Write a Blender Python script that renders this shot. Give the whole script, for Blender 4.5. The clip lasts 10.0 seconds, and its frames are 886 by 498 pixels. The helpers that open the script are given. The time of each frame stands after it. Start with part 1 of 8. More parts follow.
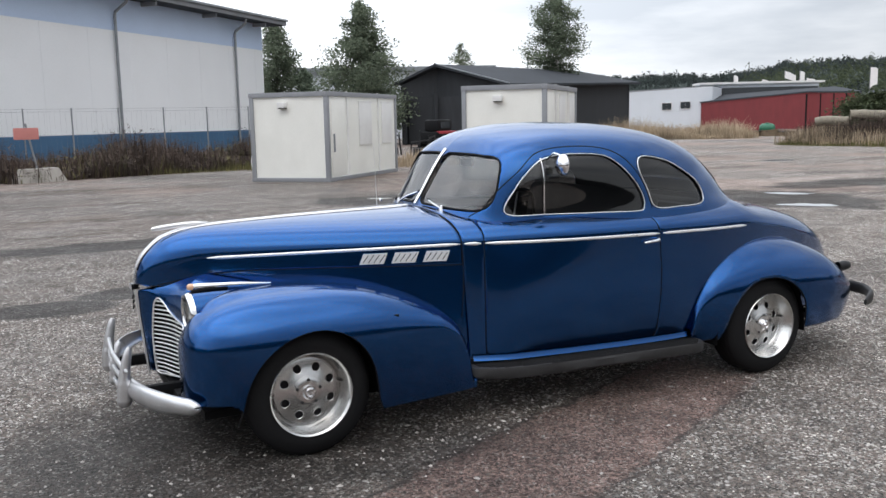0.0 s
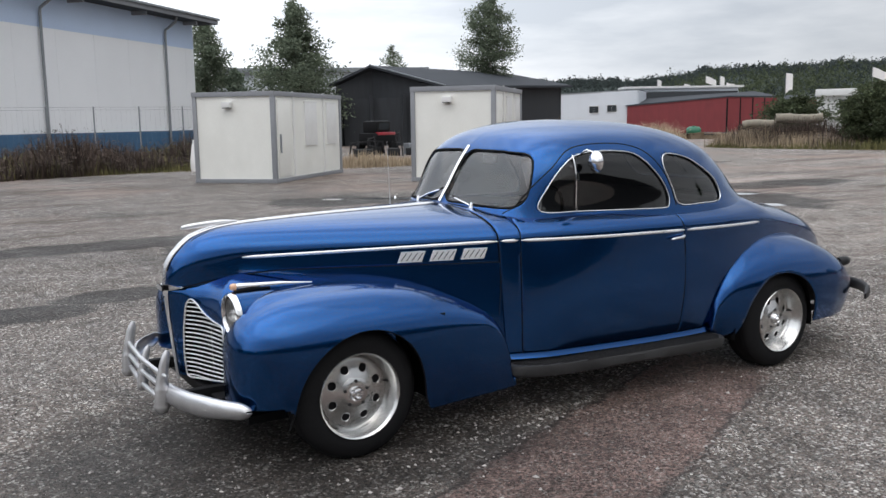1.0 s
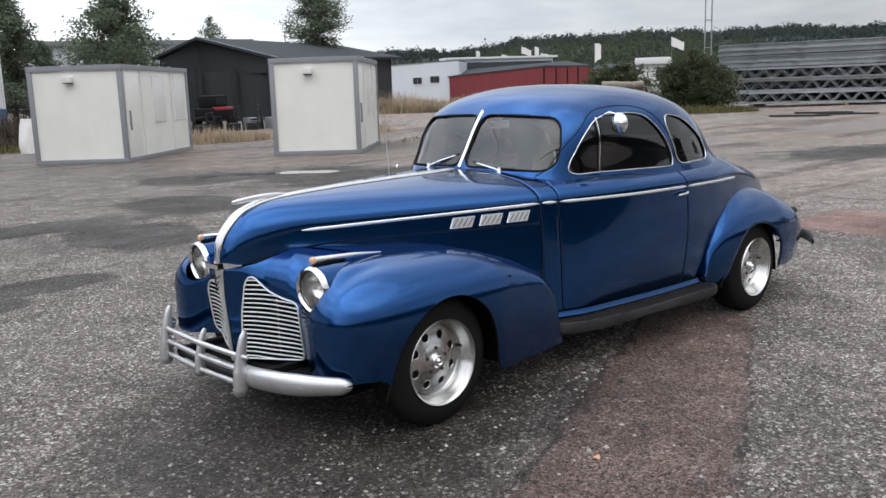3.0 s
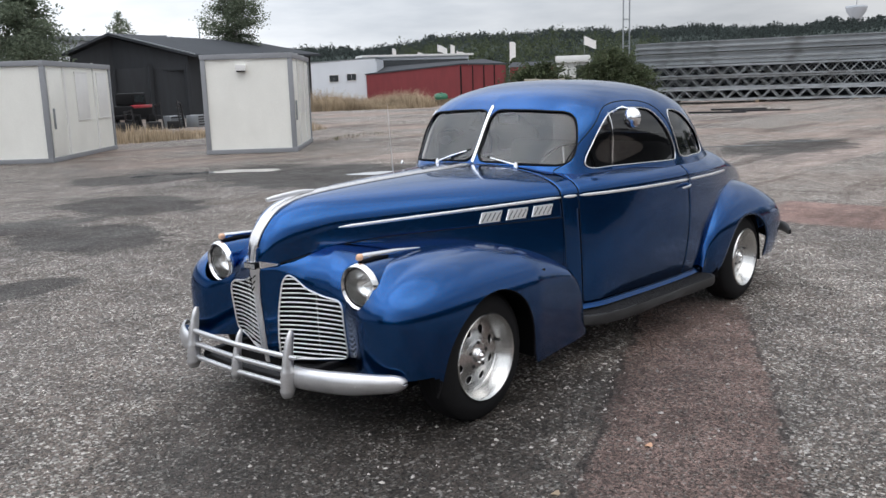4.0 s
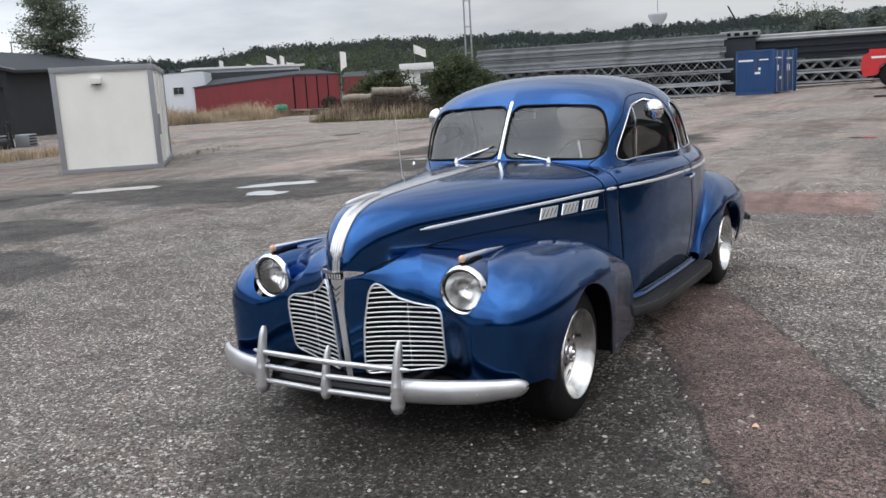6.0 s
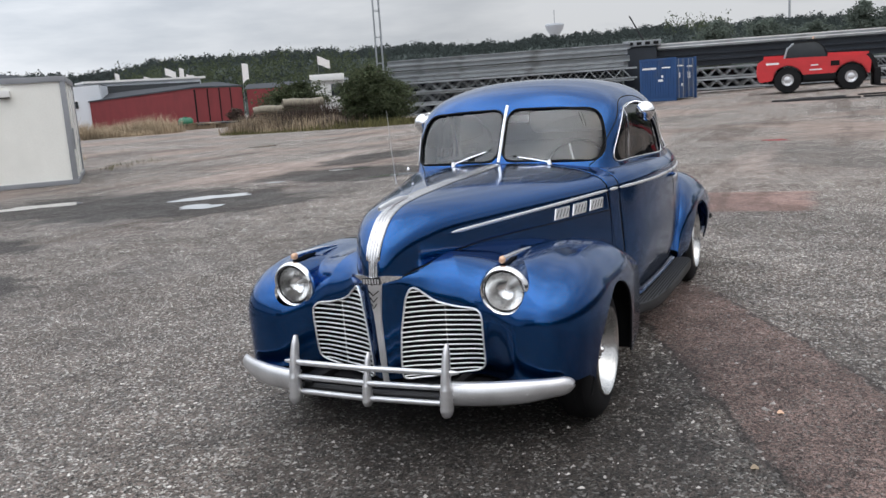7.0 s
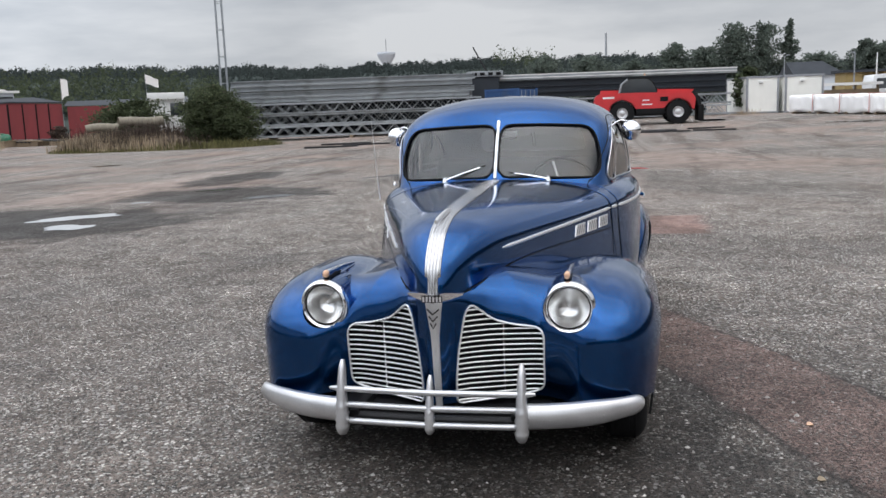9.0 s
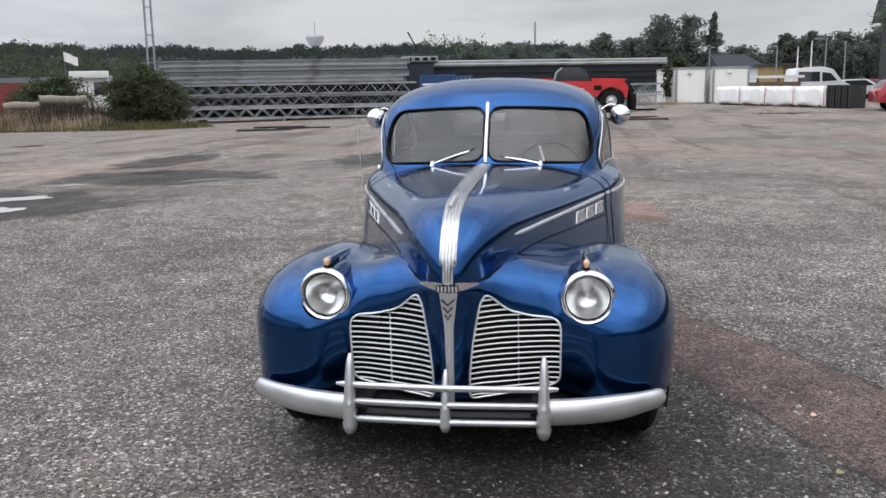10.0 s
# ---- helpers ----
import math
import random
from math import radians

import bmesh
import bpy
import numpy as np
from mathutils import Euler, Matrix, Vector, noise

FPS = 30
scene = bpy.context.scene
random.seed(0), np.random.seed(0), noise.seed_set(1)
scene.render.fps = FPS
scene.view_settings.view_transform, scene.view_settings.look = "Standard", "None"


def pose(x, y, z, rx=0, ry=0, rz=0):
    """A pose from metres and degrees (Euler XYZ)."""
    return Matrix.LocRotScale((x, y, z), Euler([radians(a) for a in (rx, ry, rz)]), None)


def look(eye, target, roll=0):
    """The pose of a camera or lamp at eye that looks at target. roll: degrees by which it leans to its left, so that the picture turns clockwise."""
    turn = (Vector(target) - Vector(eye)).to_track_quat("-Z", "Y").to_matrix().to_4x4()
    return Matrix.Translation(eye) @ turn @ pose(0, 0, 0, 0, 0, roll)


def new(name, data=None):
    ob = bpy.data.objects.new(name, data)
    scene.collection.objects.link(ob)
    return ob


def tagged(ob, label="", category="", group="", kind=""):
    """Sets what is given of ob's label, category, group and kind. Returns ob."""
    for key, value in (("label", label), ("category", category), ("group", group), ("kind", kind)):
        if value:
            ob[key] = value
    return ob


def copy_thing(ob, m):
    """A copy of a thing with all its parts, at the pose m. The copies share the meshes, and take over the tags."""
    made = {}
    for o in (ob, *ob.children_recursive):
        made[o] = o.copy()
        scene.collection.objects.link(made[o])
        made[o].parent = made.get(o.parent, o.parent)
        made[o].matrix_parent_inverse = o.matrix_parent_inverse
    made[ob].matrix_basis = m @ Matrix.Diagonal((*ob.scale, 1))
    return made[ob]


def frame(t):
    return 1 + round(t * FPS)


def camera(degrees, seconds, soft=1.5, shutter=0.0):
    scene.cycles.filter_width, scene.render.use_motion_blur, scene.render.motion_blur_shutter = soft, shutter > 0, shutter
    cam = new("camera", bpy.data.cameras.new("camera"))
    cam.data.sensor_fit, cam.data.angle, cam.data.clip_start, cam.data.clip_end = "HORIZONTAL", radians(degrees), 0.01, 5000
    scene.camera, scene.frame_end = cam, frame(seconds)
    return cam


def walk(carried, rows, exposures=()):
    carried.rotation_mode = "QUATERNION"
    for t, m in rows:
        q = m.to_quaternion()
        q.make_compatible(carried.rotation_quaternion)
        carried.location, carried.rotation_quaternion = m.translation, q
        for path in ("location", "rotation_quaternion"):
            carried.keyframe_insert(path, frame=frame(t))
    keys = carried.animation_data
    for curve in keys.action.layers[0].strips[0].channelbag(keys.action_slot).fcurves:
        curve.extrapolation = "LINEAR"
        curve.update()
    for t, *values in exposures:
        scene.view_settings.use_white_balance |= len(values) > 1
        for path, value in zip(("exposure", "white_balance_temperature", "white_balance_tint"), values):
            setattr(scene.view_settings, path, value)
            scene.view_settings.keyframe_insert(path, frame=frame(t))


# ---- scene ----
cam = camera(54.3, 10.0)
PATH = [
    (0, (-1.212, -4.704, 1.605), (-0.327, -2.935, 1.311), -1.1),
    (0.5, (-1.457, -4.547, 1.582), (-0.503, -2.813, 1.29), -1.1),
    (1, (-1.692, -4.374, 1.582), (-0.661, -2.685, 1.29), -0.8),
    (1.5, (-1.967, -4.24, 1.585), (-0.84, -2.617, 1.271), -1.0),
    (2, (-2.177, -4.05, 1.563), (-0.969, -2.492, 1.225), -1.1),
    (2.5, (-2.389, -3.863, 1.576), (-1.114, -2.361, 1.233), -1.3),
    (3, (-2.641, -3.687, 1.571), (-1.298, -2.251, 1.209), -1.8),
    (4.5, (-3.199, -3.028, 1.573), (-1.664, -1.801, 1.201), -1.9),
    (5, (-3.352, -2.792, 1.556), (-1.764, -1.636, 1.18), -2.4),
    (5.5, (-3.463, -2.51, 1.55), (-1.821, -1.431, 1.176), -2.8),
    (7, (-3.823, -1.742, 1.546), (-2.026, -0.94, 1.189), -3.9),
    (7.5, (-3.916, -1.484, 1.544), (-2.079, -0.778, 1.188), -3.8),
    (8, (-3.934, -1.246, 1.526), (-2.064, -0.629, 1.177), -3.6),
    (8.5, (-3.903, -1.015, 1.523), (-2.004, -0.479, 1.196), -3.0),
    (9, (-3.926, -0.783, 1.515), (-2.0, -0.349, 1.197), -2.1),
    (9.5, (-3.889, -0.593, 1.499), (-1.947, -0.255, 1.159), -1.4),
    (10, (-3.787, -0.418, 1.493), (-1.837, -0.147, 1.139), -1.0),
]
walk(cam, [(t, look(eye, target, roll)) for t, eye, target, roll in PATH], [(0, 0.30), (0.5, 0.12), (1.0, 0.14), (2.5, 0.19), (5.0, 0.18), (7.5, 0.14), (10.0, 0.15)])

# ---- world, sun ----
world = bpy.data.worlds.new("overcast_sky")
scene.world = world
world.use_nodes = True
wn, wl = world.node_tree.nodes, world.node_tree.links
wn.clear()
w_out = wn.new("ShaderNodeOutputWorld")
w_bg = wn.new("ShaderNodeBackground")
w_sky = wn.new("ShaderNodeTexSky")
w_sky.sky_type = "NISHITA"
w_sky.sun_disc = False
w_sky.sun_elevation, w_sky.sun_rotation = radians(52), radians(200)
w_sky.dust_density = 4.0
w_tc = wn.new("ShaderNodeTexCoord")
w_map = wn.new("ShaderNodeMapping")
w_map.inputs["Scale"].default_value = (1.0, 1.0, 5.0)
wl.new(w_tc.outputs["Generated"], w_map.inputs["Vector"])
w_n1 = wn.new("ShaderNodeTexNoise")
w_n1.inputs["Scale"].default_value = 2.2
w_n1.inputs["Detail"].default_value = 7.0
w_n1.inputs["Roughness"].default_value = 0.55
wl.new(w_map.outputs["Vector"], w_n1.inputs["Vector"])
w_ramp = wn.new("ShaderNodeValToRGB")
w_ramp.color_ramp.elements[0].position, w_ramp.color_ramp.elements[0].color = 0.36, (5.0, 5.35, 5.9, 1)
w_ramp.color_ramp.elements[1].position, w_ramp.color_ramp.elements[1].color = 0.62, (8.3, 8.5, 8.85, 1)
wl.new(w_n1.outputs["Fac"], w_ramp.inputs["Fac"])
w_mix = wn.new("ShaderNodeMix")
w_mix.data_type = "RGBA"
w_mix.inputs["Factor"].default_value = 0.88
wl.new(w_sky.outputs["Color"], w_mix.inputs[6])
wl.new(w_ramp.outputs["Color"], w_mix.inputs[7])
w_sep = wn.new("ShaderNodeSeparateXYZ")
wl.new(w_tc.outputs["Generated"], w_sep.inputs[0])
w_dir = wn.new("ShaderNodeMath")
w_dir.operation = "MULTIPLY_ADD"
w_dir.inputs[1].default_value = -0.75
wl.new(w_sep.outputs[0], w_dir.inputs[0])
wl.new(w_sep.outputs[1], w_dir.inputs[2])
w_thin = wn.new("ShaderNodeMapRange")
w_thin.inputs[1].default_value, w_thin.inputs[2].default_value = -0.32, 0.6
w_thin.inputs[3].default_value, w_thin.inputs[4].default_value = 0.56, 1.14
wl.new(w_dir.outputs[0], w_thin.inputs[0])
w_mul = wn.new("ShaderNodeVectorMath")
w_mul.operation = "SCALE"
wl.new(w_mix.outputs[2], w_mul.inputs[0])
wl.new(w_thin.outputs[0], w_mul.inputs["Scale"])
w_zen = wn.new("ShaderNodeMapRange")
w_zen.interpolation_type = "SMOOTHSTEP"
w_zen.inputs[1].default_value, w_zen.inputs[2].default_value = 0.22, 0.95
w_zen.inputs[3].default_value, w_zen.inputs[4].default_value = 1.0, 2.25
wl.new(w_sep.outputs[2], w_zen.inputs[0])
w_over = wn.new("ShaderNodeVectorMath")
w_over.operation = "SCALE"
wl.new(w_mul.outputs[0], w_over.inputs[0])
wl.new(w_zen.outputs[0], w_over.inputs["Scale"])
wl.new(w_over.outputs[0], w_bg.inputs["Color"])
w_bg.inputs["Strength"].default_value = 0.14
wl.new(w_bg.outputs["Background"], w_out.inputs["Surface"])

sun = new("sun", bpy.data.lights.new("sun", "SUN"))
sun.data.energy, sun.data.angle, sun.data.color = 0.55, radians(70), (1.0, 0.97, 0.93)
sun.matrix_world = look((-10, -22, 60), (0, 0, 0))

# ---- materials ----


def nodes_of(m):
    m.use_nodes = True
    t = m.node_tree
    return t, t.nodes, t.links, t.nodes["Principled BSDF"]


def mat(name, color, rough=0.6, metal=0.0, var=0.15, scale=3.0, fine=60.0, bump=0.0, coat=0.0, rand=0.0, spec=0.5, rvar=0.12, dirt=None, stretch=(1, 1, 1), space="Object"):
    """A surface with variation at two scales, optional dirt, per-object shade and fine relief."""
    m = bpy.data.materials.new(name)
    t, n, l, b = nodes_of(m)
    tc = n.new("ShaderNodeTexCoord")
    mp = n.new("ShaderNodeMapping")
    mp.inputs["Scale"].default_value = stretch
    l.new(tc.outputs[space], mp.inputs["Vector"])
    big = n.new("ShaderNodeTexNoise")
    big.inputs["Scale"].default_value, big.inputs["Detail"].default_value = scale, 4
    small = n.new("ShaderNodeTexNoise")
    small.inputs["Scale"].default_value, small.inputs["Detail"].default_value = fine, 3
    for k in (big, small):
        l.new(mp.outputs["Vector"], k.inputs["Vector"])
    add = n.new("ShaderNodeMath")
    add.operation = "MULTIPLY_ADD"
    add.inputs[1].default_value = 0.6
    l.new(big.outputs["Fac"], add.inputs[0])
    half = n.new("ShaderNodeMath")
    half.operation = "MULTIPLY"
    half.inputs[1].default_value = 0.4
    l.new(small.outputs["Fac"], half.inputs[0])
    l.new(half.outputs[0], add.inputs[2])
    ramp = n.new("ShaderNodeValToRGB")
    c = Vector(color)
    lo, hi = c * (1 - var), c * (1 + var)
    ramp.color_ramp.elements[0].position, ramp.color_ramp.elements[0].color = 0.3, (*lo, 1)
    ramp.color_ramp.elements[1].position, ramp.color_ramp.elements[1].color = 0.7, (*hi, 1)
    l.new(add.outputs[0], ramp.inputs["Fac"])
    out = ramp.outputs["Color"]
    if dirt:
        d = n.new("ShaderNodeTexNoise")
        d.inputs["Scale"].default_value, d.inputs["Detail"].default_value = scale * 0.6, 8
        l.new(mp.outputs["Vector"], d.inputs["Vector"])
        dr = n.new("ShaderNodeMapRange")
        dr.inputs[1].default_value, dr.inputs[2].default_value = 0.52, 0.75
        l.new(d.outputs["Fac"], dr.inputs[0])
        mx = n.new("ShaderNodeMix")
        mx.data_type = "RGBA"
        mx.inputs[7].default_value = (*dirt, 1)
        l.new(dr.outputs[0], mx.inputs["Factor"])
        l.new(out, mx.inputs[6])
        out = mx.outputs[2]
    if rand:
        oi = n.new("ShaderNodeObjectInfo")
        rr = n.new("ShaderNodeMapRange")
        rr.inputs[3].default_value, rr.inputs[4].default_value = 1 - rand, 1 + rand
        l.new(oi.outputs["Random"], rr.inputs[0])
        hv = n.new("ShaderNodeHueSaturation")
        l.new(rr.outputs[0], hv.inputs["Value"])
        l.new(out, hv.inputs["Color"])
        out = hv.outputs["Color"]
    l.new(out, b.inputs["Base Color"])
    rm = n.new("ShaderNodeMapRange")
    rm.inputs[3].default_value, rm.inputs[4].default_value = max(0.02, rough - rvar * rough), min(1, rough + rvar * rough)
    l.new(add.outputs[0], rm.inputs[0])
    l.new(rm.outputs[0], b.inputs["Roughness"])
    b.inputs["Metallic"].default_value = metal
    b.inputs["Specular IOR Level"].default_value = spec
    b.inputs["Coat Weight"].default_value = coat
    b.inputs["Coat Roughness"].default_value = 0.04
    if bump:
        bp = n.new("ShaderNodeBump")
        bp.inputs["Distance"].default_value = bump
        bp.inputs["Strength"].default_value = 0.6
        l.new(add.outputs[0], bp.inputs["Height"])
        l.new(bp.outputs["Normal"], b.inputs["Normal"])
    return m


def island_mat(name, dark, light, rough=0.8, trans=0.0):
    """For leaves and blades: each piece takes its own shade."""
    m = bpy.data.materials.new(name)
    t, n, l, b = nodes_of(m)
    g = n.new("ShaderNodeNewGeometry")
    r = n.new("ShaderNodeValToRGB")
    r.color_ramp.elements[0].color, r.color_ramp.elements[1].color = (*dark, 1), (*light, 1)
    l.new(g.outputs["Random Per Island"], r.inputs["Fac"])
    tc = n.new("ShaderNodeTexCoord")
    nz = n.new("ShaderNodeTexNoise")
    nz.inputs["Scale"].default_value, nz.inputs["Detail"].default_value = 0.5, 3
    l.new(tc.outputs["Object"], nz.inputs["Vector"])
    mr = n.new("ShaderNodeMapRange")
    mr.inputs[1].default_value, mr.inputs[2].default_value, mr.inputs[3].default_value, mr.inputs[4].default_value = 0.3, 0.7, 0.65, 1.35
    l.new(nz.outputs["Fac"], mr.inputs[0])
    hv = n.new("ShaderNodeHueSaturation")
    l.new(mr.outputs[0], hv.inputs["Value"])
    l.new(r.outputs["Color"], hv.inputs["Color"])
    l.new(hv.outputs["Color"], b.inputs["Base Color"])
    b.inputs["Roughness"].default_value = rough
    b.inputs["Specular IOR Level"].default_value = 0.25
    if trans:
        tl = n.new("ShaderNodeBsdfTranslucent")
        l.new(hv.outputs["Color"], tl.inputs["Color"])
        mx = n.new("ShaderNodeMixShader")
        mx.inputs[0].default_value = trans
        l.new(b.outputs[0], mx.inputs[1])
        l.new(tl.outputs[0], mx.inputs[2])
        l.new(mx.outputs[0], n["Material Output"].inputs["Surface"])
    return m


def glass_mat(name, tint, rough=0.0, gloss=1.0, ior=1.85):
    m = bpy.data.materials.new(name)
    m.use_nodes = True
    t = m.node_tree
    n, l = t.nodes, t.links
    n.clear()
    out = n.new("ShaderNodeOutputMaterial")
    mixs = n.new("ShaderNodeMixShader")
    tr = n.new("ShaderNodeBsdfTransparent")
    tr.inputs["Color"].default_value = (*tint, 1)
    gl = n.new("ShaderNodeBsdfGlossy")
    gl.inputs["Roughness"].default_value = rough
    gl.inputs["Color"].default_value = (gloss, gloss, gloss, 1)
    fr = n.new("ShaderNodeFresnel")
    fr.inputs["IOR"].default_value = ior
    l.new(fr.outputs[0], mixs.inputs[0])
    l.new(tr.outputs[0], mixs.inputs[1])
    l.new(gl.outputs[0], mixs.inputs[2])
    l.new(mixs.outputs[0], out.inputs["Surface"])
    return m


def paint_mat(name, color):
    """Metallic car paint under clear coat, with fine flake and faint orange peel."""
    m = bpy.data.materials.new(name)
    t, n, l, b = nodes_of(m)
    tc = n.new("ShaderNodeTexCoord")
    fl = n.new("ShaderNodeTexVoronoi")
    fl.inputs["Scale"].default_value = 900
    l.new(tc.outputs["Object"], fl.inputs["Vector"])
    rp = n.new("ShaderNodeValToRGB")
    c = Vector(color)
    rp.color_ramp.elements[0].color, rp.color_ramp.elements[1].color = (*(c * 0.8), 1), (*(c * 1.25), 1)
    l.new(fl.outputs["Color"], rp.inputs["Fac"])
    l.new(rp.outputs["Color"], b.inputs["Base Color"])
    b.inputs["Metallic"].default_value = 1.0
    b.inputs["Roughness"].default_value = 0.19
    b.inputs["Coat Weight"].default_value = 0.6
    b.inputs["Specular Tint"].default_value = (0.8, 0.88, 1.0, 1)
    b.inputs["Coat Roughness"].default_value = 0.045
    nz = n.new("ShaderNodeTexNoise")
    nz.inputs["Scale"].default_value = 18
    l.new(tc.outputs["Object"], nz.inputs["Vector"])
    bp = n.new("ShaderNodeBump")
    bp.inputs["Distance"].default_value, bp.inputs["Strength"].default_value = 0.0006, 0.5
    l.new(nz.outputs["Fac"], bp.inputs["Height"])
    l.new(bp.outputs["Normal"], b.inputs["Coat Normal"])
    return m


PAINT = paint_mat("blue_metallic_paint", (0.0040, 0.059, 0.202))
CHROME = mat("chrome", (0.90, 0.90, 0.91), 0.13, 1.0, var=0.05, fine=200)
DULL_CHROME = mat("worn_chrome", (0.82, 0.82, 0.83), 0.32, 0.8, var=0.12, scale=9, fine=150, bump=0.0005)
STREAK = mat("ribbed_chrome", (0.60, 0.60, 0.61), 0.24, 0.9, var=0.15, scale=14, fine=170, bump=0.0005)
ALU = mat("cast_aluminium", (0.66, 0.66, 0.65), 0.25, 1.0, var=0.1, scale=12, fine=200)
SILVER = mat("silver_bumper_paint", (0.64, 0.64, 0.65), 0.33, 0.8, var=0.12, scale=10, fine=180, bump=0.0006)
RUBBER = mat("black_rubber", (0.012, 0.012, 0.013), 0.75, spec=0.18, var=0.25, scale=8, fine=120, bump=0.0006)
TYRE = mat("tyre_rubber", (0.010, 0.010, 0.011), 0.8, spec=0.2, var=0.3, scale=6, fine=90, bump=0.001)
BLACK = mat("black_paint", (0.006, 0.006, 0.007), 0.7, spec=0.2, var=0.2)
DARKMETAL = mat("dark_greasy_metal", (0.03, 0.03, 0.032), 0.55, 0.6, var=0.3, scale=6)
GLASS = glass_mat("car_glass", (0.80, 0.82, 0.83), ior=1.75)
SIDEGLASS = glass_mat("tinted_side_glass", (0.30, 0.305, 0.31), ior=1.6)
LENS = glass_mat("lamp_glass", (0.99, 0.99, 0.99), ior=1.5)
REFLECTOR = mat("lamp_reflector", (0.99, 0.99, 0.98), 0.22, 1.0, var=0.03)
TRIMBRIGHT = mat("bright_polished_trim", (0.90, 0.90, 0.90), 0.28, 0.62, var=0.05, fine=150)
BOARDRUBBER = mat("worn_ribbed_rubber", (0.030, 0.030, 0.031), 0.6, spec=0.3, var=0.3, scale=6, fine=90, bump=0.0008)
AMBER = mat("amber_lens", (0.72, 0.44, 0.28), 0.2, var=0.1, coat=0.6)
REDLENS = mat("red_lens", (0.4, 0.01, 0.01), 0.2, var=0.1, coat=0.6)
SEAT = mat("grey_upholstery", (0.13, 0.13, 0.135), 0.85, var=0.15, scale=10, fine=250, bump=0.001)
TRIM = mat("dark_interior_trim", (0.05, 0.05, 0.055), 0.7, var=0.2)
HEADLINER = mat("grey_headliner", (0.10, 0.10, 0.105), 0.9, var=0.1)

PANEL = mat("white_cabin_panel", (0.82, 0.82, 0.775), 0.45, var=0.05, scale=1.2, fine=30, bump=0.001, dirt=(0.775, 0.775, 0.73))
GREYFRAME = mat("grey_cabin_frame", (0.25, 0.26, 0.28), 0.5, var=0.1, scale=2, fine=40)
WHITEPAINT = mat("white_paint", (0.75, 0.75, 0.74), 0.4, var=0.06)
HALLWHITE = mat("white_hall_panel", (0.86, 0.88, 0.90), 0.55, var=0.04, scale=0.3, fine=12)
HALLBLUE = mat("pale_blue_hall_panel", (0.54, 0.66, 0.85), 0.55, var=0.06, scale=0.4, fine=12)
HALLBASE = mat("dark_blue_plinth", (0.05, 0.13, 0.24), 0.6, var=0.12, scale=0.6, fine=15)
ROOFGREY = mat("dark_roofing", (0.045, 0.05, 0.058), 0.85, spec=0.2, var=0.2, scale=1, fine=20)
# for the added walls that darken what the car's sides reflect
UNSEENWALL = mat("dark_unseen_wall", (0.034, 0.036, 0.040), 0.8, var=0.25, scale=0.5, fine=10, stretch=(3, 3, 0.4), spec=0.2)
SHEDDARK = mat("dark_shed_boarding", (0.024, 0.027, 0.032), 0.75, var=0.3, scale=1.5, fine=20, stretch=(3, 3, 0.4))
REDWALL = mat("red_barn_cladding", (0.17, 0.024, 0.028), 0.7, var=0.18, scale=0.8, fine=18, stretch=(2, 2, 0.5))
GREYWALL = mat("pale_grey_sheet_wall", (0.62, 0.66, 0.71), 0.55, var=0.05, scale=0.4, fine=10)
STEEL = mat("galvanised_steel", (0.30, 0.32, 0.335), 0.45, 0.35, var=0.22, scale=1.5, fine=25, rand=0.25, dirt=(0.16, 0.165, 0.165))
STEELDARK = mat("dark_navy_steel", (0.02, 0.026, 0.036), 0.5, 0.3, var=0.25, scale=1, fine=20, rand=0.2)
BLUEBOX = mat("blue_container_paint", (0.011, 0.055, 0.165), 0.5, var=0.15, scale=1.5, fine=25, dirt=(0.05, 0.07, 0.12))
MACHINERED = mat("red_machine_paint", (0.52, 0.025, 0.03), 0.4, var=0.12, scale=3, fine=40, coat=0.3)
CARRED = mat("red_car_paint", (0.35, 0.012, 0.025), 0.3, var=0.08, coat=0.8)
WHITECAR = mat("white_car_paint", (0.84, 0.85, 0.86), 0.3, var=0.04, coat=0.6)
DARKGLASS = mat("dark_window_glass", (0.03, 0.035, 0.04), 0.08, var=0.1, spec=0.8)
CONCRETE = mat("concrete", (0.36, 0.34, 0.31), 0.9, var=0.15, scale=4, fine=60, bump=0.003)
WOOD = mat("weathered_wood", (0.20, 0.15, 0.10), 0.85, var=0.25, scale=3, fine=50, bump=0.003, stretch=(1, 1, 6))
EARTH = mat("brown_earth", (0.12, 0.092, 0.070), 0.95, var=0.3, scale=1.5, fine=20, bump=0.02)
CORK = mat("log_bark", (0.24, 0.215, 0.17), 0.95, var=0.3, scale=4, fine=40, bump=0.01)
PALLET = mat("dark_pallet_plastic", (0.03, 0.03, 0.032), 0.7, var=0.3)
TARP = mat("white_plastic_tarp", (0.86, 0.85, 0.84), 0.4, var=0.06, scale=2, fine=30, bump=0.004)
GREENPLASTIC = mat("green_plastic", (0.015, 0.13, 0.07), 0.45, var=0.15)
YELLOWWALL = mat("ochre_wall", (0.30, 0.22, 0.09), 0.7, var=0.12)
# concrete of the far tower, with distance haze mixed into its colour
PALECONCRETE = mat("hazed_pale_concrete", (0.42, 0.45, 0.49), 0.8, var=0.08)
ZINC = mat("zinc_pipe", (0.28, 0.30, 0.32), 0.45, 0.5, var=0.15)
FLAG = mat("white_flag_cloth", (0.78, 0.76, 0.75), 0.8, var=0.06)
FLAGRED = mat("red_flag_print", (0.55, 0.22, 0.20), 0.8, var=0.1)
BARK = mat("tree_bark", (0.10, 0.08, 0.065), 0.95, var=0.3, scale=5, fine=40, bump=0.01)
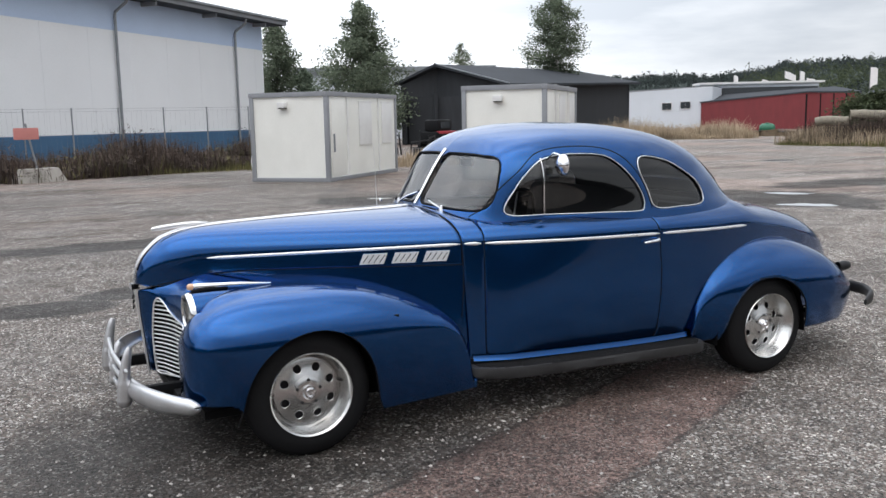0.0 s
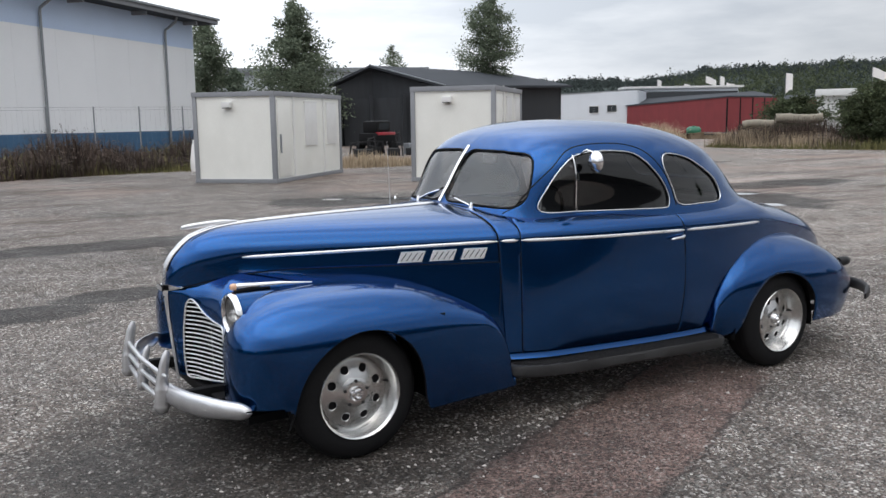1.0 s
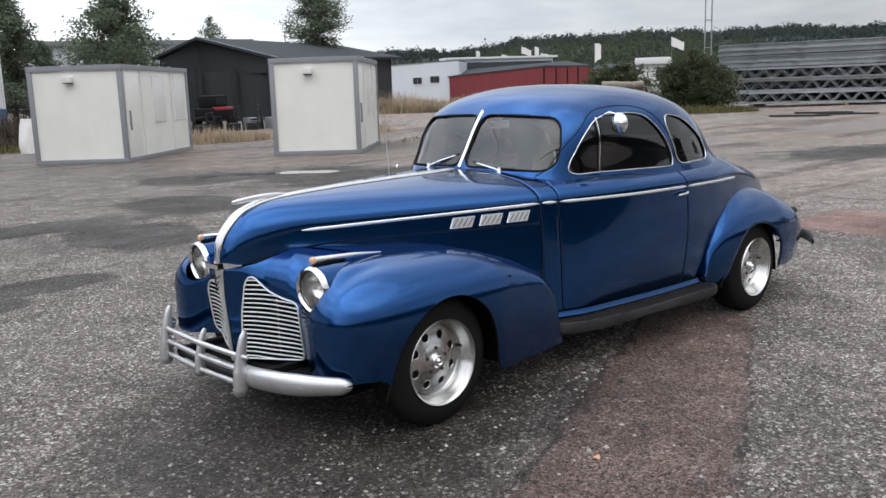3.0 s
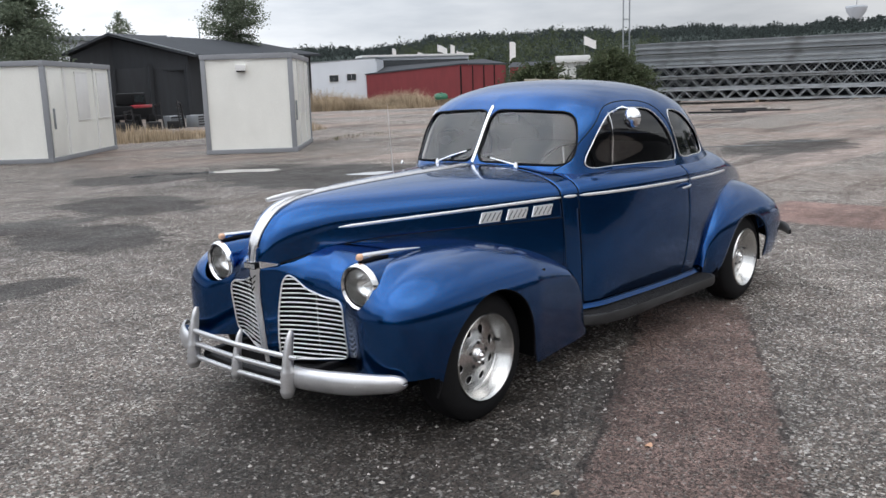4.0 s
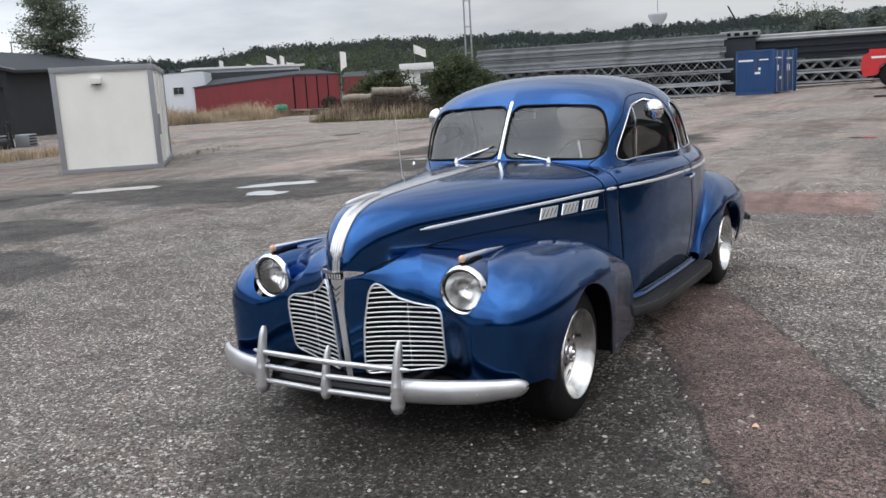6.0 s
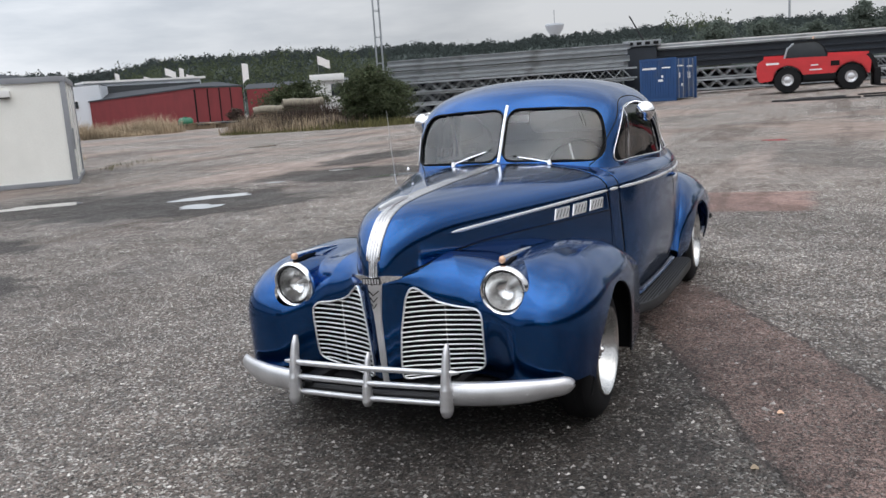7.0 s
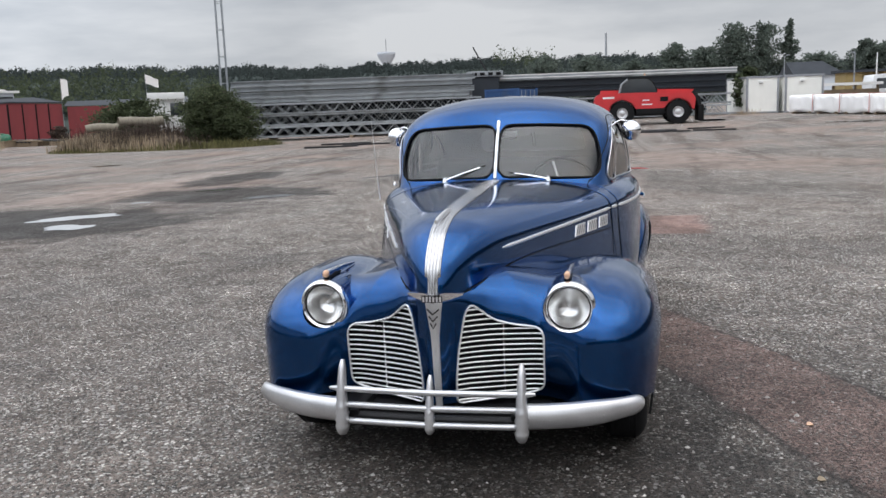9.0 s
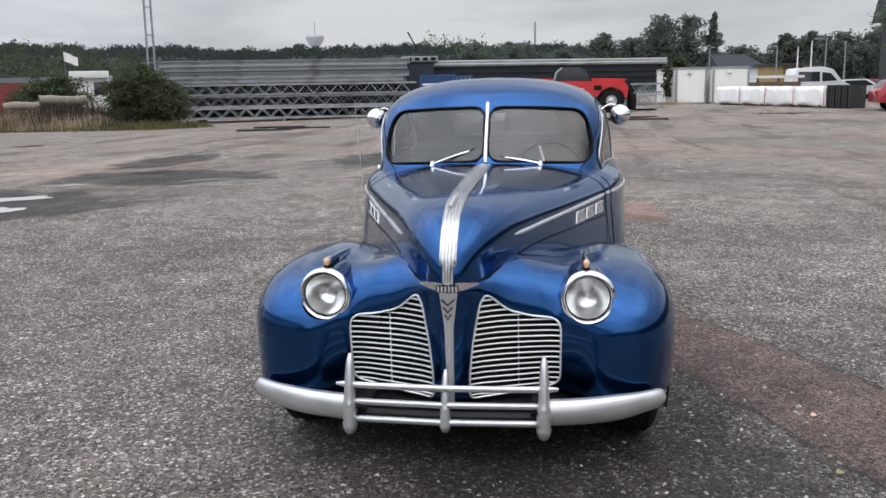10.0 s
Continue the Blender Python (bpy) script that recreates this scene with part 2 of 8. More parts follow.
BIRCHBARK = mat("birch_bark", (0.45, 0.44, 0.41), 0.85, var=0.3, scale=4, fine=20, bump=0.005)
LEAF_DARK = island_mat("spruce_foliage", (0.100, 0.130, 0.096), (0.215, 0.262, 0.195), trans=0.4)
LEAF_BIRCH = island_mat("birch_foliage", (0.095, 0.120, 0.085), (0.205, 0.240, 0.170), trans=0.45)
LEAF_BUSH = island_mat("bush_foliage", (0.048, 0.064, 0.036), (0.120, 0.145, 0.075), trans=0.35)
# far forest: bluish distance haze is part of the leaf colour
LEAF_FAR = island_mat("forest_foliage", (0.046, 0.058, 0.056), (0.060, 0.074, 0.070), trans=0.45)
LEAF_TREE = island_mat("broadleaf_foliage", (0.082, 0.104, 0.088), (0.140, 0.166, 0.140), trans=0.4)
# ridge slope, lightened and blued for distance haze
HILLSIDE = mat("wooded_slope", (0.056, 0.070, 0.064), 0.95, var=0.40, scale=0.06, fine=0.5, spec=0.1)
LEAF_FARLIGHT = island_mat("deciduous_forest_foliage", (0.066, 0.082, 0.046), (0.082, 0.100, 0.058), trans=0.4)
WEED = island_mat("dry_brown_weeds", (0.028, 0.021, 0.018), (0.090, 0.063, 0.049))
STRAW = island_mat("straw_grass", (0.27, 0.21, 0.14), (0.54, 0.44, 0.32), trans=0.35)
GREENGRASS = island_mat("olive_grass", (0.06, 0.062, 0.025), (0.17, 0.155, 0.065))
PEBBLE = island_mat("pebbles", (0.045, 0.042, 0.040), (0.44, 0.415, 0.39), rough=0.7)


def ground_mat():
    m = bpy.data.materials.new("wet_gravel_yard")
    t, n, l, b = nodes_of(m)
    geo = n.new("ShaderNodeNewGeometry")
    pos = geo.outputs["Position"]

    def noise_at(scale, detail=4, rough=0.55, vec=None):
        k = n.new("ShaderNodeTexNoise")
        k.inputs["Scale"].default_value, k.inputs["Detail"].default_value, k.inputs["Roughness"].default_value = scale, detail, rough
        l.new(vec or pos, k.inputs["Vector"])
        return k.outputs["Fac"]

    def mth(op, a, c=None, d=None):
        k = n.new("ShaderNodeMath")
        k.operation = op
        for i, v in enumerate((a, c, d)):
            if v is None:
                continue
            if isinstance(v, (int, float)):
                k.inputs[i].default_value = v
            else:
                l.new(v, k.inputs[i])
        return k.outputs[0]

    def rng(v, a, c, lo=0.0, hi=1.0, smooth=True):
        k = n.new("ShaderNodeMapRange")
        k.interpolation_type = "SMOOTHSTEP" if smooth else "LINEAR"
        l.new(v, k.inputs[0])
        for i, x in enumerate((a, c, lo, hi)):
            k.inputs[i + 1].default_value = x
        return k.outputs[0]

    def mixc(f, a, c):
        k = n.new("ShaderNodeMix")
        k.data_type = "RGBA"
        l.new(f, k.inputs["Factor"])
        for i, v in ((6, a), (7, c)):
            if isinstance(v, tuple):
                k.inputs[i].default_value = (*v, 1)
            else:
                l.new(v, k.inputs[i])
        return k.outputs[2]

    # stones are angular, not round: bend the cells
    bend = n.new("ShaderNodeTexNoise")
    bend.inputs["Scale"].default_value, bend.inputs["Detail"].default_value = 70.0, 3.0
    l.new(pos, bend.inputs["Vector"])
    bent = n.new("ShaderNodeVectorMath")
    bent.operation = "MULTIPLY_ADD"
    bent.inputs[1].default_value = (0.030, 0.030, 0.030)
    l.new(bend.outputs["Color"], bent.inputs[0])
    l.new(pos, bent.inputs[2])
    crooked = bent.outputs[0]

    def stones(scale):
        k = n.new("ShaderNodeTexVoronoi")
        k.inputs["Scale"].default_value = scale
        l.new(crooked, k.inputs["Vector"])
        sep = n.new("ShaderNodeSeparateColor")
        l.new(k.outputs["Color"], sep.inputs[0])
        return k.outputs["Distance"], sep.outputs[0], sep.outputs[1]

    def mixv(f, a, c):
        return mth("ADD", mth("MULTIPLY", mth("SUBTRACT", 1.0, f), a), mth("MULTIPLY", f, c))

    sep = n.new("ShaderNodeSeparateXYZ")
    l.new(pos, sep.inputs[0])
    X, Y = sep.outputs[0], sep.outputs[1]
    d1, r1, q1 = stones(62.0)
    d2, r2, q2 = stones(105.0)
    d3, r3, q3 = stones(30.0)
    # binder, its colour darkened for the shade between stones, and stones of three sizes
    base = mixc(noise_at(0.35, 6), (0.066, 0.055, 0.050), (0.105, 0.088, 0.080))
    fine = mixc(r2, (0.008, 0.007, 0.006), (0.26, 0.222, 0.198))
    col = mixc(rng(noise_at(9, 3), 0.35, 0.65, 0.7, 1.0), base, fine)
    pick1 = mth("MULTIPLY", rng(d1, 0.44, 0.50, 1, 0), rng(r1, 0.26, 0.28))
    stone_c = mixc(mth("POWER", q1, 1.9), (0.040, 0.040, 0.036), (0.80, 0.77, 0.72))
    col = mixc(pick1, col, stone_c)
    pick3 = mth("MULTIPLY", rng(d3, 0.32, 0.37, 1, 0), rng(r3, 0.74, 0.76))
    col = mixc(pick3, col, mixc(q3, (0.06, 0.056, 0.052), (0.72, 0.69, 0.66)))
    # brown patch of fine grit beside the car, bounded by two crooked edges
    wob = mth("MULTIPLY_ADD", noise_at(1.6, 5), 0.22, -0.11)
    wob2 = mth("MULTIPLY_ADD", noise_at(14, 3), 0.10, -0.05)
    wy = mth("ADD", mth("ADD", Y, wob), wob2)
    e1 = mth("SUBTRACT", mth("MULTIPLY_ADD", X, 0.44, -1.41), wy)
    e2 = mth("SUBTRACT", wy, mth("MULTIPLY_ADD", X, 0.495, -2.33))
    strip = mth("MULTIPLY", rng(e1, -0.05, 0.06), rng(e2, -0.05, 0.06))
    strip = mth("MULTIPLY", strip, rng(X, 3.2, 2.6))
    # its continuation behind the car
    p1 = mth("SUBTRACT", 1.0, mth("ABSOLUTE", mth("MULTIPLY", mth("SUBTRACT", X, 7.25), 1.15)))
    p2 = mth("SUBTRACT", 1.0, mth("ABSOLUTE", mth("MULTIPLY", mth("ADD", wy, 0.5), 0.80)))
    far_patch = mth("MULTIPLY", rng(p1, 0.0, 0.2), rng(p2, 0.0, 0.2))
    grit = mixc(mth("POWER", r2, 1.4), (0.040, 0.028, 0.025), (0.34, 0.245, 0.218))
    grit = mixc(mth("MULTIPLY", pick1, 0.35), grit, stone_c)
    col = mixc(mth("MULTIPLY", strip, 0.95), col, grit)
    col = mixc(mth("MULTIPLY", far_patch, 0.85), col, mixc(r2, (0.13, 0.085, 0.075), (0.33, 0.225, 0.20)))
    # crack line along the patch edges
    crack = mth("MULTIPLY", mth("MAXIMUM", rng(mth("ABSOLUTE", e1), 0.0, 0.034, 1, 0), rng(mth("ABSOLUTE", e2), 0.0, 0.034, 1, 0)), mth("MULTIPLY", rng(noise_at(3, 3), 0.34, 0.5), rng(X, 2.8, 2.2)))
    col = mixc(mth("MULTIPLY", crack, 0.8), col, (0.03, 0.026, 0.024))
    # brownish mud and pale dust further out
    wide = noise_at(0.16, 7, 0.6)
    dist = n.new("ShaderNodeVectorMath")
    dist.operation = "LENGTH"
    l.new(pos, dist.inputs[0])
    away = rng(dist.outputs["Value"], 6, 20)
    mudn = mth("MULTIPLY", rng(wide, 0.47, 0.60), away)
    col = mixc(mth("MULTIPLY", mudn, 0.9), col, mixc(noise_at(2.2, 5), (0.150, 0.116, 0.100), (0.300, 0.246, 0.216)))
    # wheel tracks sweeping across the yard
    tr = n.new("ShaderNodeMapping")
    tr.inputs["Rotation"].default_value = (0, 0, radians(-28))
    tr.inputs["Scale"].default_value = (0.07, 0.75, 1)
    l.new(pos, tr.inputs["Vector"])
    track = mth("MULTIPLY", rng(noise_at(1.0, 6, 0.65, tr.outputs["Vector"]), 0.53, 0.63), rng(dist.outputs["Value"], 4, 9))
    col = mixc(mth("MULTIPLY", mth("MULTIPLY", track, rng(noise_at(3.0, 8, 0.75), 0.30, 0.62)), 0.85), col, (0.072, 0.054, 0.045))
    tr2 = n.new("ShaderNodeMapping")
    tr2.inputs["Rotation"].default_value = (0, 0, radians(-47))
    tr2.inputs["Location"].default_value = (7.0, 3.0, 0)
    tr2.inputs["Scale"].default_value = (0.05, 0.55, 1)
    l.new(pos, tr2.inputs["Vector"])
    pale = mth("MULTIPLY", rng(noise_at(1.0, 6, 0.62, tr2.outputs["Vector"]), 0.54, 0.68), rng(dist.outputs["Value"], 7, 14))
    col = mixc(mth("MULTIPLY", pale, 0.6), col, (0.31, 0.255, 0.230))
    wet = rng(noise_at(0.24, 5), 0.50, 0.62)
    # damp ground round the puddles; the last two soft spots paint the car's shade

    def blob(cx, cy, rx, ry, soft=0.15):
        a = mth("MULTIPLY", mth("SUBTRACT", X, cx), 1 / rx)
        c = mth("MULTIPLY", mth("SUBTRACT", Y, cy), 1 / ry)
        q = mth("SQRT", mth("ADD", mth("MULTIPLY", a, a), mth("MULTIPLY", c, c)))
        q = mth("ADD", q, mth("MULTIPLY_ADD", noise_at(1.3, 5), 1.1, -0.55))
        return rng(q, 0.90 - soft, 0.90 + soft, 1, 0)

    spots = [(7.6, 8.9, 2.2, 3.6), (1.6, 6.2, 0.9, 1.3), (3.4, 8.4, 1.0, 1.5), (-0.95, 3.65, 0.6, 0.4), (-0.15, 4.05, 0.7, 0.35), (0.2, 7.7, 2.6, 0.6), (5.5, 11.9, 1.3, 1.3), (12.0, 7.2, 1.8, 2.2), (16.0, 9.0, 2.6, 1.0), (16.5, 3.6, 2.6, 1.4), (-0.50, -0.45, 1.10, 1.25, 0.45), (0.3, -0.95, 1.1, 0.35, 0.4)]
    damp_and_shade = None
    for s in spots:
        k = mth("MULTIPLY", blob(*s), 0.95 if len(s) > 4 else 1.0)
        damp_and_shade = k if damp_and_shade is None else mth("MAXIMUM", damp_and_shade, k)
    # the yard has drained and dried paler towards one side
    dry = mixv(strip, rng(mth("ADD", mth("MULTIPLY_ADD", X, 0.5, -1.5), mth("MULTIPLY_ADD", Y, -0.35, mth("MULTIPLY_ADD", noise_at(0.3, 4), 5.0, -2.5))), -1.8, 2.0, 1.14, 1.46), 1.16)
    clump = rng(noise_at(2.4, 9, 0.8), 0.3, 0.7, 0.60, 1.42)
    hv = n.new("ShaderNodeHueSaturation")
    l.new(mth("MULTIPLY", mth("MULTIPLY", dry, clump), rng(mth("MAXIMUM", damp_and_shade, mth("MULTIPLY", wet, 0.4)), 0, 1, 0.95, 0.26, False)), hv.inputs["Value"])
    hv.inputs["Saturation"].default_value = 1.15
    l.new(col, hv.inputs["Color"])
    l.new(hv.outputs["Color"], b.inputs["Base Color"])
    rgh = mth("SUBTRACT", rng(noise_at(0.8, 4), 0.3, 0.7, 0.62, 0.85), mth("MULTIPLY", mth("MAXIMUM", damp_and_shade, mth("MULTIPLY", wet, 0.5)), 0.08))
    l.new(rgh, b.inputs["Roughness"])
    b.inputs["Specular IOR Level"].default_value = 0.32
    h = mth("ADD", mth("MULTIPLY", rng(d1, 0.0, 0.5, 1, 0), rng(r1, 0.3, 0.9, 0.2, 1.0)), mth("MULTIPLY", rng(d2, 0, 0.5, 1, 0), 0.45))
    h = mth("ADD", h, mth("MULTIPLY", pick3, 0.9))
    bp = n.new("ShaderNodeBump")
    bp.inputs["Distance"].default_value, bp.inputs["Strength"].default_value = 0.021, 1.0
    l.new(h, bp.inputs["Height"])
    l.new(bp.outputs["Normal"], b.inputs["Normal"])
    return m


GROUND = ground_mat()


def water_mat():
    m = bpy.data.materials.new("puddle_water")
    t, n, l, b = nodes_of(m)
    b.inputs["Base Color"].default_value = (0.80, 0.80, 0.80, 1)
    b.inputs["Metallic"].default_value = 0.8
    b.inputs["Roughness"].default_value = 0.04
    b.inputs["IOR"].default_value = 1.6
    b.inputs["Specular IOR Level"].default_value = 1.0
    tc = n.new("ShaderNodeTexCoord")
    nz = n.new("ShaderNodeTexNoise")
    nz.inputs["Scale"].default_value = 9
    l.new(tc.outputs["Object"], nz.inputs["Vector"])
    bp = n.new("ShaderNodeBump")
    bp.inputs["Distance"].default_value, bp.inputs["Strength"].default_value = 0.001, 0.3
    l.new(nz.outputs["Fac"], bp.inputs["Height"])
    l.new(bp.outputs["Normal"], b.inputs["Normal"])
    return m


WATER = water_mat()

# ---- building tools ----


def smooth(v, a, b):
    t = np.clip((np.asarray(v, float) - a) / (b - a), 0, 1)
    return t * t * (3 - 2 * t)


def ground_z(x, y):
    """Height of the yard: a shallow hollow under the car's tail, a slight rise to one side and a dip beyond the far edge."""
    r, a = np.hypot(x, y), np.degrees(np.arctan2(y, x))
    rise = 0.55 * smooth(r, 20, 58) * (1 - smooth(a, -8, 28)) * smooth(a, -80, -40)
    dip = -1.05 * smooth(r, 52, 135) * smooth(a, 28, 36) * (1 - smooth(a, 52, 64))
    hollow = -0.036 * smooth(x, 0.6, 2.8) * (1 - smooth(r, 4.5, 9.0))
    return rise + dip + hollow


def gz(x, y):
    return float(ground_z(x, y))


def pchip(xs, ys):
    """A smooth curve through the given points that never overshoots."""
    xs, ys = np.array(xs, float), np.array(ys, float)
    h, d = np.diff(xs), np.diff(ys) / np.diff(xs)
    m = np.zeros_like(xs)
    m[0], m[-1] = d[0], d[-1]
    for i in range(1, len(xs) - 1):
        if d[i - 1] * d[i] > 0:
            w1, w2 = 2 * h[i] + h[i - 1], h[i] + 2 * h[i - 1]
            m[i] = (w1 + w2) / (w1 / d[i - 1] + w2 / d[i])

    def at(x):
        x = np.clip(np.asarray(x, float), xs[0], xs[-1])
        i = np.clip(np.searchsorted(xs, x) - 1, 0, len(h) - 1)
        t = (x - xs[i]) / h[i]
        return (ys[i] * (1 + 2 * t) * (1 - t) ** 2 + h[i] * m[i] * t * (1 - t) ** 2 + ys[i + 1] * t * t * (3 - 2 * t) + h[i] * m[i + 1] * t * t * (t - 1))

    return at


def loop_through(pts, n=96):
    """A closed smooth outline through a few corner points (Catmull-Rom), n points."""
    p = np.array(pts, float)
    k = len(p)
    out = []
    for t in np.linspace(0, k, n, endpoint=False):
        i, f = int(t), t - int(t)
        a, b, c, d = p[(i - 1) % k], p[i % k], p[(i + 1) % k], p[(i + 2) % k]
        out.append(0.5 * (2 * b + (c - a) * f + (2 * a - 5 * b + 4 * c - d) * f * f + (3 * b - a - 3 * c + d) * f ** 3))
    return np.array(out)


def rounded(pts, r=0.04, n=8):
    """A polygon with rounded corners."""
    p = np.array(pts, float)
    out = []
    for i in range(len(p)):
        a, b, c = p[i - 1], p[i], p[(i + 1) % len(p)]
        u, v = a - b, c - b
        ru = min(r, np.linalg.norm(u) * 0.48)
        rv = min(r, np.linalg.norm(v) * 0.48)
        s, e = b + u / np.linalg.norm(u) * ru, b + v / np.linalg.norm(v) * rv
        for t in np.linspace(0, 1, n):
            out.append((1 - t) ** 2 * s + 2 * t * (1 - t) * b + t * t * e)
    return np.array(out)


def resample(p, n, closed=True):
    q = np.vstack([p, p[:1]]) if closed else np.asarray(p, float)
    d = np.r_[0, np.cumsum(np.linalg.norm(np.diff(q, axis=0), axis=1))]
    s = np.linspace(0, d[-1], n, endpoint=not closed)
    return np.stack([np.interp(s, d, q[:, k]) for k in range(q.shape[1])], 1)


def inside(pts, poly):
    x, y = pts[..., 0], pts[..., 1]
    res = np.zeros(x.shape, bool)
    j = len(poly) - 1
    for i in range(len(poly)):
        (xi, yi), (xj, yj) = poly[i], poly[j]
        if yi != yj:
            res ^= ((yi > y) != (yj > y)) & (x < (xj - xi) * (y - yi) / (yj - yi) + xi)
        j = i
    return res


def nearest(pts, poly):
    """The nearest places on a closed outline."""
    a, b = poly, np.roll(poly, -1, 0)
    ab = b - a
    out = np.empty_like(pts)
    for i, p in enumerate(pts):
        t = np.clip(((p - a) * ab).sum(1) / np.maximum((ab * ab).sum(1), 1e-12), 0, 1)
        q = a + ab * t[:, None]
        out[i] = q[((q - p) ** 2).sum(1).argmin()]
    return out


def sheet(P, us, vs, cuts=(), keep=None):
    """A grid of the surface P(u, v) over us x vs. cuts: outlines in (u, v) cut out of it; keep: the one outline left over."""
    us, vs = np.asarray(us, float), np.asarray(vs, float)
    U, V = np.meshgrid(us, vs, indexing="ij")
    uv = np.stack([U, V], -1)
    nu, nv = U.shape
    live = np.ones((nu - 1, nv - 1), bool)
    mid = (uv[:-1, :-1] + uv[1:, 1:]) / 2
    sc = np.array([np.ptp(us) / (nu - 1), np.ptp(vs) / (nv - 1)])
    for poly, want in [(c, False) for c in cuts] + ([(keep, True)] if keep is not None else []):
        poly = np.asarray(poly, float)
        hit = inside(mid, poly)
        here = hit if want else ~hit
        ring = np.zeros((nu, nv), int)
        tot = np.zeros((nu, nv), int)
        for di in (0, 1):
            for dj in (0, 1):
                ring[di:nu - 1 + di, dj:nv - 1 + dj] += here
                tot[di:nu - 1 + di, dj:nv - 1 + dj] += 1
        edge = (ring > 0) & (ring < tot)
        uv[edge] = nearest(uv[edge] / sc, poly / sc) * sc
        live &= here
    pts = P(uv[..., 0].ravel(), uv[..., 1].ravel())
    idx = np.arange(nu * nv).reshape(nu, nv)
    faces = [(int(idx[i, j]), int(idx[i + 1, j]), int(idx[i + 1, j + 1]), int(idx[i, j + 1])) for i in range(nu - 1) for j in range(nv - 1) if live[i, j]]
    return tidy(pts, faces)


def tidy(pts, faces):
    used = sorted({i for f in faces for i in f})
    at = {i: k for k, i in enumerate(used)}
    return [tuple(map(float, pts[i])) for i in used], [tuple(at[i] for i in f) for f in faces]


def flip_y(vf):
    v, f = vf
    return [(x, -y, z) for x, y, z in v], [tuple(reversed(q)) for q in f]


def facing_out(vf, centre):
    """The same faces, turned so that they face away from a centre."""
    v, f = vf
    c, turn = np.array(centre), 0
    a = np.array(v)
    for q in f[:: max(1, len(f) // 40)]:
        n = np.cross(a[q[1]] - a[q[0]], a[q[2]] - a[q[0]])
        turn += 1 if n @ (a[q[0]] - c) >= 0 else -1
    return vf if turn >= 0 else (v, [tuple(reversed(q)) for q in f])


def join(*many):
    vs, fs = [], []
    for v, f in many:
        k = len(vs)
        vs += list(v)
        fs += [tuple(i + k for i in q) for q in f]
    return vs, fs


def mesh_of(vf, material, smooth_angle=None, weld=0.0):
    me = bpy.data.meshes.new("m")
    me.from_pydata(vf[0], [], vf[1])
    if weld:
        bm = bmesh.new()
        bm.from_mesh(me)
        bmesh.ops.remove_doubles(bm, verts=bm.verts, dist=weld)
        bmesh.ops.dissolve_degenerate(bm, dist=1e-5, edges=bm.edges)
        bmesh.ops.recalc_face_normals(bm, faces=bm.faces)
        bm.to_mesh(me)
        bm.free()
    if smooth_angle is not None:
        me.shade_smooth()
        if smooth_angle < 180:
            me.set_sharp_from_angle(angle=radians(smooth_angle))
    me.materials.append(material)
    return me


def part(name, vf, material, parent=None, label="", smooth_angle=35, weld=0.0):
    """One mesh object, under a thing or a part if one is given."""
    me = vf if isinstance(vf, bpy.types.Mesh) else mesh_of(vf, material, smooth_angle, weld)
    me.name = name
    ob = new(name, me)
    if parent is not None:
        ob.parent = parent
    return tagged(ob, label)


def thing(name, label, category, m=None, group="", kind=""):
    ob = new(name)
    if m is not None:
        ob.matrix_world = m
    return tagged(ob, label, category, group, kind)


def box(x0, y0, z0, x1, y1, z1, bevel=0.0):
    bm = bmesh.new()
    bmesh.ops.create_cube(bm, size=1, matrix=Matrix.Translation(((x0 + x1) / 2, (y0 + y1) / 2, (z0 + z1) / 2)) @ Matrix.Diagonal((x1 - x0, y1 - y0, z1 - z0, 1)))
    if bevel:
        bmesh.ops.bevel(bm, geom=list(bm.edges), offset=bevel, segments=2, affect="EDGES", profile=0.6)
    bm.verts.ensure_lookup_table()
    out = [tuple(v.co) for v in bm.verts], [tuple(v.index for v in f.verts) for f in bm.faces]
    bm.free()
    return out


def tube(pts, r, n=8, closed=False, flat=1.0, cap=True, up=None):
    """A tube along points; r a number or one for each point; flat squeezes it along the second axis."""
    p = np.asarray(pts, float)
    k = len(p)
    r = np.broadcast_to(np.asarray(r, float), (k,))
    if closed:
        t = np.roll(p, -1, 0) - np.roll(p, 1, 0)
    else:
        t = np.gradient(p, axis=0)
    t /= np.maximum(np.linalg.norm(t, axis=1, keepdims=True), 1e-9)
    ref = np.array(up if up is not None else (0, 0, 1.0))
    if up is None and abs(t[0] @ ref) > 0.9:
        ref = np.array((1.0, 0, 0))
    vs, fs = [], []
    a = ref - (ref @ t[0]) * t[0]
    a /= np.linalg.norm(a)
    for i in range(k):
        a = (ref if up is not None else a) - ((ref if up is not None else a) @ t[i]) * t[i]
        a /= max(np.linalg.norm(a), 1e-9)
        b = np.cross(t[i], a)
        for j in range(n):
            w = 2 * math.pi * (j + 0.5) / n
            vs.append(tuple(p[i] + r[i] * (a * math.cos(w) + b * flat * math.sin(w))))
    for i in range(k if closed else k - 1):
        for j in range(n):
            i2, j2 = (i + 1) % k, (j + 1) % n
            fs.append((i * n + j, i * n + j2, i2 * n + j2, i2 * n + j))
    if cap and not closed:
        fs.append(tuple(reversed(range(n))))
        fs.append(tuple(range((k - 1) * n, k * n)))
    return vs, fs


def bar(a, b, r, n=4):
    return tube([a, b], r, n)


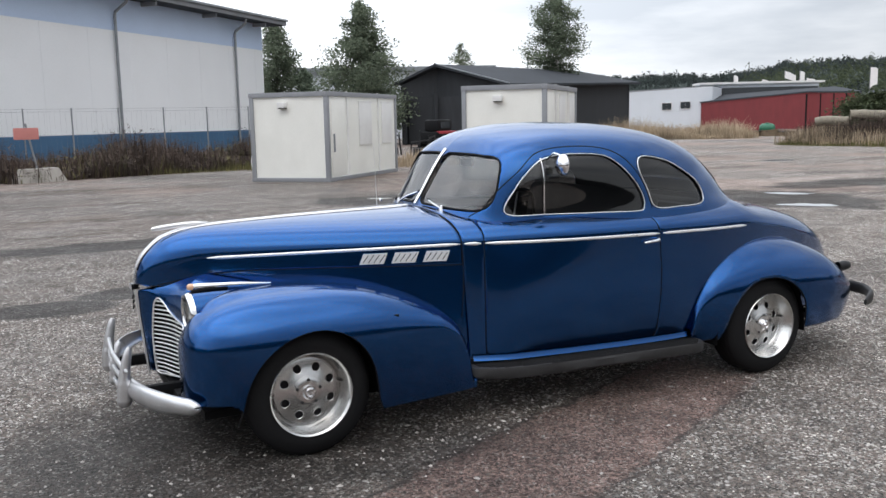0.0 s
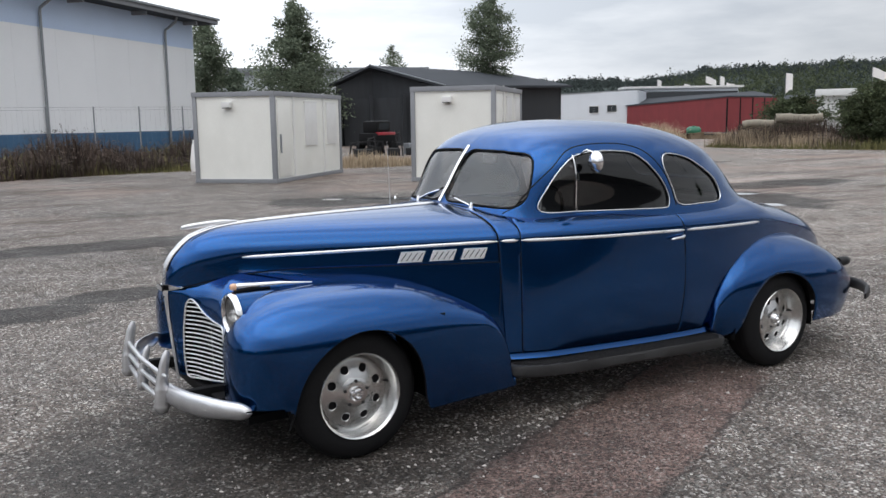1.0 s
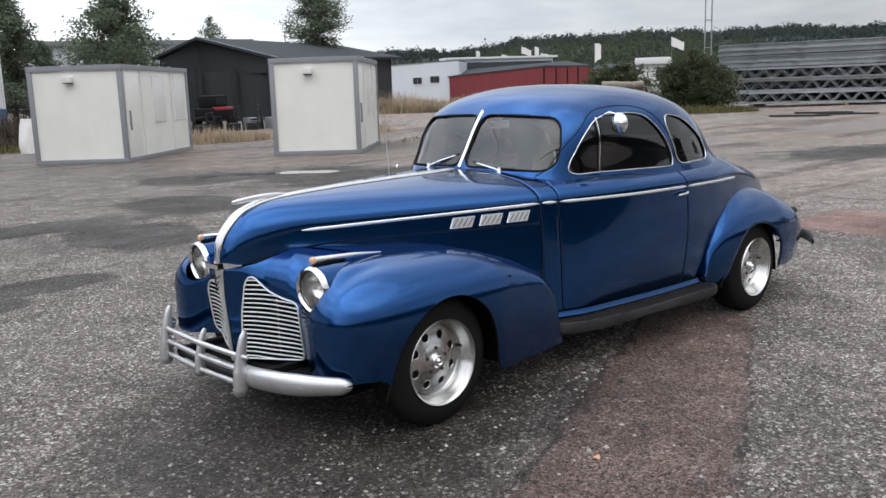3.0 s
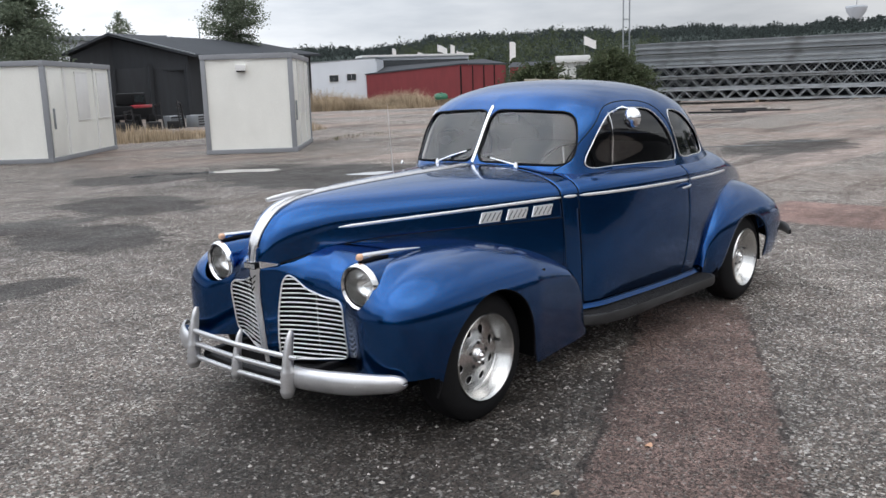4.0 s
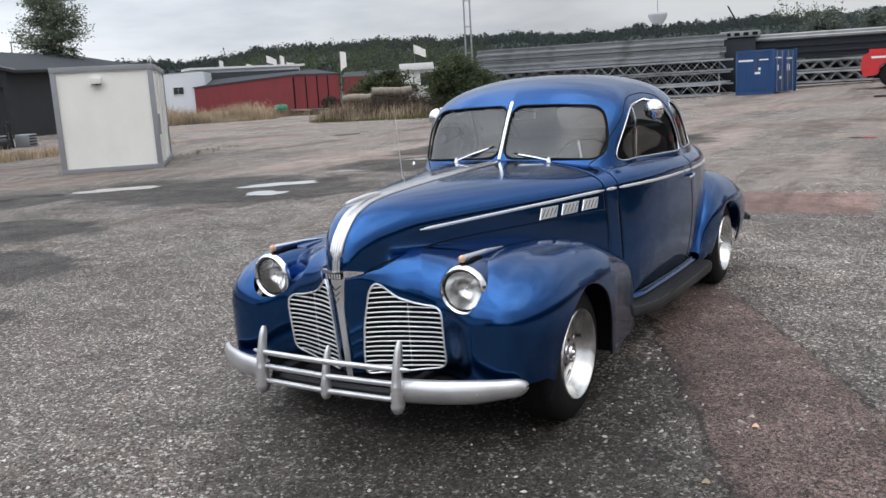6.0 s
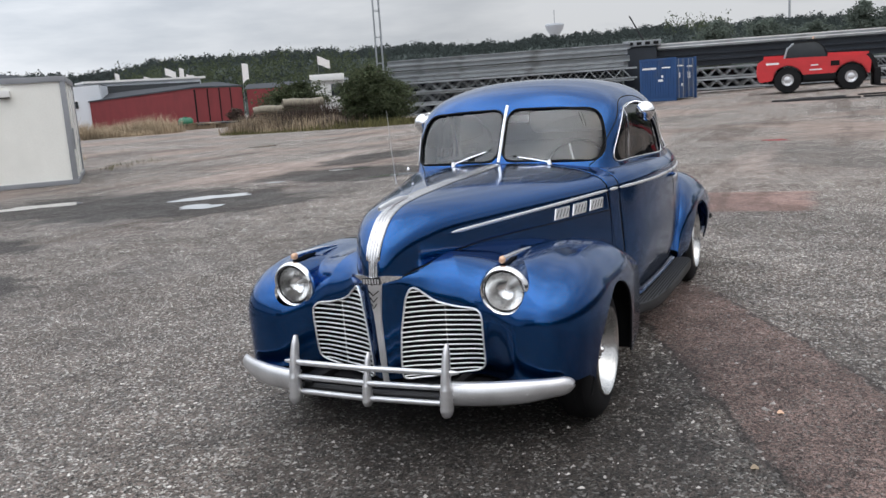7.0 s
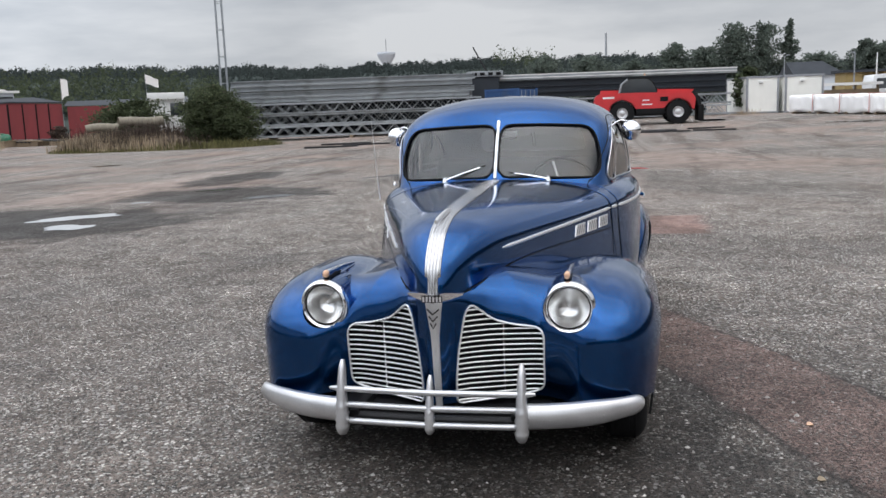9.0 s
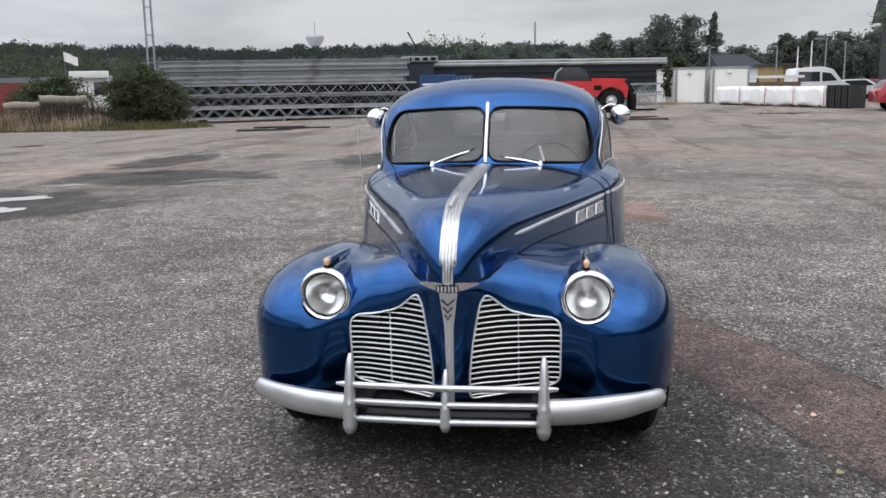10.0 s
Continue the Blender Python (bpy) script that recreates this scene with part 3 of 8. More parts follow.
def turned(profile, n=48, axis="y"):
    """A body of revolution: profile rows of (along, radius)."""
    vs, fs = [], []
    for s, r in profile:
        for j in range(n):
            w = 2 * math.pi * j / n
            c, d = r * math.cos(w), r * math.sin(w)
            vs.append({"y": (c, s, d), "x": (s, c, d), "z": (c, d, s)}[axis])
    for i in range(len(profile) - 1):
        for j in range(n):
            j2 = (j + 1) % n
            fs.append((i * n + j, i * n + j2, (i + 1) * n + j2, (i + 1) * n + j))
    return vs, fs


def moved(vf, m):
    return [tuple(m @ Vector(v)) for v in vf[0]], vf[1]


def prism(poly, z0, z1):
    """An outline in x and y, raised from z0 to z1."""
    k = len(poly)
    vs = [(float(x), float(y), z0) for x, y in poly] + [(float(x), float(y), z1) for x, y in poly]
    fs = [tuple(reversed(range(k))), tuple(range(k, 2 * k))] + [(i, (i + 1) % k, k + (i + 1) % k, k + i) for i in range(k)]
    return vs, fs

# ---- ground: one sheet to the horizon ----
rr_ = np.r_[np.linspace(0, 10, 41), np.linspace(10, 40, 31)[1:], np.linspace(40, 160, 41)[1:], np.geomspace(160, 2500, 16)[1:]]
aa_ = np.linspace(0, 2 * math.pi, 145)[:-1]
gv = [(0.0, 0.0, 0.0)]
for r in rr_[1:]:
    for a in aa_:
        x, y = r * math.cos(a), r * math.sin(a)
        gv.append((x, y, gz(x, y)))
na = len(aa_)
gf = [(0, 1 + j, 1 + (j + 1) % na) for j in range(na)]
for i in range(len(rr_) - 2):
    for j in range(na):
        a, b = 1 + i * na + j, 1 + i * na + (j + 1) % na
        gf.append((a, a + na, b + na, b))
ground = part("ground", (gv, gf), GROUND, None, "damp grey-brown gravel yard with a reddish patch and painted shade by the car", smooth_angle=180)
tagged(ground, category="ground", kind="structure")


def puddle(cx, cy, lx, ly, turn, seed):
    """Shallow still water with a ragged edge."""
    rnd = random.Random(seed)
    ph = [rnd.uniform(0, 6.28) for _ in range(6)]
    pts = []
    for a in np.linspace(0, 2 * math.pi, 72, endpoint=False):
        k = 1 + sum(0.16 / (i + 1) ** 0.7 * math.sin((i + 2) * a + ph[i]) for i in range(6))
        x, y = lx / 2 * k * math.cos(a), ly / 2 * k * math.sin(a)
        c, s = math.cos(radians(turn)), math.sin(radians(turn))
        y *= 1.6
        pts.append((cx + c * x - s * y, cy + s * x + c * y, gz(cx, cy) + 0.006))
    ob = part("puddle", (pts, [tuple(range(72))]), WATER, None, "shallow puddle reflecting the grey sky")
    tagged(ob, category="puddle", kind="structure", group="puddles in the yard")


for i, row in enumerate([(8.35, 8.05, 1.25, 0.42, -52), (7.2, 7.37, 0.78, 0.36, -72), (6.52, 11.76, 0.5, 0.24, -52), (7.36, 11.15, 1.6, 0.42, -54), (5.75, 12.15, 0.48, 0.22, -54), (10.55, 8.22, 0.42, 0.13, -72), (12.95, 7.85, 1.0, 0.24, -52), (11.42, 6.03, 0.85, 0.34, -50),
                          (16.15, 4.75, 1.75, 0.20, -45), (11.8, 3.28, 0.5, 0.14, -65), (18.1, 3.85, 1.3, 0.34, -72), (23.05, 17.2, 1.3, 0.5, -20), (16.8, -0.78, 0.58, 0.26, -100), (39.5, -10.7, 2.4, 1.3, -112)]):
    puddle(*row, 100 + i)

# loose stones on the nearest stretch of ground
rnd = random.Random(5)
sv_, sf_ = [], []
for i in range(38000):
    x, y = rnd.uniform(-3.4, 5.0), rnd.uniform(-3.9, 2.6)
    if -0.6 < x < 3.9 and abs(y) < 0.5:
        continue
    if 0.495 * x - 2.33 < y < 0.44 * x - 1.41 and x < 2.8 and rnd.random() < 0.85:
        continue
    # fewer pale stones where the car's shade is painted on the ground
    if ((x + 0.5) / 1.1) ** 2 + ((y + 0.45) / 1.2) ** 2 < 1 and rnd.random() < 0.6:
        continue
    s = 0.0035 + 0.0105 * rnd.random() ** 2.6
    k, z0 = len(sv_), gz(x, y)
    a0, lng = rnd.uniform(0, 6.28), rnd.uniform(1.0, 1.45)
    for j in range(5):
        a = a0 + j * 1.2566
        q = s * rnd.uniform(0.7, 1.25)
        u, w = q * math.cos(a) * lng, q * math.sin(a) / lng
        sv_.append((x + u * math.cos(a0 * 7) - w * math.sin(a0 * 7), y + u * math.sin(a0 * 7) + w * math.cos(a0 * 7), z0 - 0.001))
    sv_.append((x + s * 0.2 * rnd.uniform(-1, 1), y + s * 0.2 * rnd.uniform(-1, 1), z0 + s * rnd.uniform(0.5, 0.9)))
    sf_ += [(k + j, k + (j + 1) % 5, k + 5) for j in range(5)]
st = part("loose_stones", (sv_, sf_), PEBBLE, None, "scattered pale and dark loose stones on the gravel", smooth_angle=None)
tagged(st, category="gravel", kind="stuff")
for i, (x, y) in enumerate([(0.19, -1.58), (-0.43, -1.51)]):
    rl = random.Random(i)
    lf_ = [(x + 0.022 * math.cos(a) * (1 + 0.25 * math.sin(3 * a)), y + 0.016 * math.sin(a), 0.006 + 0.004 * math.cos(2 * a)) for a in np.linspace(0, 6.28, 14)[:-1]]
    tagged(part("fallen_leaf", (lf_, [tuple(range(13))]), AMBER if i == 0 else STRAW, None, "small dry yellow leaf on the gravel"), category="leaf")

# ---- the car: nose towards -x, front axle at x = 0, rear axle at x = 3 ----
car = thing("vintage_coupe", "metallic blue vintage coupe with chrome trim parked on gravel", "car", pose(0, 0, 0))

BELT_Y = pchip([-0.672, -0.655, -0.60, -0.50, -0.293, 0.0, 0.4, 0.856, 1.0, 1.3, 1.7, 2.1, 2.5, 2.92, 3.4, 3.8, 4.1, 4.25, 4.32],
               [0.012, 0.05, 0.098, 0.16, 0.245, 0.345, 0.48, 0.627, 0.672, 0.748, 0.80, 0.812, 0.785, 0.717, 0.60, 0.475, 0.335, 0.21, 0.03])
BELT_Z = pchip([-0.672, -0.60, -0.50, -0.293, 0.856, 1.5, 2.92, 3.4, 3.8, 4.1, 4.32], [0.77, 0.86, 0.90, 0.935, 0.945, 0.95, 0.915, 0.84, 0.73, 0.60, 0.44])
TOP_Z = pchip([-0.672, -0.655, -0.59, -0.51, -0.36, 0.0, 0.34, 0.8, 0.95, 1.2, 2.9, 3.2, 3.5, 3.8, 4.05, 4.22, 4.32],
              [0.775, 0.87, 0.97, 1.03, 1.068, 1.088, 1.097, 1.105, 1.110, 1.135, 1.12, 1.045, 0.985, 0.91, 0.79, 0.66, 0.46])
SILL_Y = pchip([0.9, 1.0, 1.2, 2.2, 2.6, 3.0, 3.5, 4.0, 4.32], [0.690, 0.720, 0.757, 0.762, 0.745, 0.68, 0.59, 0.40, 0.03])
SILL_Z = pchip([0.9, 2.2, 3.2, 4.0, 4.32], [0.315, 0.275, 0.27, 0.28, 0.40])
EXP = 2.3


def body_pt(x, v):
    """The body's half section at x: v from sill (0) over belt (0.5) to the middle of the top (1)."""
    x, v = np.broadcast_arrays(np.asarray(x, float), np.asarray(v, float))
    yb, zb, zt, ys, zs = BELT_Y(x), BELT_Z(x), TOP_Z(x), SILL_Y(x), SILL_Z(x)
    w = np.clip(v / 0.5, 0, 1)
    f = np.clip((v - 0.5) / 0.5, 0, 1) * math.pi / 2
    bulge = 0.034 * smooth(x, 0.9, 1.4) * (1 - smooth(x, 3.0, 4.0))
    y = np.where(v < 0.5, ys + (yb - ys) * w + bulge * np.sin(math.pi * w) ** 1.0 * (1 - 0.3 * w), yb * np.maximum(np.cos(f), 0) ** (2 / EXP))
    z = np.where(v < 0.5, zs + (zb - zs) * w, zb + (zt - zb) * np.maximum(np.sin(f), 0) ** (2 / EXP))
    return np.stack([x, y, z], -1)


def body_v(x, z):
    zb, zt, zs = BELT_Z(x), TOP_Z(x), SILL_Z(x)
    up = np.arcsin(np.clip((z - zb) / (zt - zb), 0, 1) ** (EXP / 2)) / (math.pi / 2)
    return np.where(z < zb, 0.5 * (z - zs) / (zb - zs), 0.5 + 0.5 * up)


def body_v_of_y(x, y):
    return 0.5 + 0.5 * np.arccos(np.clip(y / BELT_Y(x), 0, 1) ** (EXP / 2)) / (math.pi / 2)


# cabin: level slices that close into the roof
CAB_F = pchip([1.0, 1.158, 1.434, 1.49, 1.53, 1.56, 1.578, 1.585], [0.885, 0.992, 1.178, 1.24, 1.32, 1.43, 1.56, 1.72])
CAB_R = pchip([1.0, 1.1, 1.23, 1.39, 1.49, 1.55, 1.575, 1.585], [3.28, 3.13, 3.00, 2.80, 2.58, 2.30, 2.06, 1.80])
CAB_W = pchip([1.0, 1.08, 1.25, 1.38, 1.45, 1.50, 1.54, 1.565, 1.58, 1.585], [0.772, 0.757, 0.732, 0.690, 0.640, 0.572, 0.466, 0.345, 0.185, 0.03])
CAB_M = 1.76
CAB_T = pchip([0.88, 1.2, 1.46, 1.75, 2.08, 2.4, 3.4], [0.875, 0.878, 0.882, 0.94, 0.995, 1.0, 1.0])


def cabin_raw(z, f, inset=0.0):
    xf, xr, w = CAB_F(z) + inset, CAB_R(z) - inset, np.maximum(CAB_W(z) - inset, 0.004)
    c, s = np.cos(f), np.sin(f)
    front = c > 0
    nf = 2.2 + 2.4 * (1 - smooth(z, 1.40, 1.57))
    nr = 2.4 + 0.35 * (1 - smooth(z, 1.36, 1.55))
    e = np.where(front, nf, nr)
    reach = np.where(front, CAB_M - xf, xr - CAB_M)
    y = w * np.maximum(s, 0) ** (2 / e)
    x = CAB_M - np.sign(c) * np.maximum(reach, 0.002) * np.abs(c) ** (2 / e)
    y = y * (1 - (1 - CAB_T(x)) * (1 - 0.5 * smooth(z, 1.05, 1.38)))
    x = x + np.where(front, 0.085 * np.minimum(y, 0.62) * np.abs(c) ** 0.8 * (1 - smooth(z, 1.44, 1.56)), 0)
    return np.stack([x, y, np.asarray(z) + 0 * x], -1)


_ref = np.linspace(0, math.pi, 4001)
_arc = cabin_raw(np.full(4001, 1.2), _ref)
_len = np.r_[0, np.cumsum(np.linalg.norm(np.diff(_arc, axis=0), axis=1))]
_len /= _len[-1]


def cabin_pt(u, s, inset=0.0):
    """u: 0 front middle, 1 rear middle; s: 0 at the belt, 1 at the crown."""
    z = 1.0 + 0.585 * np.sin(np.asarray(s) * math.pi / 2) - inset * 0.6 * np.asarray(s) ** 4
    return cabin_raw(z, np.interp(u, _len, _ref), inset) if inset == 0 else cabin_raw(np.minimum(z, 1.585), np.interp(u, _len, _ref), inset)


def cabin_uv(outline, chart):
    """An outline in (x, z) on the side, (y, z) on the front or the back, as (u, s)."""
    uu, out = np.linspace(0, 1, 1201), []
    for a, z in outline:
        p = cabin_raw(np.full(1201, z), np.interp(uu, _len, _ref))
        if chart == "side":
            u = np.interp(a, p[:, 0], uu)
        else:
            k = int(p[:, 1].argmax())
            u = np.interp(abs(a), p[:k, 1], uu[:k]) if chart == "front" else 1 - np.interp(abs(a), p[k:, 1][::-1], (1 - uu[k:])[::-1])
            if a < 0:
                u = -u if chart == "front" else 2 - u
        out.append((u, np.arcsin(min(1, (z - 1.0) / 0.585)) / (math.pi / 2)))
    return np.array(out)


WIN_DOOR = resample(loop_through([(1.215, 1.092), (1.45, 1.076), (1.78, 1.070), (2.04, 1.066), (2.082, 1.085), (2.08, 1.15), (2.02, 1.25), (1.92, 1.35), (1.82, 1.395), (1.62, 1.405), (1.46, 1.385), (1.36, 1.325), (1.27, 1.22)]), 150)
WIN_QUARTER = resample(loop_through([(2.175, 1.080), (2.38, 1.072), (2.56, 1.076), (2.605, 1.12), (2.56, 1.21), (2.44, 1.285), (2.31, 1.345), (2.16, 1.375), (2.085, 1.365), (2.07, 1.30), (2.12, 1.18)]), 120)
WIN_SHIELD = resample(rounded([(0.014, 1.124), (0.42, 1.114), (0.588, 1.104), (0.590, 1.25), (0.540, 1.396), (0.30, 1.411), (0.014, 1.417)], 0.075), 130)
WIN_REAR = resample(rounded([(-0.2, 1.16), (0.43, 1.17), (0.40, 1.345), (-0.2, 1.365)], 0.06), 100)
UV_DOOR, UV_QUARTER = cabin_uv(WIN_DOOR, "side"), cabin_uv(WIN_QUARTER, "side")
UV_SHIELD, UV_REAR = cabin_uv(WIN_SHIELD, "front"), cabin_uv(WIN_REAR, "rear")
CUTS = [UV_DOOR, UV_QUARTER, UV_SHIELD, UV_REAR]
S_ROWS = np.r_[np.linspace(0.0, 0.86, 58), 1 - 0.14 * np.linspace(1, 0, 16)[1:] ** 1.5]
roof_half = sheet(cabin_pt, np.linspace(0, 1, 250), S_ROWS, CUTS)


def both(vf):
    return join(vf, flip_y(vf))


def shell(name, vf, material, label="", weld=0.0008, thick=0.004, parent=None, angle=50):
    ob = part(name, vf, material, parent or car, label, angle, weld)
    if thick:
        so = ob.modifiers.new("thickness", "SOLIDIFY")
        so.thickness, so.offset = thick, -1
    return ob


cabin = shell("cabin_roof", both(roof_half), PAINT, "rounded blue steel roof with window openings")
liner_half = sheet(lambda u, s: cabin_pt(u, s, 0.028), np.linspace(0, 1, 130), S_ROWS[::2], CUTS)
part("headliner", both(liner_half), HEADLINER, car, "grey cloth headliner")

# body sides, with the door cut out, and rear deck
DOOR = np.array([(1.035, 0.325), (2.14, 0.292), (2.165, 0.33), (2.165, 0.70), (2.15, 0.95), (2.128, 1.045), (1.055, 1.065), (1.048, 0.95), (1.040, 0.70), (1.03, 0.36)])
DOOR = resample(rounded(DOOR, 0.035, 5), 260)
DOOR_UV = np.stack([DOOR[:, 0], body_v(DOOR[:, 0], DOOR[:, 1])], 1)
_rim = cabin_raw(np.full(160, 1.10), np.linspace(0, math.pi, 160))
_rim = _rim[(_rim[:, 1] > 0.02)]
rim_uv = [(max(x + 0.05 * (1 if x < 1.7 else -1), 0.98), body_v_of_y(x, max(y - 0.035, 0.01))) for x, y, _ in _rim]
rim_uv = np.array(rim_uv + [(3.1, 1.2), (1.05, 1.2)])
xs_body = np.r_[np.linspace(0.929, 3.6, 150), 3.6 + 0.72 * np.sin(np.linspace(0, math.pi / 2, 40))[1:]]
vs_body = np.r_[np.linspace(0, 0.5, 40), 0.5 + 0.5 * np.linspace(0, 1, 44)[1:]]
body_half = sheet(body_pt, xs_body, vs_body, [rim_uv, DOOR_UV])
shell("body_shell", both(body_half), PAINT, "blue steel body with rounded rear deck")
door_vf = sheet(body_pt, np.linspace(0.95, 2.2, 110), np.linspace(0, 0.85, 64), keep=DOOR_UV)
lining = sheet(lambda x, v: body_pt(x, v) * np.array([1, 0.955, 1.0]), np.linspace(0.95, 3.3, 50), np.linspace(0, 0.52, 18))


def on_body(outline, off=0.0):
    p = body_pt(outline[:, 0], body_v(outline[:, 0], outline[:, 1]))
    p[:, 1] += off
    return p


def side_copies(name, vf, material, label="", parent=None, parents=None, **kw):
    """A part on each side of the car: the left one (y < 0) first."""
    a = part(name, flip_y(vf), material, parents[0] if parents else (parent or car), label, **kw)
    b = part(name, vf, material, parents[1] if parents else (parent or car), label, **kw)
    return a, b


side_copies("interior_lining", lining, TRIM, "dark interior side lining")
doors = [shell("door", flip_y(door_vf), PAINT, "blue front-hinged door"), shell("door", door_vf, PAINT, "blue front-hinged door")]
seam = on_body(DOOR, -0.0006)
seam = seam[seam[:, 2] < 1.035]
k0 = int(np.argmax(np.linalg.norm(np.diff(np.vstack([seam, seam[:1]]), axis=0), axis=1)))
seam = np.roll(seam, -(k0 + 1), 0)
side_copies("door_seam", tube(seam, 0.0015, 6), RUBBER, parents=doors)
# door frame seam over the window, and the chrome rims
up_seam = resample(loop_through([(1.055, 1.06), (1.105, 1.12), (1.19, 1.22), (1.30, 1.32), (1.42, 1.415), (1.60, 1.445), (1.82, 1.437), (1.96, 1.385), (2.065, 1.27), (2.13, 1.13), (2.12, 1.05), (1.9, 1.04), (1.4, 1.045)]), 200)
up_seam = up_seam[up_seam[:, 1] > 1.066]
k0 = int(np.argmax(np.linalg.norm(np.diff(np.vstack([up_seam, up_seam[:1]]), axis=0), axis=1)))
up_seam = np.roll(up_seam, -(k0 + 1), 0)
pts_seam = cabin_pt(*cabin_uv(up_seam, "side").T)
side_copies("door_frame_seam", tube(pts_seam - np.array([0, 0.0006, 0]), 0.0034, 6), RUBBER, parents=doors)


def rim_of(uv, r, off=0.002, inset=0.0):
    p = cabin_pt(uv[:, 0], uv[:, 1])
    c = np.array([1.8, 0, 1.2])
    d = (p - c)
    d[:, 2] *= 0.3
    d /= np.linalg.norm(d, axis=1, keepdims=True)
    return tube(p + d * off, r, 6, True)


side_copies("window_rim", rim_of(UV_DOOR, 0.0034), DULL_CHROME, "polished chrome window rim", parents=doors)
side_copies("quarter_window_rim", rim_of(UV_QUARTER, 0.0034), DULL_CHROME, "polished chrome window rim")
side_copies("windscreen_seal", rim_of(UV_SHIELD, 0.005), RUBBER, "black rubber windscreen seal")
rear_edge = UV_REAR[UV_REAR[:, 0] <= 1.0]
part("rear_window_seal", both(rim_of(np.vstack([rear_edge]), 0.004)), RUBBER, car)
glass_pt = lambda u, s: cabin_pt(u, s, 0.010)
for nm, uv, m in (("quarter_window_glass", UV_QUARTER, SIDEGLASS), ("windscreen_glass", UV_SHIELD, GLASS)):
    lo, hi = uv.min(0), uv.max(0)
    g = sheet(glass_pt, np.linspace(lo[0] - 0.005, hi[0] + 0.005, 40), np.linspace(lo[1] - 0.01, hi[1] + 0.01, 24), keep=uv)
    g = facing_out(g, (1.8, 0, 1.1))
    for o in side_copies(nm, g, m):
        o.visible_shadow = False
lo, hi = UV_REAR.min(0), UV_REAR.max(0)
g = sheet(glass_pt, np.linspace(lo[0] - 0.005, 1.0, 40), np.linspace(lo[1] - 0.01, hi[1] + 0.01, 16), keep=UV_REAR)
g = facing_out(g, (1.8, 0, 1.1))
part("rear_window_glass", both(g), GLASS, car).visible_shadow = False
lo, hi = UV_DOOR.min(0), UV_DOOR.max(0)
g = sheet(glass_pt, np.linspace(lo[0] - 0.005, hi[0] + 0.005, 50), np.linspace(lo[1] - 0.01, hi[1] + 0.01, 24), keep=UV_DOOR)
g = facing_out(g, (1.8, 0, 1.1))
for o in side_copies("door_glass", g, SIDEGLASS, parents=doors):
    o.visible_shadow = False
post = cabin_pt(*cabin_uv(np.stack([np.linspace(1.447, 1.438, 12), np.linspace(1.074, 1.388, 12)], 1), "side").T)
side_copies("quarter_light_post", tube(post, 0.0055, 6), CHROME, parents=doors)
div = np.array([cabin_pt(0.0, np.arcsin((z - 1.0) / 0.585) / (math.pi / 2)) for z in np.linspace(1.115, 1.435, 14)])
part("windscreen_divider", tube(div + np.array([-0.004, 0, 0]), 0.012, 8, flat=0.9), CHROME, car, "chrome centre bar of the split windscreen")

# bonnet, and the fixed side panel below it
HOOD_LOW = pchip([-0.672, -0.60, -0.50, -0.34, -0.1, 0.2, 0.5, 0.95], [0.765, 0.785, 0.812, 0.842, 0.856, 0.853, 0.847, 0.838])


def flank_y(x, z):
    """Half width of the bonnet side below the belt line."""
    return BELT_Y(x) + (0.035 + 0.02 * smooth(x, 0, 0.9)) * np.clip((BELT_Z(x) - z) / 0.5, 0, 1.2)


def hood_pt(x, v):
    x, v = np.broadcast_arrays(np.asarray(x, float), np.asarray(v, float))
    up = body_pt(x, v)
    w = np.clip(v / 0.5, 0, 1)
    z = HOOD_LOW(x) + (BELT_Z(x) - HOOD_LOW(x)) * w
    low = np.stack([x, flank_y(x, z), z], -1)
    return np.where((v < 0.5)[..., None], low, up)


xs_hood = np.r_[-0.672 + 0.25 * (1 - np.cos(np.linspace(0, math.pi / 2, 36))), np.linspace(-0.42, 0.926, 70)[1:]]
hood_half = sheet(hood_pt, xs_hood, np.r_[np.linspace(0, 0.5, 12), 0.5 + 0.5 * np.linspace(0, 1, 40)[1:]])
bonnet = shell("bonnet", both(hood_half), PAINT, "long blue bonnet with a chrome centre streak")


def flank_pt(x, w):
    z0 = 0.42 + 0.37 * (1 - smooth(x, -0.46, -0.30))
    z = z0 + (HOOD_LOW(x) - 0.003 - z0) * w
    return np.stack([x, flank_y(x, z) - 0.002, z], -1)


side_copies("bonnet_side_panel", sheet(flank_pt, np.linspace(-0.62, 0.926, 66), np.linspace(0, 1, 14)), PAINT)
xx = np.linspace(-0.66, 0.925, 80)
line = np.stack([xx, flank_y(xx, HOOD_LOW(xx)), HOOD_LOW(xx) - 0.001], 1)
side_copies("bonnet_seam", tube(line, 0.0020, 6), RUBBER, parent=bonnet)
cowl = np.array([hood_pt(0.928, v) for v in np.linspace(0.0, 1, 40)]).reshape(-1, 3)
cowl = np.vstack([[[0.90, flank_y(0.9, 0.56) + 0.012, 0.56]], [[0.92, flank_y(0.92, 0.7) + 0.006, 0.70]], cowl])
side_copies("cowl_seam", tube(cowl - np.array([0, 0.0006, 0.0006]), 0.0016, 6), RUBBER)

# front wings, catwalks and nose: one continuous skin, smoothly blended from wing, valley and prow
WF_TOP = pchip([-0.56, -0.05, 0.10, 0.30, 0.50, 0.70, 0.815, 0.880, 0.908], [0.806, 0.806, 0.804, 0.786, 0.738, 0.653, 0.570, 0.44, 0.30])
WF_OUT = pchip([-0.56, -0.05, 0.2, 0.34, 0.5, 0.7, 0.8, 0.935], [0.900, 0.898, 0.899, 0.896, 0.876, 0.850, 0.838, 0.812])
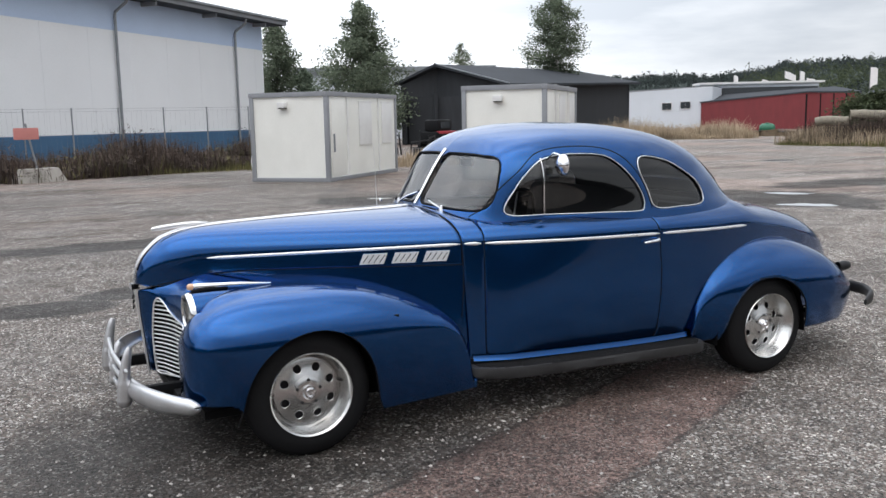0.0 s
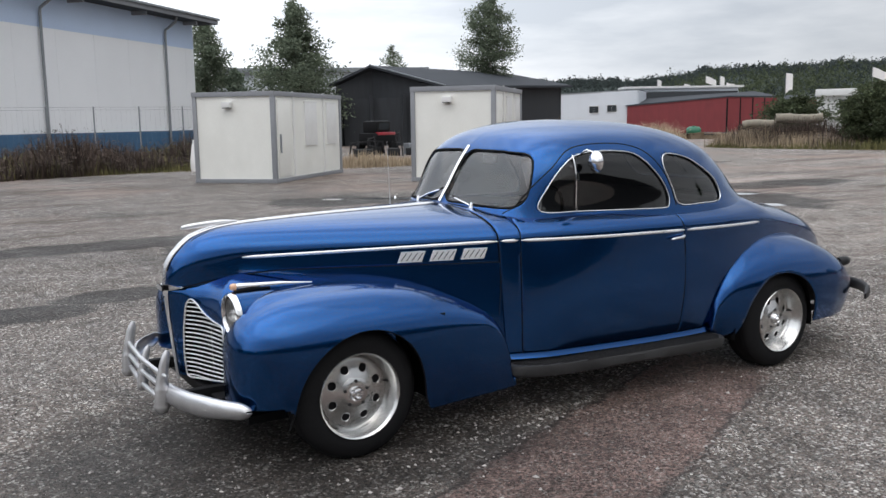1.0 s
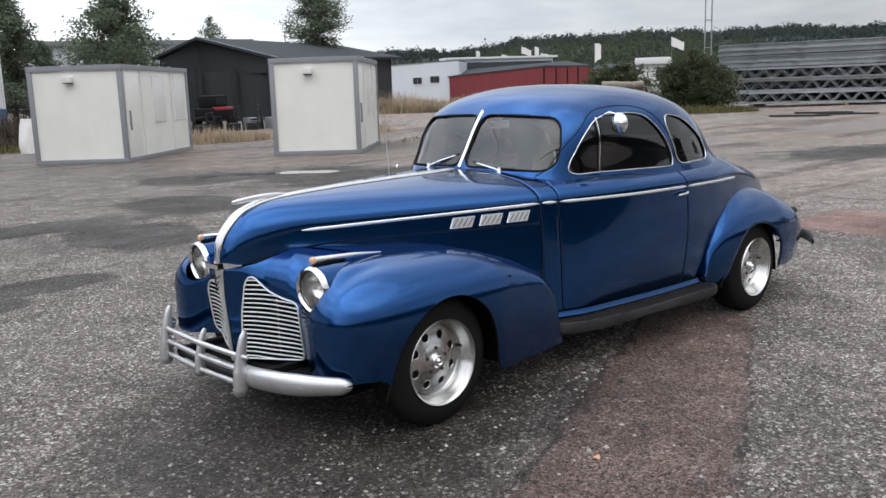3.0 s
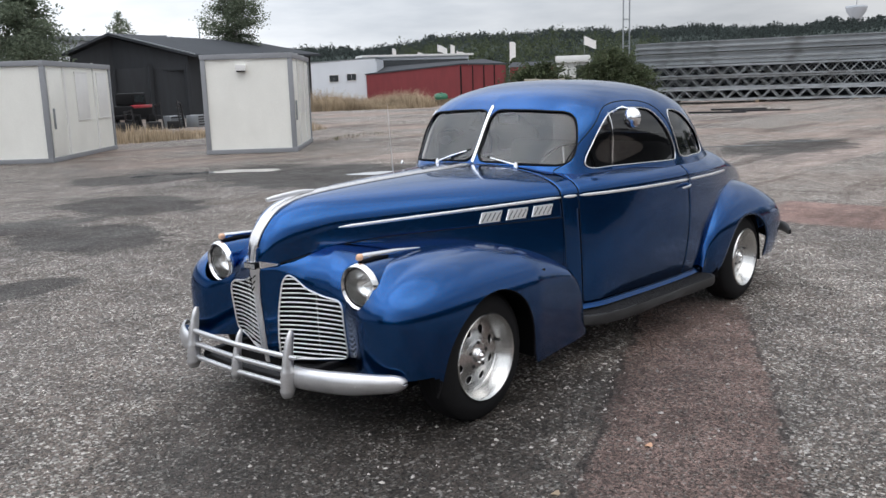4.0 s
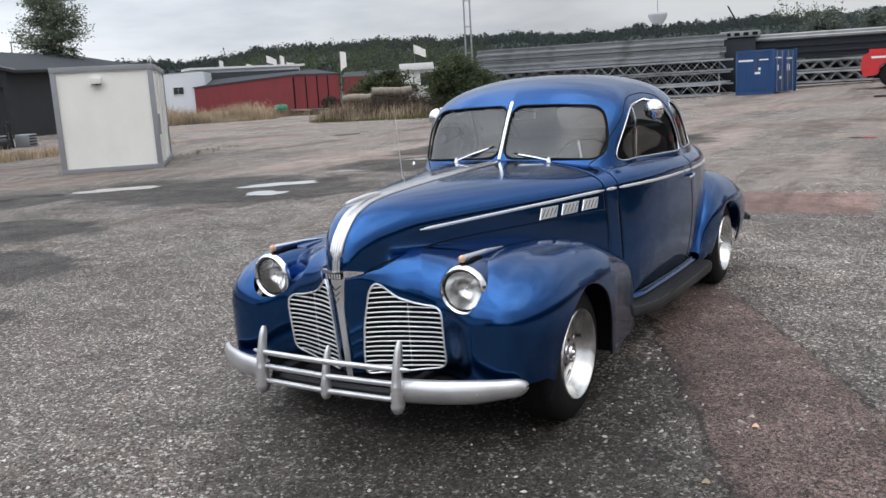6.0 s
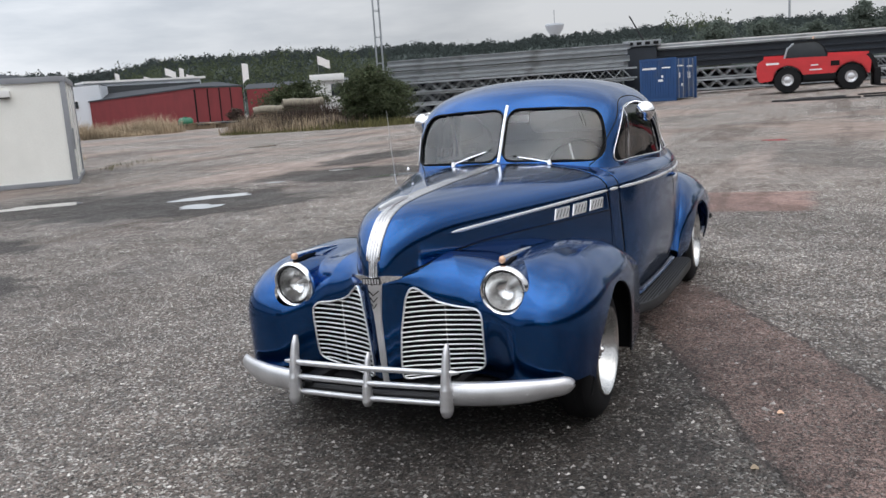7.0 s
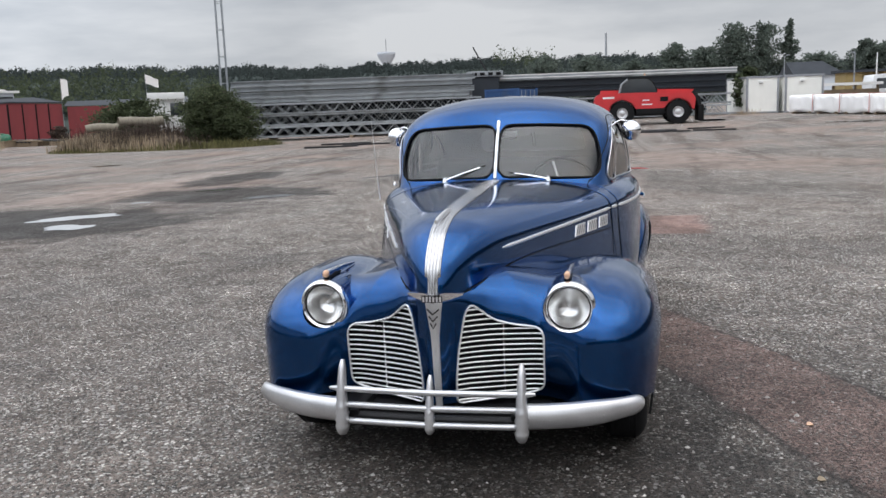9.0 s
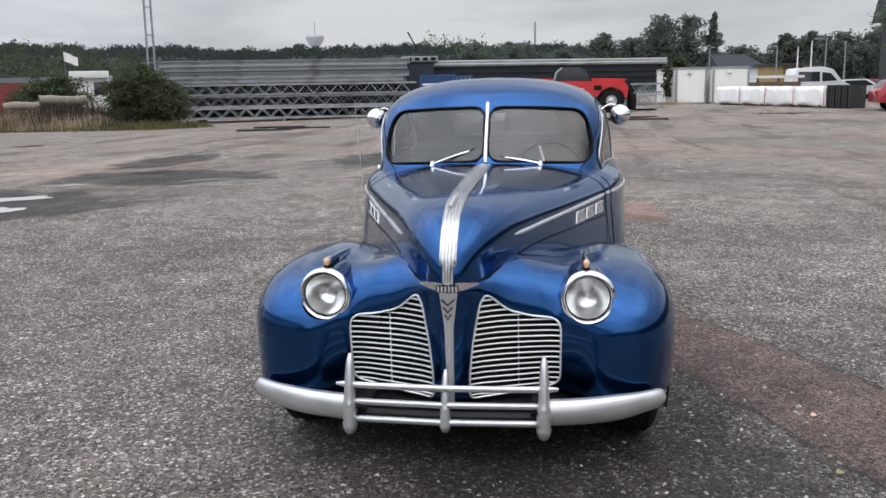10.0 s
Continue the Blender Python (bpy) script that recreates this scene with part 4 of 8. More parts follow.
WF_IN = pchip([-0.56, 0.0, 0.4, 0.935], [0.34, 0.34, 0.42, 0.60])
NOSE_X = pchip([0.0, 0.03, 0.07, 0.10, 0.135, 0.20, 0.30, 0.415, 0.60, 0.80], [-0.668, -0.660, -0.634, -0.606, -0.576, -0.538, -0.514, -0.498, -0.485, -0.45])
ROLL_R = pchip([0.0, 0.07, 0.14, 0.25, 0.42, 0.70], [0.02, 0.04, 0.10, 0.17, 0.22, 0.22])


def soft_max(a, b, r):
    return np.maximum(a, b) + np.maximum(r - np.abs(a - b), 0) ** 2 / (4 * r)


def front_skin(x, y, z):
    """Below zero inside the front sheet metal, above zero outside."""
    y = np.abs(y)
    k = np.maximum((-0.05 - x) / 0.515, 0)
    yo, yi, top = WF_OUT(x), WF_IN(x), WF_TOP(x)
    zc = np.minimum(0.545, top - 0.10)
    yc, hw = (yo + yi) / 2, (yo - yi) / 2
    tuck = 1 + 0.34 * np.maximum(0.56 - z, 0) ** 1.4
    q = ((np.abs(y - yc) / hw) ** 2.25 + (np.maximum(z - zc, 0) / (top - zc)) ** 2.25) ** (1 / 2.25) * tuck
    out = smooth(y, yc - 0.10, yc + 0.12)
    p = 2 + 0.55 * out
    wing = ((q ** p + k ** ((2.3 - 0.35 * out) * p / 2)) ** (1 / p) - 1) * 0.30
    lean = 0.05 * np.clip((0.77 - z) / 0.5, 0, 1) * (1 - smooth(y, 0.05, 0.2))
    face = NOSE_X(y) + lean + 0.22 * np.maximum(0.60 - z, 0) ** 1.4 * smooth(y, 0.2, 0.4) + 1.6 * np.maximum(0.34 - z, 0) ** 2 - x
    zin = np.minimum(HOOD_LOW(x) + 0.018 * (1 - smooth(x, -0.1, 0.2)) - 0.012, top - 0.030 + 0.020 * (1 - smooth(x, -0.2, 0.3)) + 0.06 * (1 - smooth(y, 0.16, 0.46)) * (1 - smooth(x, 0.1, 0.4)))
    nose = soft_max(soft_max(face, z - zin, ROLL_R(y)), y - 0.62, 0.05)
    return -soft_max(-wing, -nose, 0.075)


def skin_normal(p):
    g = np.stack([front_skin(*(p + d).T) - front_skin(*(p - d).T) for d in np.eye(3) * 0.004], 1)
    return g / np.maximum(np.linalg.norm(g, axis=1, keepdims=True), 1e-9), np.linalg.norm(g, axis=1) / 0.008


def onto_skin(p, axes=(1, 1, 1), rounds=5):
    """Slides points onto the skin, along the allowed axes only."""
    p, ax = np.array(p, float), np.array(axes, float)
    for _ in range(rounds):
        n, m = skin_normal(p)
        d = n * ax
        d2 = np.maximum((d * d).sum(1), 0.02)
        p = p - d * np.clip(front_skin(*p.T) / np.maximum(m, 0.05) / d2, -0.03, 0.03)[:, None]
    return p


def nose_pt(y, z):
    """Where the front face lies, seen from ahead."""
    y, z = np.broadcast_arrays(np.asarray(y, float), np.asarray(z, float))
    xs_ = np.linspace(-0.72, -0.20, 105)
    hit = front_skin(xs_[:, None], y.ravel()[None], z.ravel()[None]) < 0
    i = np.where(hit.any(0), hit.argmax(0), 104)
    lo, hi = xs_[np.maximum(i - 1, 0)], xs_[i]
    for _ in range(14):
        mid = (lo + hi) / 2
        inn = front_skin(mid, y.ravel(), z.ravel()) < 0
        lo, hi = np.where(inn, lo, mid), np.where(inn, mid, hi)
    return np.stack([hi.reshape(y.shape), y, z], -1)


def wing_side(x, z):
    """Where the outer side of a front wing lies."""
    lo, hi = np.full(len(x), 0.70), np.full(len(x), 0.97)
    for _ in range(18):
        mid = (lo + hi) / 2
        inn = front_skin(x, mid, z) < 0
        lo, hi = np.where(inn, mid, lo), np.where(inn, hi, mid)
    return np.stack([x, lo, z], -1)


def net_of(fn, xs, ys, zs):
    """The zero surface of fn over a grid: one point in each crossed cell, one face across each crossed grid edge."""
    X, Y, Z = np.meshgrid(xs, ys, zs, indexing="ij")
    F = fn(X, Y, Z)
    h = np.array([xs[1] - xs[0], ys[1] - ys[0], zs[1] - zs[0]])
    o = np.array([xs[0], ys[0], zs[0]])
    n = tuple(k - 1 for k in F.shape)
    tot, cnt = np.zeros(n + (3,)), np.zeros(n)
    for ax in range(3):
        a = [slice(None)] * 3
        b = [slice(None)] * 3
        a[ax], b[ax] = slice(0, -1), slice(1, None)
        fa, fb = F[tuple(a)], F[tuple(b)]
        crossed = (fa < 0) != (fb < 0)
        t = np.where(crossed, fa / np.where(crossed, fa - fb, 1), 0)
        base = np.stack(np.meshgrid(*[np.arange(k) for k in fa.shape], indexing="ij"), -1).astype(float)
        base[..., ax] += t
        others = [k for k in range(3) if k != ax]
        for d0 in (0, 1):
            for d1 in (0, 1):
                sl = [slice(None)] * 3
                sl[others[0]] = slice(d0, d0 + n[others[0]])
                sl[others[1]] = slice(d1, d1 + n[others[1]])
                w = crossed[tuple(sl)]
                tot += np.where(w[..., None], base[tuple(sl)], 0)
                cnt += w
    live = cnt > 0
    idx = np.full(n, -1)
    idx[live] = np.arange(live.sum())
    pts = tot[live] / cnt[live][:, None] * h + o
    faces = []
    for ax in range(3):
        u, v = (ax + 1) % 3, (ax + 2) % 3
        a = [slice(1, -1)] * 3
        b = [slice(1, -1)] * 3
        a[ax], b[ax] = slice(0, -1), slice(1, None)
        fa, fb = F[tuple(a)], F[tuple(b)]
        for c in np.argwhere((fa < 0) != (fb < 0)):
            flip = fa[tuple(c)] < 0
            cell = c.copy()
            cell[u] += 1
            cell[v] += 1
            q = []
            for du, dv in ((-1, -1), (0, -1), (0, 0), (-1, 0)):
                w = cell.copy()
                w[u] += du
                w[v] += dv
                q.append(int(idx[tuple(w)]))
            faces.append(tuple(q) if flip else tuple(reversed(q)))
    return pts, faces


def cut_skin(pts, faces, outline, axes, where):
    """Takes faces inside an outline out of the skin and draws the rim onto it; axes: the outline's two axes."""
    a = np.array(faces)
    mid = pts[a].mean(1)
    gone = inside(mid[:, axes], outline) & where(mid)
    touched = np.unique(a[gone]) if gone.any() else np.array([], int)
    rest = np.unique(a[~gone])
    rim = np.intersect1d(touched, rest)
    near_ = nearest(pts[rim][:, axes], outline)
    p = pts[rim].copy()
    p[:, axes] = near_
    third = np.ones(3)
    third[axes] = 0
    pts = pts.copy()
    pts[rim] = onto_skin(p, third, 8)
    return pts, [f for f, g in zip(faces, gone) if not g]


ARCH_F = resample(loop_through([(-0.345, 0.10), (-0.33, 0.30), (-0.275, 0.46), (-0.17, 0.575), (-0.025, 0.632), (0.12, 0.624), (0.240, 0.550), (0.312, 0.430), (0.340, 0.27), (0.348, 0.10), (0.0, 0.05)]), 150)
GRILLE = resample(rounded([(0.070, 0.318), (0.385, 0.345), (0.418, 0.37), (0.420, 0.60), (0.395, 0.628), (0.30, 0.640), (0.215, 0.665), (0.135, 0.738), (0.112, 0.70), (0.085, 0.55), (0.072, 0.42)], 0.03, 6), 170)
LAMP_RIM = np.stack([0.522 + 0.094 * np.cos(np.linspace(0, 2 * math.pi, 48)[:-1]), 0.705 + 0.094 * np.sin(np.linspace(0, 2 * math.pi, 48)[:-1])], 1)
sk_p, sk_f = net_of(front_skin, np.arange(-0.70, 0.962, 0.0115), np.arange(0.0, 0.99, 0.0115), np.arange(0.17, 0.92, 0.0115))
sk_p = onto_skin(sk_p, rounds=4)
sk_p, sk_f = cut_skin(sk_p, sk_f, ARCH_F, [0, 2], lambda m: m[:, 1] > 0.62)
sk_p, sk_f = cut_skin(sk_p, sk_f, GRILLE, [1, 2], lambda m: m[:, 0] < -0.40)
sk_p, sk_f = cut_skin(sk_p, sk_f, LAMP_RIM, [1, 2], lambda m: m[:, 0] < -0.28)
_m = sk_p[np.array(sk_f)].mean(1)
# leave out what lies under the bonnet, behind the wing's tail and below its lower edge
_low = 0.20 + 0.125 * smooth(-_m[:, 0], 0.20, 0.40)
_ok = (_m[:, 0] < 0.926) & (_m[:, 2] > _low) & ((_m[:, 1] > flank_y(_m[:, 0], 0.8) - 0.03) | ((_m[:, 0] < -0.30) & (_m[:, 2] < HOOD_LOW(_m[:, 0]) + 0.01))) & ~((_m[:, 1] < 0.60) & (_m[:, 2] < 0.45) & (_m[:, 0] > -0.30))
_nose = (_m[:, 1] < 0.45) & (_m[:, 0] < -0.24)


def skin_mesh(name, pick, mirror):
    v, f = tidy(sk_p, [q for q, w in zip(sk_f, pick) if w])
    nm = skin_normal(np.array(v))[0]
    if mirror:
        v, f = flip_y((v, f))
        nm = nm * np.array([1, -1, 1])
    me = bpy.data.meshes.new(name)
    me.from_pydata(v, [], f)
    me.shade_smooth()
    me.normals_split_custom_set_from_vertices([tuple(map(float, q)) for q in nm])
    me.materials.append(PAINT)
    return me


wings = [part("front_wing", skin_mesh("front_wing", _ok & ~_nose, sd < 0), PAINT, car, "bulbous blue front wing") for sd in (-1, 1)]
for sd in (-1, 1):
    part("nose_panel", skin_mesh("nose_panel", _ok & _nose, sd < 0), PAINT, car, "blue nose panel round the grille")
lip = ARCH_F[ARCH_F[:, 1] > 0.21]
k0 = int(np.argmax(np.linalg.norm(np.diff(np.vstack([lip, lip[:1]]), axis=0), axis=1)))
lip = np.roll(lip, -(k0 + 1), 0)
side_copies("wheel_arch_lip", tube(wing_side(lip[:, 0], lip[:, 1]) - np.array([0, 0.0065, 0]), 0.005, 8), BLACK, parents=wings)
g_edge = nose_pt(GRILLE[:, 0], GRILLE[:, 1]) + np.array([-0.003, 0, 0])


def grille(sign):
    def f(vf):
        return vf if sign > 0 else flip_y(vf)
    frame_ = part("grille", f(tube(g_edge, 0.0044, 6, True)), TRIMBRIGHT, car, "chrome grille of thin horizontal bars")
    back = sheet(lambda y, z: nose_pt(y, z) + np.array([0.035, 0, 0]), np.linspace(0.05, 0.44, 20), np.linspace(0.29, 0.75, 20))
    part("grille_backing", f(back), BLACK, frame_)
    n_bars = 18
    for i in range(n_bars):
        z = 0.333 + 0.0222 * i
        ys = np.linspace(0.03, 0.45, 260)
        ok = ys[inside(np.stack([ys, np.full(260, z)], 1), GRILLE)]
        if len(ok) < 4:
            continue
        yy = np.linspace(ok[0], ok[-1], 22)
        p = nose_pt(yy, np.full(22, z)) + np.array([0.004, 0, 0])
        part("grille_bar", f(tube(p, 0.0036, 8, up=(0, 0, 1), flat=1.6)), TRIMBRIGHT, frame_, smooth_angle=60)
    zz = np.linspace(0.345, 0.648, 12)
    part("grille_rib", f(tube(nose_pt(np.full(12, 0.255), zz) + np.array([0.010, 0, 0]), 0.003, 5)), CHROME, frame_)


for sgn in (-1, 1):
    grille(sgn)

# rear wings
WR_TOP = pchip([2.425, 2.46, 2.55, 2.72, 2.98, 3.28, 3.55, 3.80, 3.95, 4.04], [0.34, 0.55, 0.70, 0.80, 0.835, 0.810, 0.735, 0.61, 0.48, 0.34])
WR_OUT = pchip([2.425, 2.55, 2.75, 3.0, 3.3, 3.5, 3.7, 3.85, 3.96, 4.04], [0.80, 0.85, 0.885, 0.903, 0.912, 0.900, 0.850, 0.775, 0.68, 0.54])


def rear_pt(x, t):
    """Rear wing: t 0 at the body, 0.7 at the side's widest, 1 at its foot."""
    x, t = np.broadcast_arrays(np.asarray(x, float), np.asarray(t, float))
    top, yo = WR_TOP(x), WR_OUT(x)
    zl = 0.235 + 0.05 * smooth(x, 3.7, 4.04)
    zc = np.minimum(0.50, zl + 0.55 * (top - zl))
    a = 0.34
    f = np.clip(t / 0.7, 0, 1) * math.pi / 2
    w = np.clip((t - 0.7) / 0.3, 0, 1)
    y = np.where(t < 0.7, yo - a + a * np.sin(f) ** (2 / 2.1), yo - 0.05 * w ** 2)
    z = np.where(t < 0.7, zc + (top - zc) * np.maximum(np.cos(f), 0) ** (2 / 2.1), zc + (zl - zc) * w)
    return np.stack([x, y, z], -1)


def rear_t(x, z):
    x, z = np.asarray(x, float), np.asarray(z, float)
    top = WR_TOP(x)
    zl = 0.235 + 0.05 * smooth(x, 3.7, 4.04)
    zc = np.minimum(0.50, zl + 0.55 * (top - zl))
    f = np.arccos(np.clip((z - zc) / (top - zc), 0, 1) ** (2.1 / 2))
    return np.where(z > zc, 0.7 * f / (math.pi / 2), 0.7 + 0.3 * (z - zc) / (zl - zc))


ARCH_R = resample(loop_through([(2.645, 0.10), (2.655, 0.30), (2.71, 0.46), (2.82, 0.565), (2.965, 0.60), (3.12, 0.57), (3.24, 0.475), (3.30, 0.34), (3.31, 0.10), (2.98, 0.05)]), 140)
uvR = np.stack([ARCH_R[:, 0], rear_t(ARCH_R[:, 0], ARCH_R[:, 1])], 1)
rear_vf = sheet(rear_pt, np.r_[2.425 + 0.06 * (1 - np.cos(np.linspace(0, math.pi / 2, 10))), np.linspace(2.485, 3.9, 84)[1:], 3.9 + 0.14 * np.sin(np.linspace(0, math.pi / 2, 14))[1:]], np.r_[np.linspace(0, 0.7, 40), np.linspace(0.7, 1, 24)[1:]], [uvR])
rwings = [shell("rear_wing", flip_y(rear_vf), PAINT, "teardrop blue rear wing"), shell("rear_wing", rear_vf, PAINT, "teardrop blue rear wing")]
lip = ARCH_R[ARCH_R[:, 1] > 0.245]
k0 = int(np.argmax(np.linalg.norm(np.diff(np.vstack([lip, lip[:1]]), axis=0), axis=1)))
lip = np.roll(lip, -(k0 + 1), 0)
lip_p = rear_pt(lip[:, 0], rear_t(lip[:, 0], lip[:, 1])) - np.array([0, 0.0065, 0])
side_copies("wheel_arch_lip", tube(lip_p, 0.005, 8), BLACK, parents=rwings)
xb = np.linspace(2.47, 3.9, 60)
tw = np.array([next((t for t in np.linspace(0.7, 0.0, 140) if rear_pt(x, t)[1] < float(body_pt(x, body_v(x, rear_pt(x, t)[2]))[1])), 0.0) for x in xb])
side_copies("wing_piping", tube(rear_pt(xb, tw) + np.array([0, 0.001, 0.001]), 0.004, 6), PAINT, parents=rwings)

# underside and wheel houses, all dark
part("floor_pan", join(box(-0.35, -0.34, 0.24, 0.95, 0.34, 0.42), box(0.9, -0.72, 0.27, 2.45, 0.72, 0.33), box(2.45, -0.52, 0.26, 3.9, 0.52, 0.42)), BLACK, car, "black underside")
# flat trays added under the car to keep light off the ground below
part("shade_tray", join(box(-0.46, -0.60, 0.195, 0.95, 0.60, 0.235), box(0.95, -0.70, 0.195, 2.5, 0.70, 0.235), box(2.5, -0.56, 0.195, 3.8, 0.56, 0.235)), BLACK, car, "black tray added under the car to deepen its shade")
part("firewall", box(0.88, -0.56, 0.33, 0.91, 0.56, 0.93), BLACK, car)
part("axle", bar((0, -0.70, 0.315), (0, 0.70, 0.315), 0.035, 8), DARKMETAL, car)
part("axle", bar((3.0, -0.70, 0.315), (3.0, 0.70, 0.315), 0.045, 8), DARKMETAL, car)
for sy in (-1, 1):
    part("wheel_house", sheet(lambda a, y: np.stack([0.03 + 0.46 * np.cos(a), sy * y, 0.12 + 0.56 * np.sin(a)], -1), np.linspace(0.30, math.pi - 0.42, 24), np.linspace(0.42, 0.80, 4)), BLACK, car)
    part("wheel_house", sheet(lambda a, y: np.stack([2.98 + 0.38 * np.cos(a), sy * y, 0.20 + 0.48 * np.sin(a)], -1), np.linspace(0, math.pi, 24), np.linspace(0.45, 0.83, 4)), BLACK, car)
    part("wheel_house", box(0.36, sy * 0.58 - 0.02, 0.2, 0.89, sy * 0.58 + 0.02, 0.56), BLACK, car)
    part("wheel_house", box(0.43, sy * 0.715 - 0.145, 0.2, 0.46, sy * 0.715 + 0.145, 0.66), BLACK, car)
    part("wheel_house", box(2.6, sy * 0.50 - 0.02, 0.2, 3.4, sy * 0.50 + 0.02, 0.72), BLACK, car)

# running boards
RB = np.array([(0.90, 0.66), (2.47, 0.66), (2.485, 0.85), (2.42, 0.895), (1.8, 0.905), (1.4, 0.898), (1.15, 0.88), (1.02, 0.855), (0.95, 0.825), (0.90, 0.79)])
rb_edge = resample(rounded(RB, 0.05, 5), 110)


def board_z(x):
    return 0.300 - 0.026 * (x - 0.9)


def rb_mesh():
    rows = []
    for inset, dz in ((0.02, -0.062), (0.0, -0.048), (0.0, -0.012), (0.008, -0.002), (0.02, 0.0)):
        c = rb_edge.mean(0)
        q = rb_edge + (c - rb_edge) / np.linalg.norm(c - rb_edge, axis=1, keepdims=True) * inset
        rows.append([(x, y, board_z(x) + dz) for x, y in q])
    k = len(rb_edge)
    vs = [p for r in rows for p in r]
    fs = [(i * k + j, i * k + (j + 1) % k, (i + 1) * k + (j + 1) % k, (i + 1) * k + j) for i in range(4) for j in range(k)]
    fs += [tuple(range(4 * k, 5 * k)), tuple(reversed(range(k)))]
    return vs, fs


boards = side_copies("running_board", rb_mesh(), BOARDRUBBER, "black rubber-covered running board")
for i in range(11):
    yy = 0.715 + 0.0175 * i
    x0, x1 = np.interp(yy, [0.79, 0.825, 0.855, 0.88, 0.898], [0.95, 1.00, 1.07, 1.22, 1.45]), np.interp(yy, [0.83, 0.89], [2.45, 2.38])
    rib = tube([(x, yy, board_z(x) + 0.001) for x in np.linspace(x0, x1, 8)], 0.0035, 5)
    side_copies("rubber_rib", rib, RUBBER, parents=boards)
sillp = sheet(lambda x, w: np.stack([x, SILL_Y(x) + 0.012 + 0.014 * w ** 1.5, SILL_Z(x) + 0.030 - 0.030 * w + 0.004], -1), np.linspace(0.95, 2.44, 40), np.linspace(0, 1, 7))
side_copies("sill", sillp, PAINT, "blue flared sill edge", smooth_angle=180)

# wheels
def wheel(x, y, sy, width, dz):
    R = 0.315
    ob = part("wheel", turned([(-0.02, 0.02), (-0.02, 0.18)], 32), BLACK, car, "eight-hole alloy wheel with polished rim", smooth_angle=40)
    ob.location = (x, y, R + dz)
    if sy > 0:
        ob.rotation_euler = (0, 0, math.pi)
    h = width / 2
    prof = [(-h + 0.004, 0.200), (-h - 0.006, 0.222), (-h - 0.004, 0.250), (-h + 0.008, 0.282), (-h + 0.022, 0.301), (-h + 0.034, 0.310), (-h + 0.046, 0.3135), (0, 0.316), (h - 0.046, 0.3135), (h - 0.022, 0.301), (h, 0.26), (h - 0.01, 0.19)]
    part("tyre", turned(prof, 96), TYRE, ob, "black tyre with worn tread", smooth_angle=50)
    grooves = [turned([(c - 0.004, 0.3155), (c - 0.003, 0.3168), (c + 0.003, 0.3168), (c + 0.004, 0.3155)], 72) for c in (-0.05, -0.02, 0.02, 0.05)]
    part("tread_rib", join(*grooves), TYRE, ob)
    lip_prof = [(-h + 0.006, 0.192), (-h - 0.008, 0.199), (-h - 0.013, 0.2055), (-h - 0.008, 0.210), (-h + 0.006, 0.211)]
    part("rim", turned(lip_prof + [], 96), ALU, ob, "polished aluminium rim", smooth_angle=60)
    barrel = [(-h - 0.006, 0.200), (-h + 0.004, 0.196), (-h + 0.010, 0.190), (-h + 0.030, 0.187), (-h + 0.036, 0.180), (-h + 0.068, 0.176), (-h + 0.080, 0.166), (-h + 0.088, 0.150)]
    part("rim_barrel", turned(barrel, 96), ALU, ob, smooth_angle=60)
    dish = pchip([0.0, 0.05, 0.075, 0.12, 0.155, 0.170], [-h + 0.052, -h + 0.052, -h + 0.060, -h + 0.074, -h + 0.080, -h + 0.084])

    def disc_pt(a, r):
        return np.stack([r * np.cos(a), dish(r), r * np.sin(a)], -1)

    holes = []
    for i in range(8):
        w = 2 * math.pi * (i + 0.5) / 8
        w_ = np.linspace(0, 2 * math.pi, 28, endpoint=False)
        cx, cz = 0.122 * math.cos(w) + 0.0205 * np.cos(w_), 0.122 * math.sin(w) + 0.0205 * np.sin(w_)
        a = np.arctan2(cz, cx)
        a = np.where(a < 0, a + 2 * math.pi, a)
        holes.append(np.stack([a, np.hypot(cx, cz)], 1))
    d = part("wheel_disc", sheet(disc_pt, np.linspace(0, 2 * math.pi, 241), np.linspace(0.03, 0.166, 28), holes), ALU, ob, "cast disc with eight round holes", smooth_angle=60, weld=0.0004)
    so = d.modifiers.new("thickness", "SOLIDIFY")
    so.thickness, so.offset = 0.010, 1
    part("hub_ring", turned([(-h + 0.068, 0.088), (-h + 0.056, 0.085), (-h + 0.050, 0.078), (-h + 0.054, 0.052)], 48), ALU, ob, smooth_angle=40)
    cap = [(-h + 0.056, 0.036), (-h + 0.030, 0.034), (-h + 0.022, 0.028), (-h + 0.020, 0.022), (-h + 0.024, 0.018), (-h + 0.012, 0.010), (-h + 0.010, 0.0)]
    part("hub_cap", turned(cap, 36), CHROME, ob, "small chrome hub cap", smooth_angle=30)
    for i in range(5):
        w = 2 * math.pi * i / 5 + 0.3
        part("wheel_nut", turned([(-h + 0.062, 0.0095), (-h + 0.042, 0.009), (-h + 0.038, 0.007), (-h + 0.036, 0.0)], 6), DARKMETAL, ob, smooth_angle=20).location = (0.060 * math.cos(w), 0, 0.060 * math.sin(w))
    part("valve", bar((0.160, -h + 0.078, 0.03), (0.172, -h + 0.046, 0.03), 0.004, 6), RUBBER, ob)
    return ob


wheel(0.005, -0.735, -1, 0.19, 0.0)
wheel(0.005, 0.735, 1, 0.19, 0.0)
wheel(3.02, -0.735, -1, 0.215, -0.035)
wheel(3.02, 0.735, 1, 0.215, -0.035)

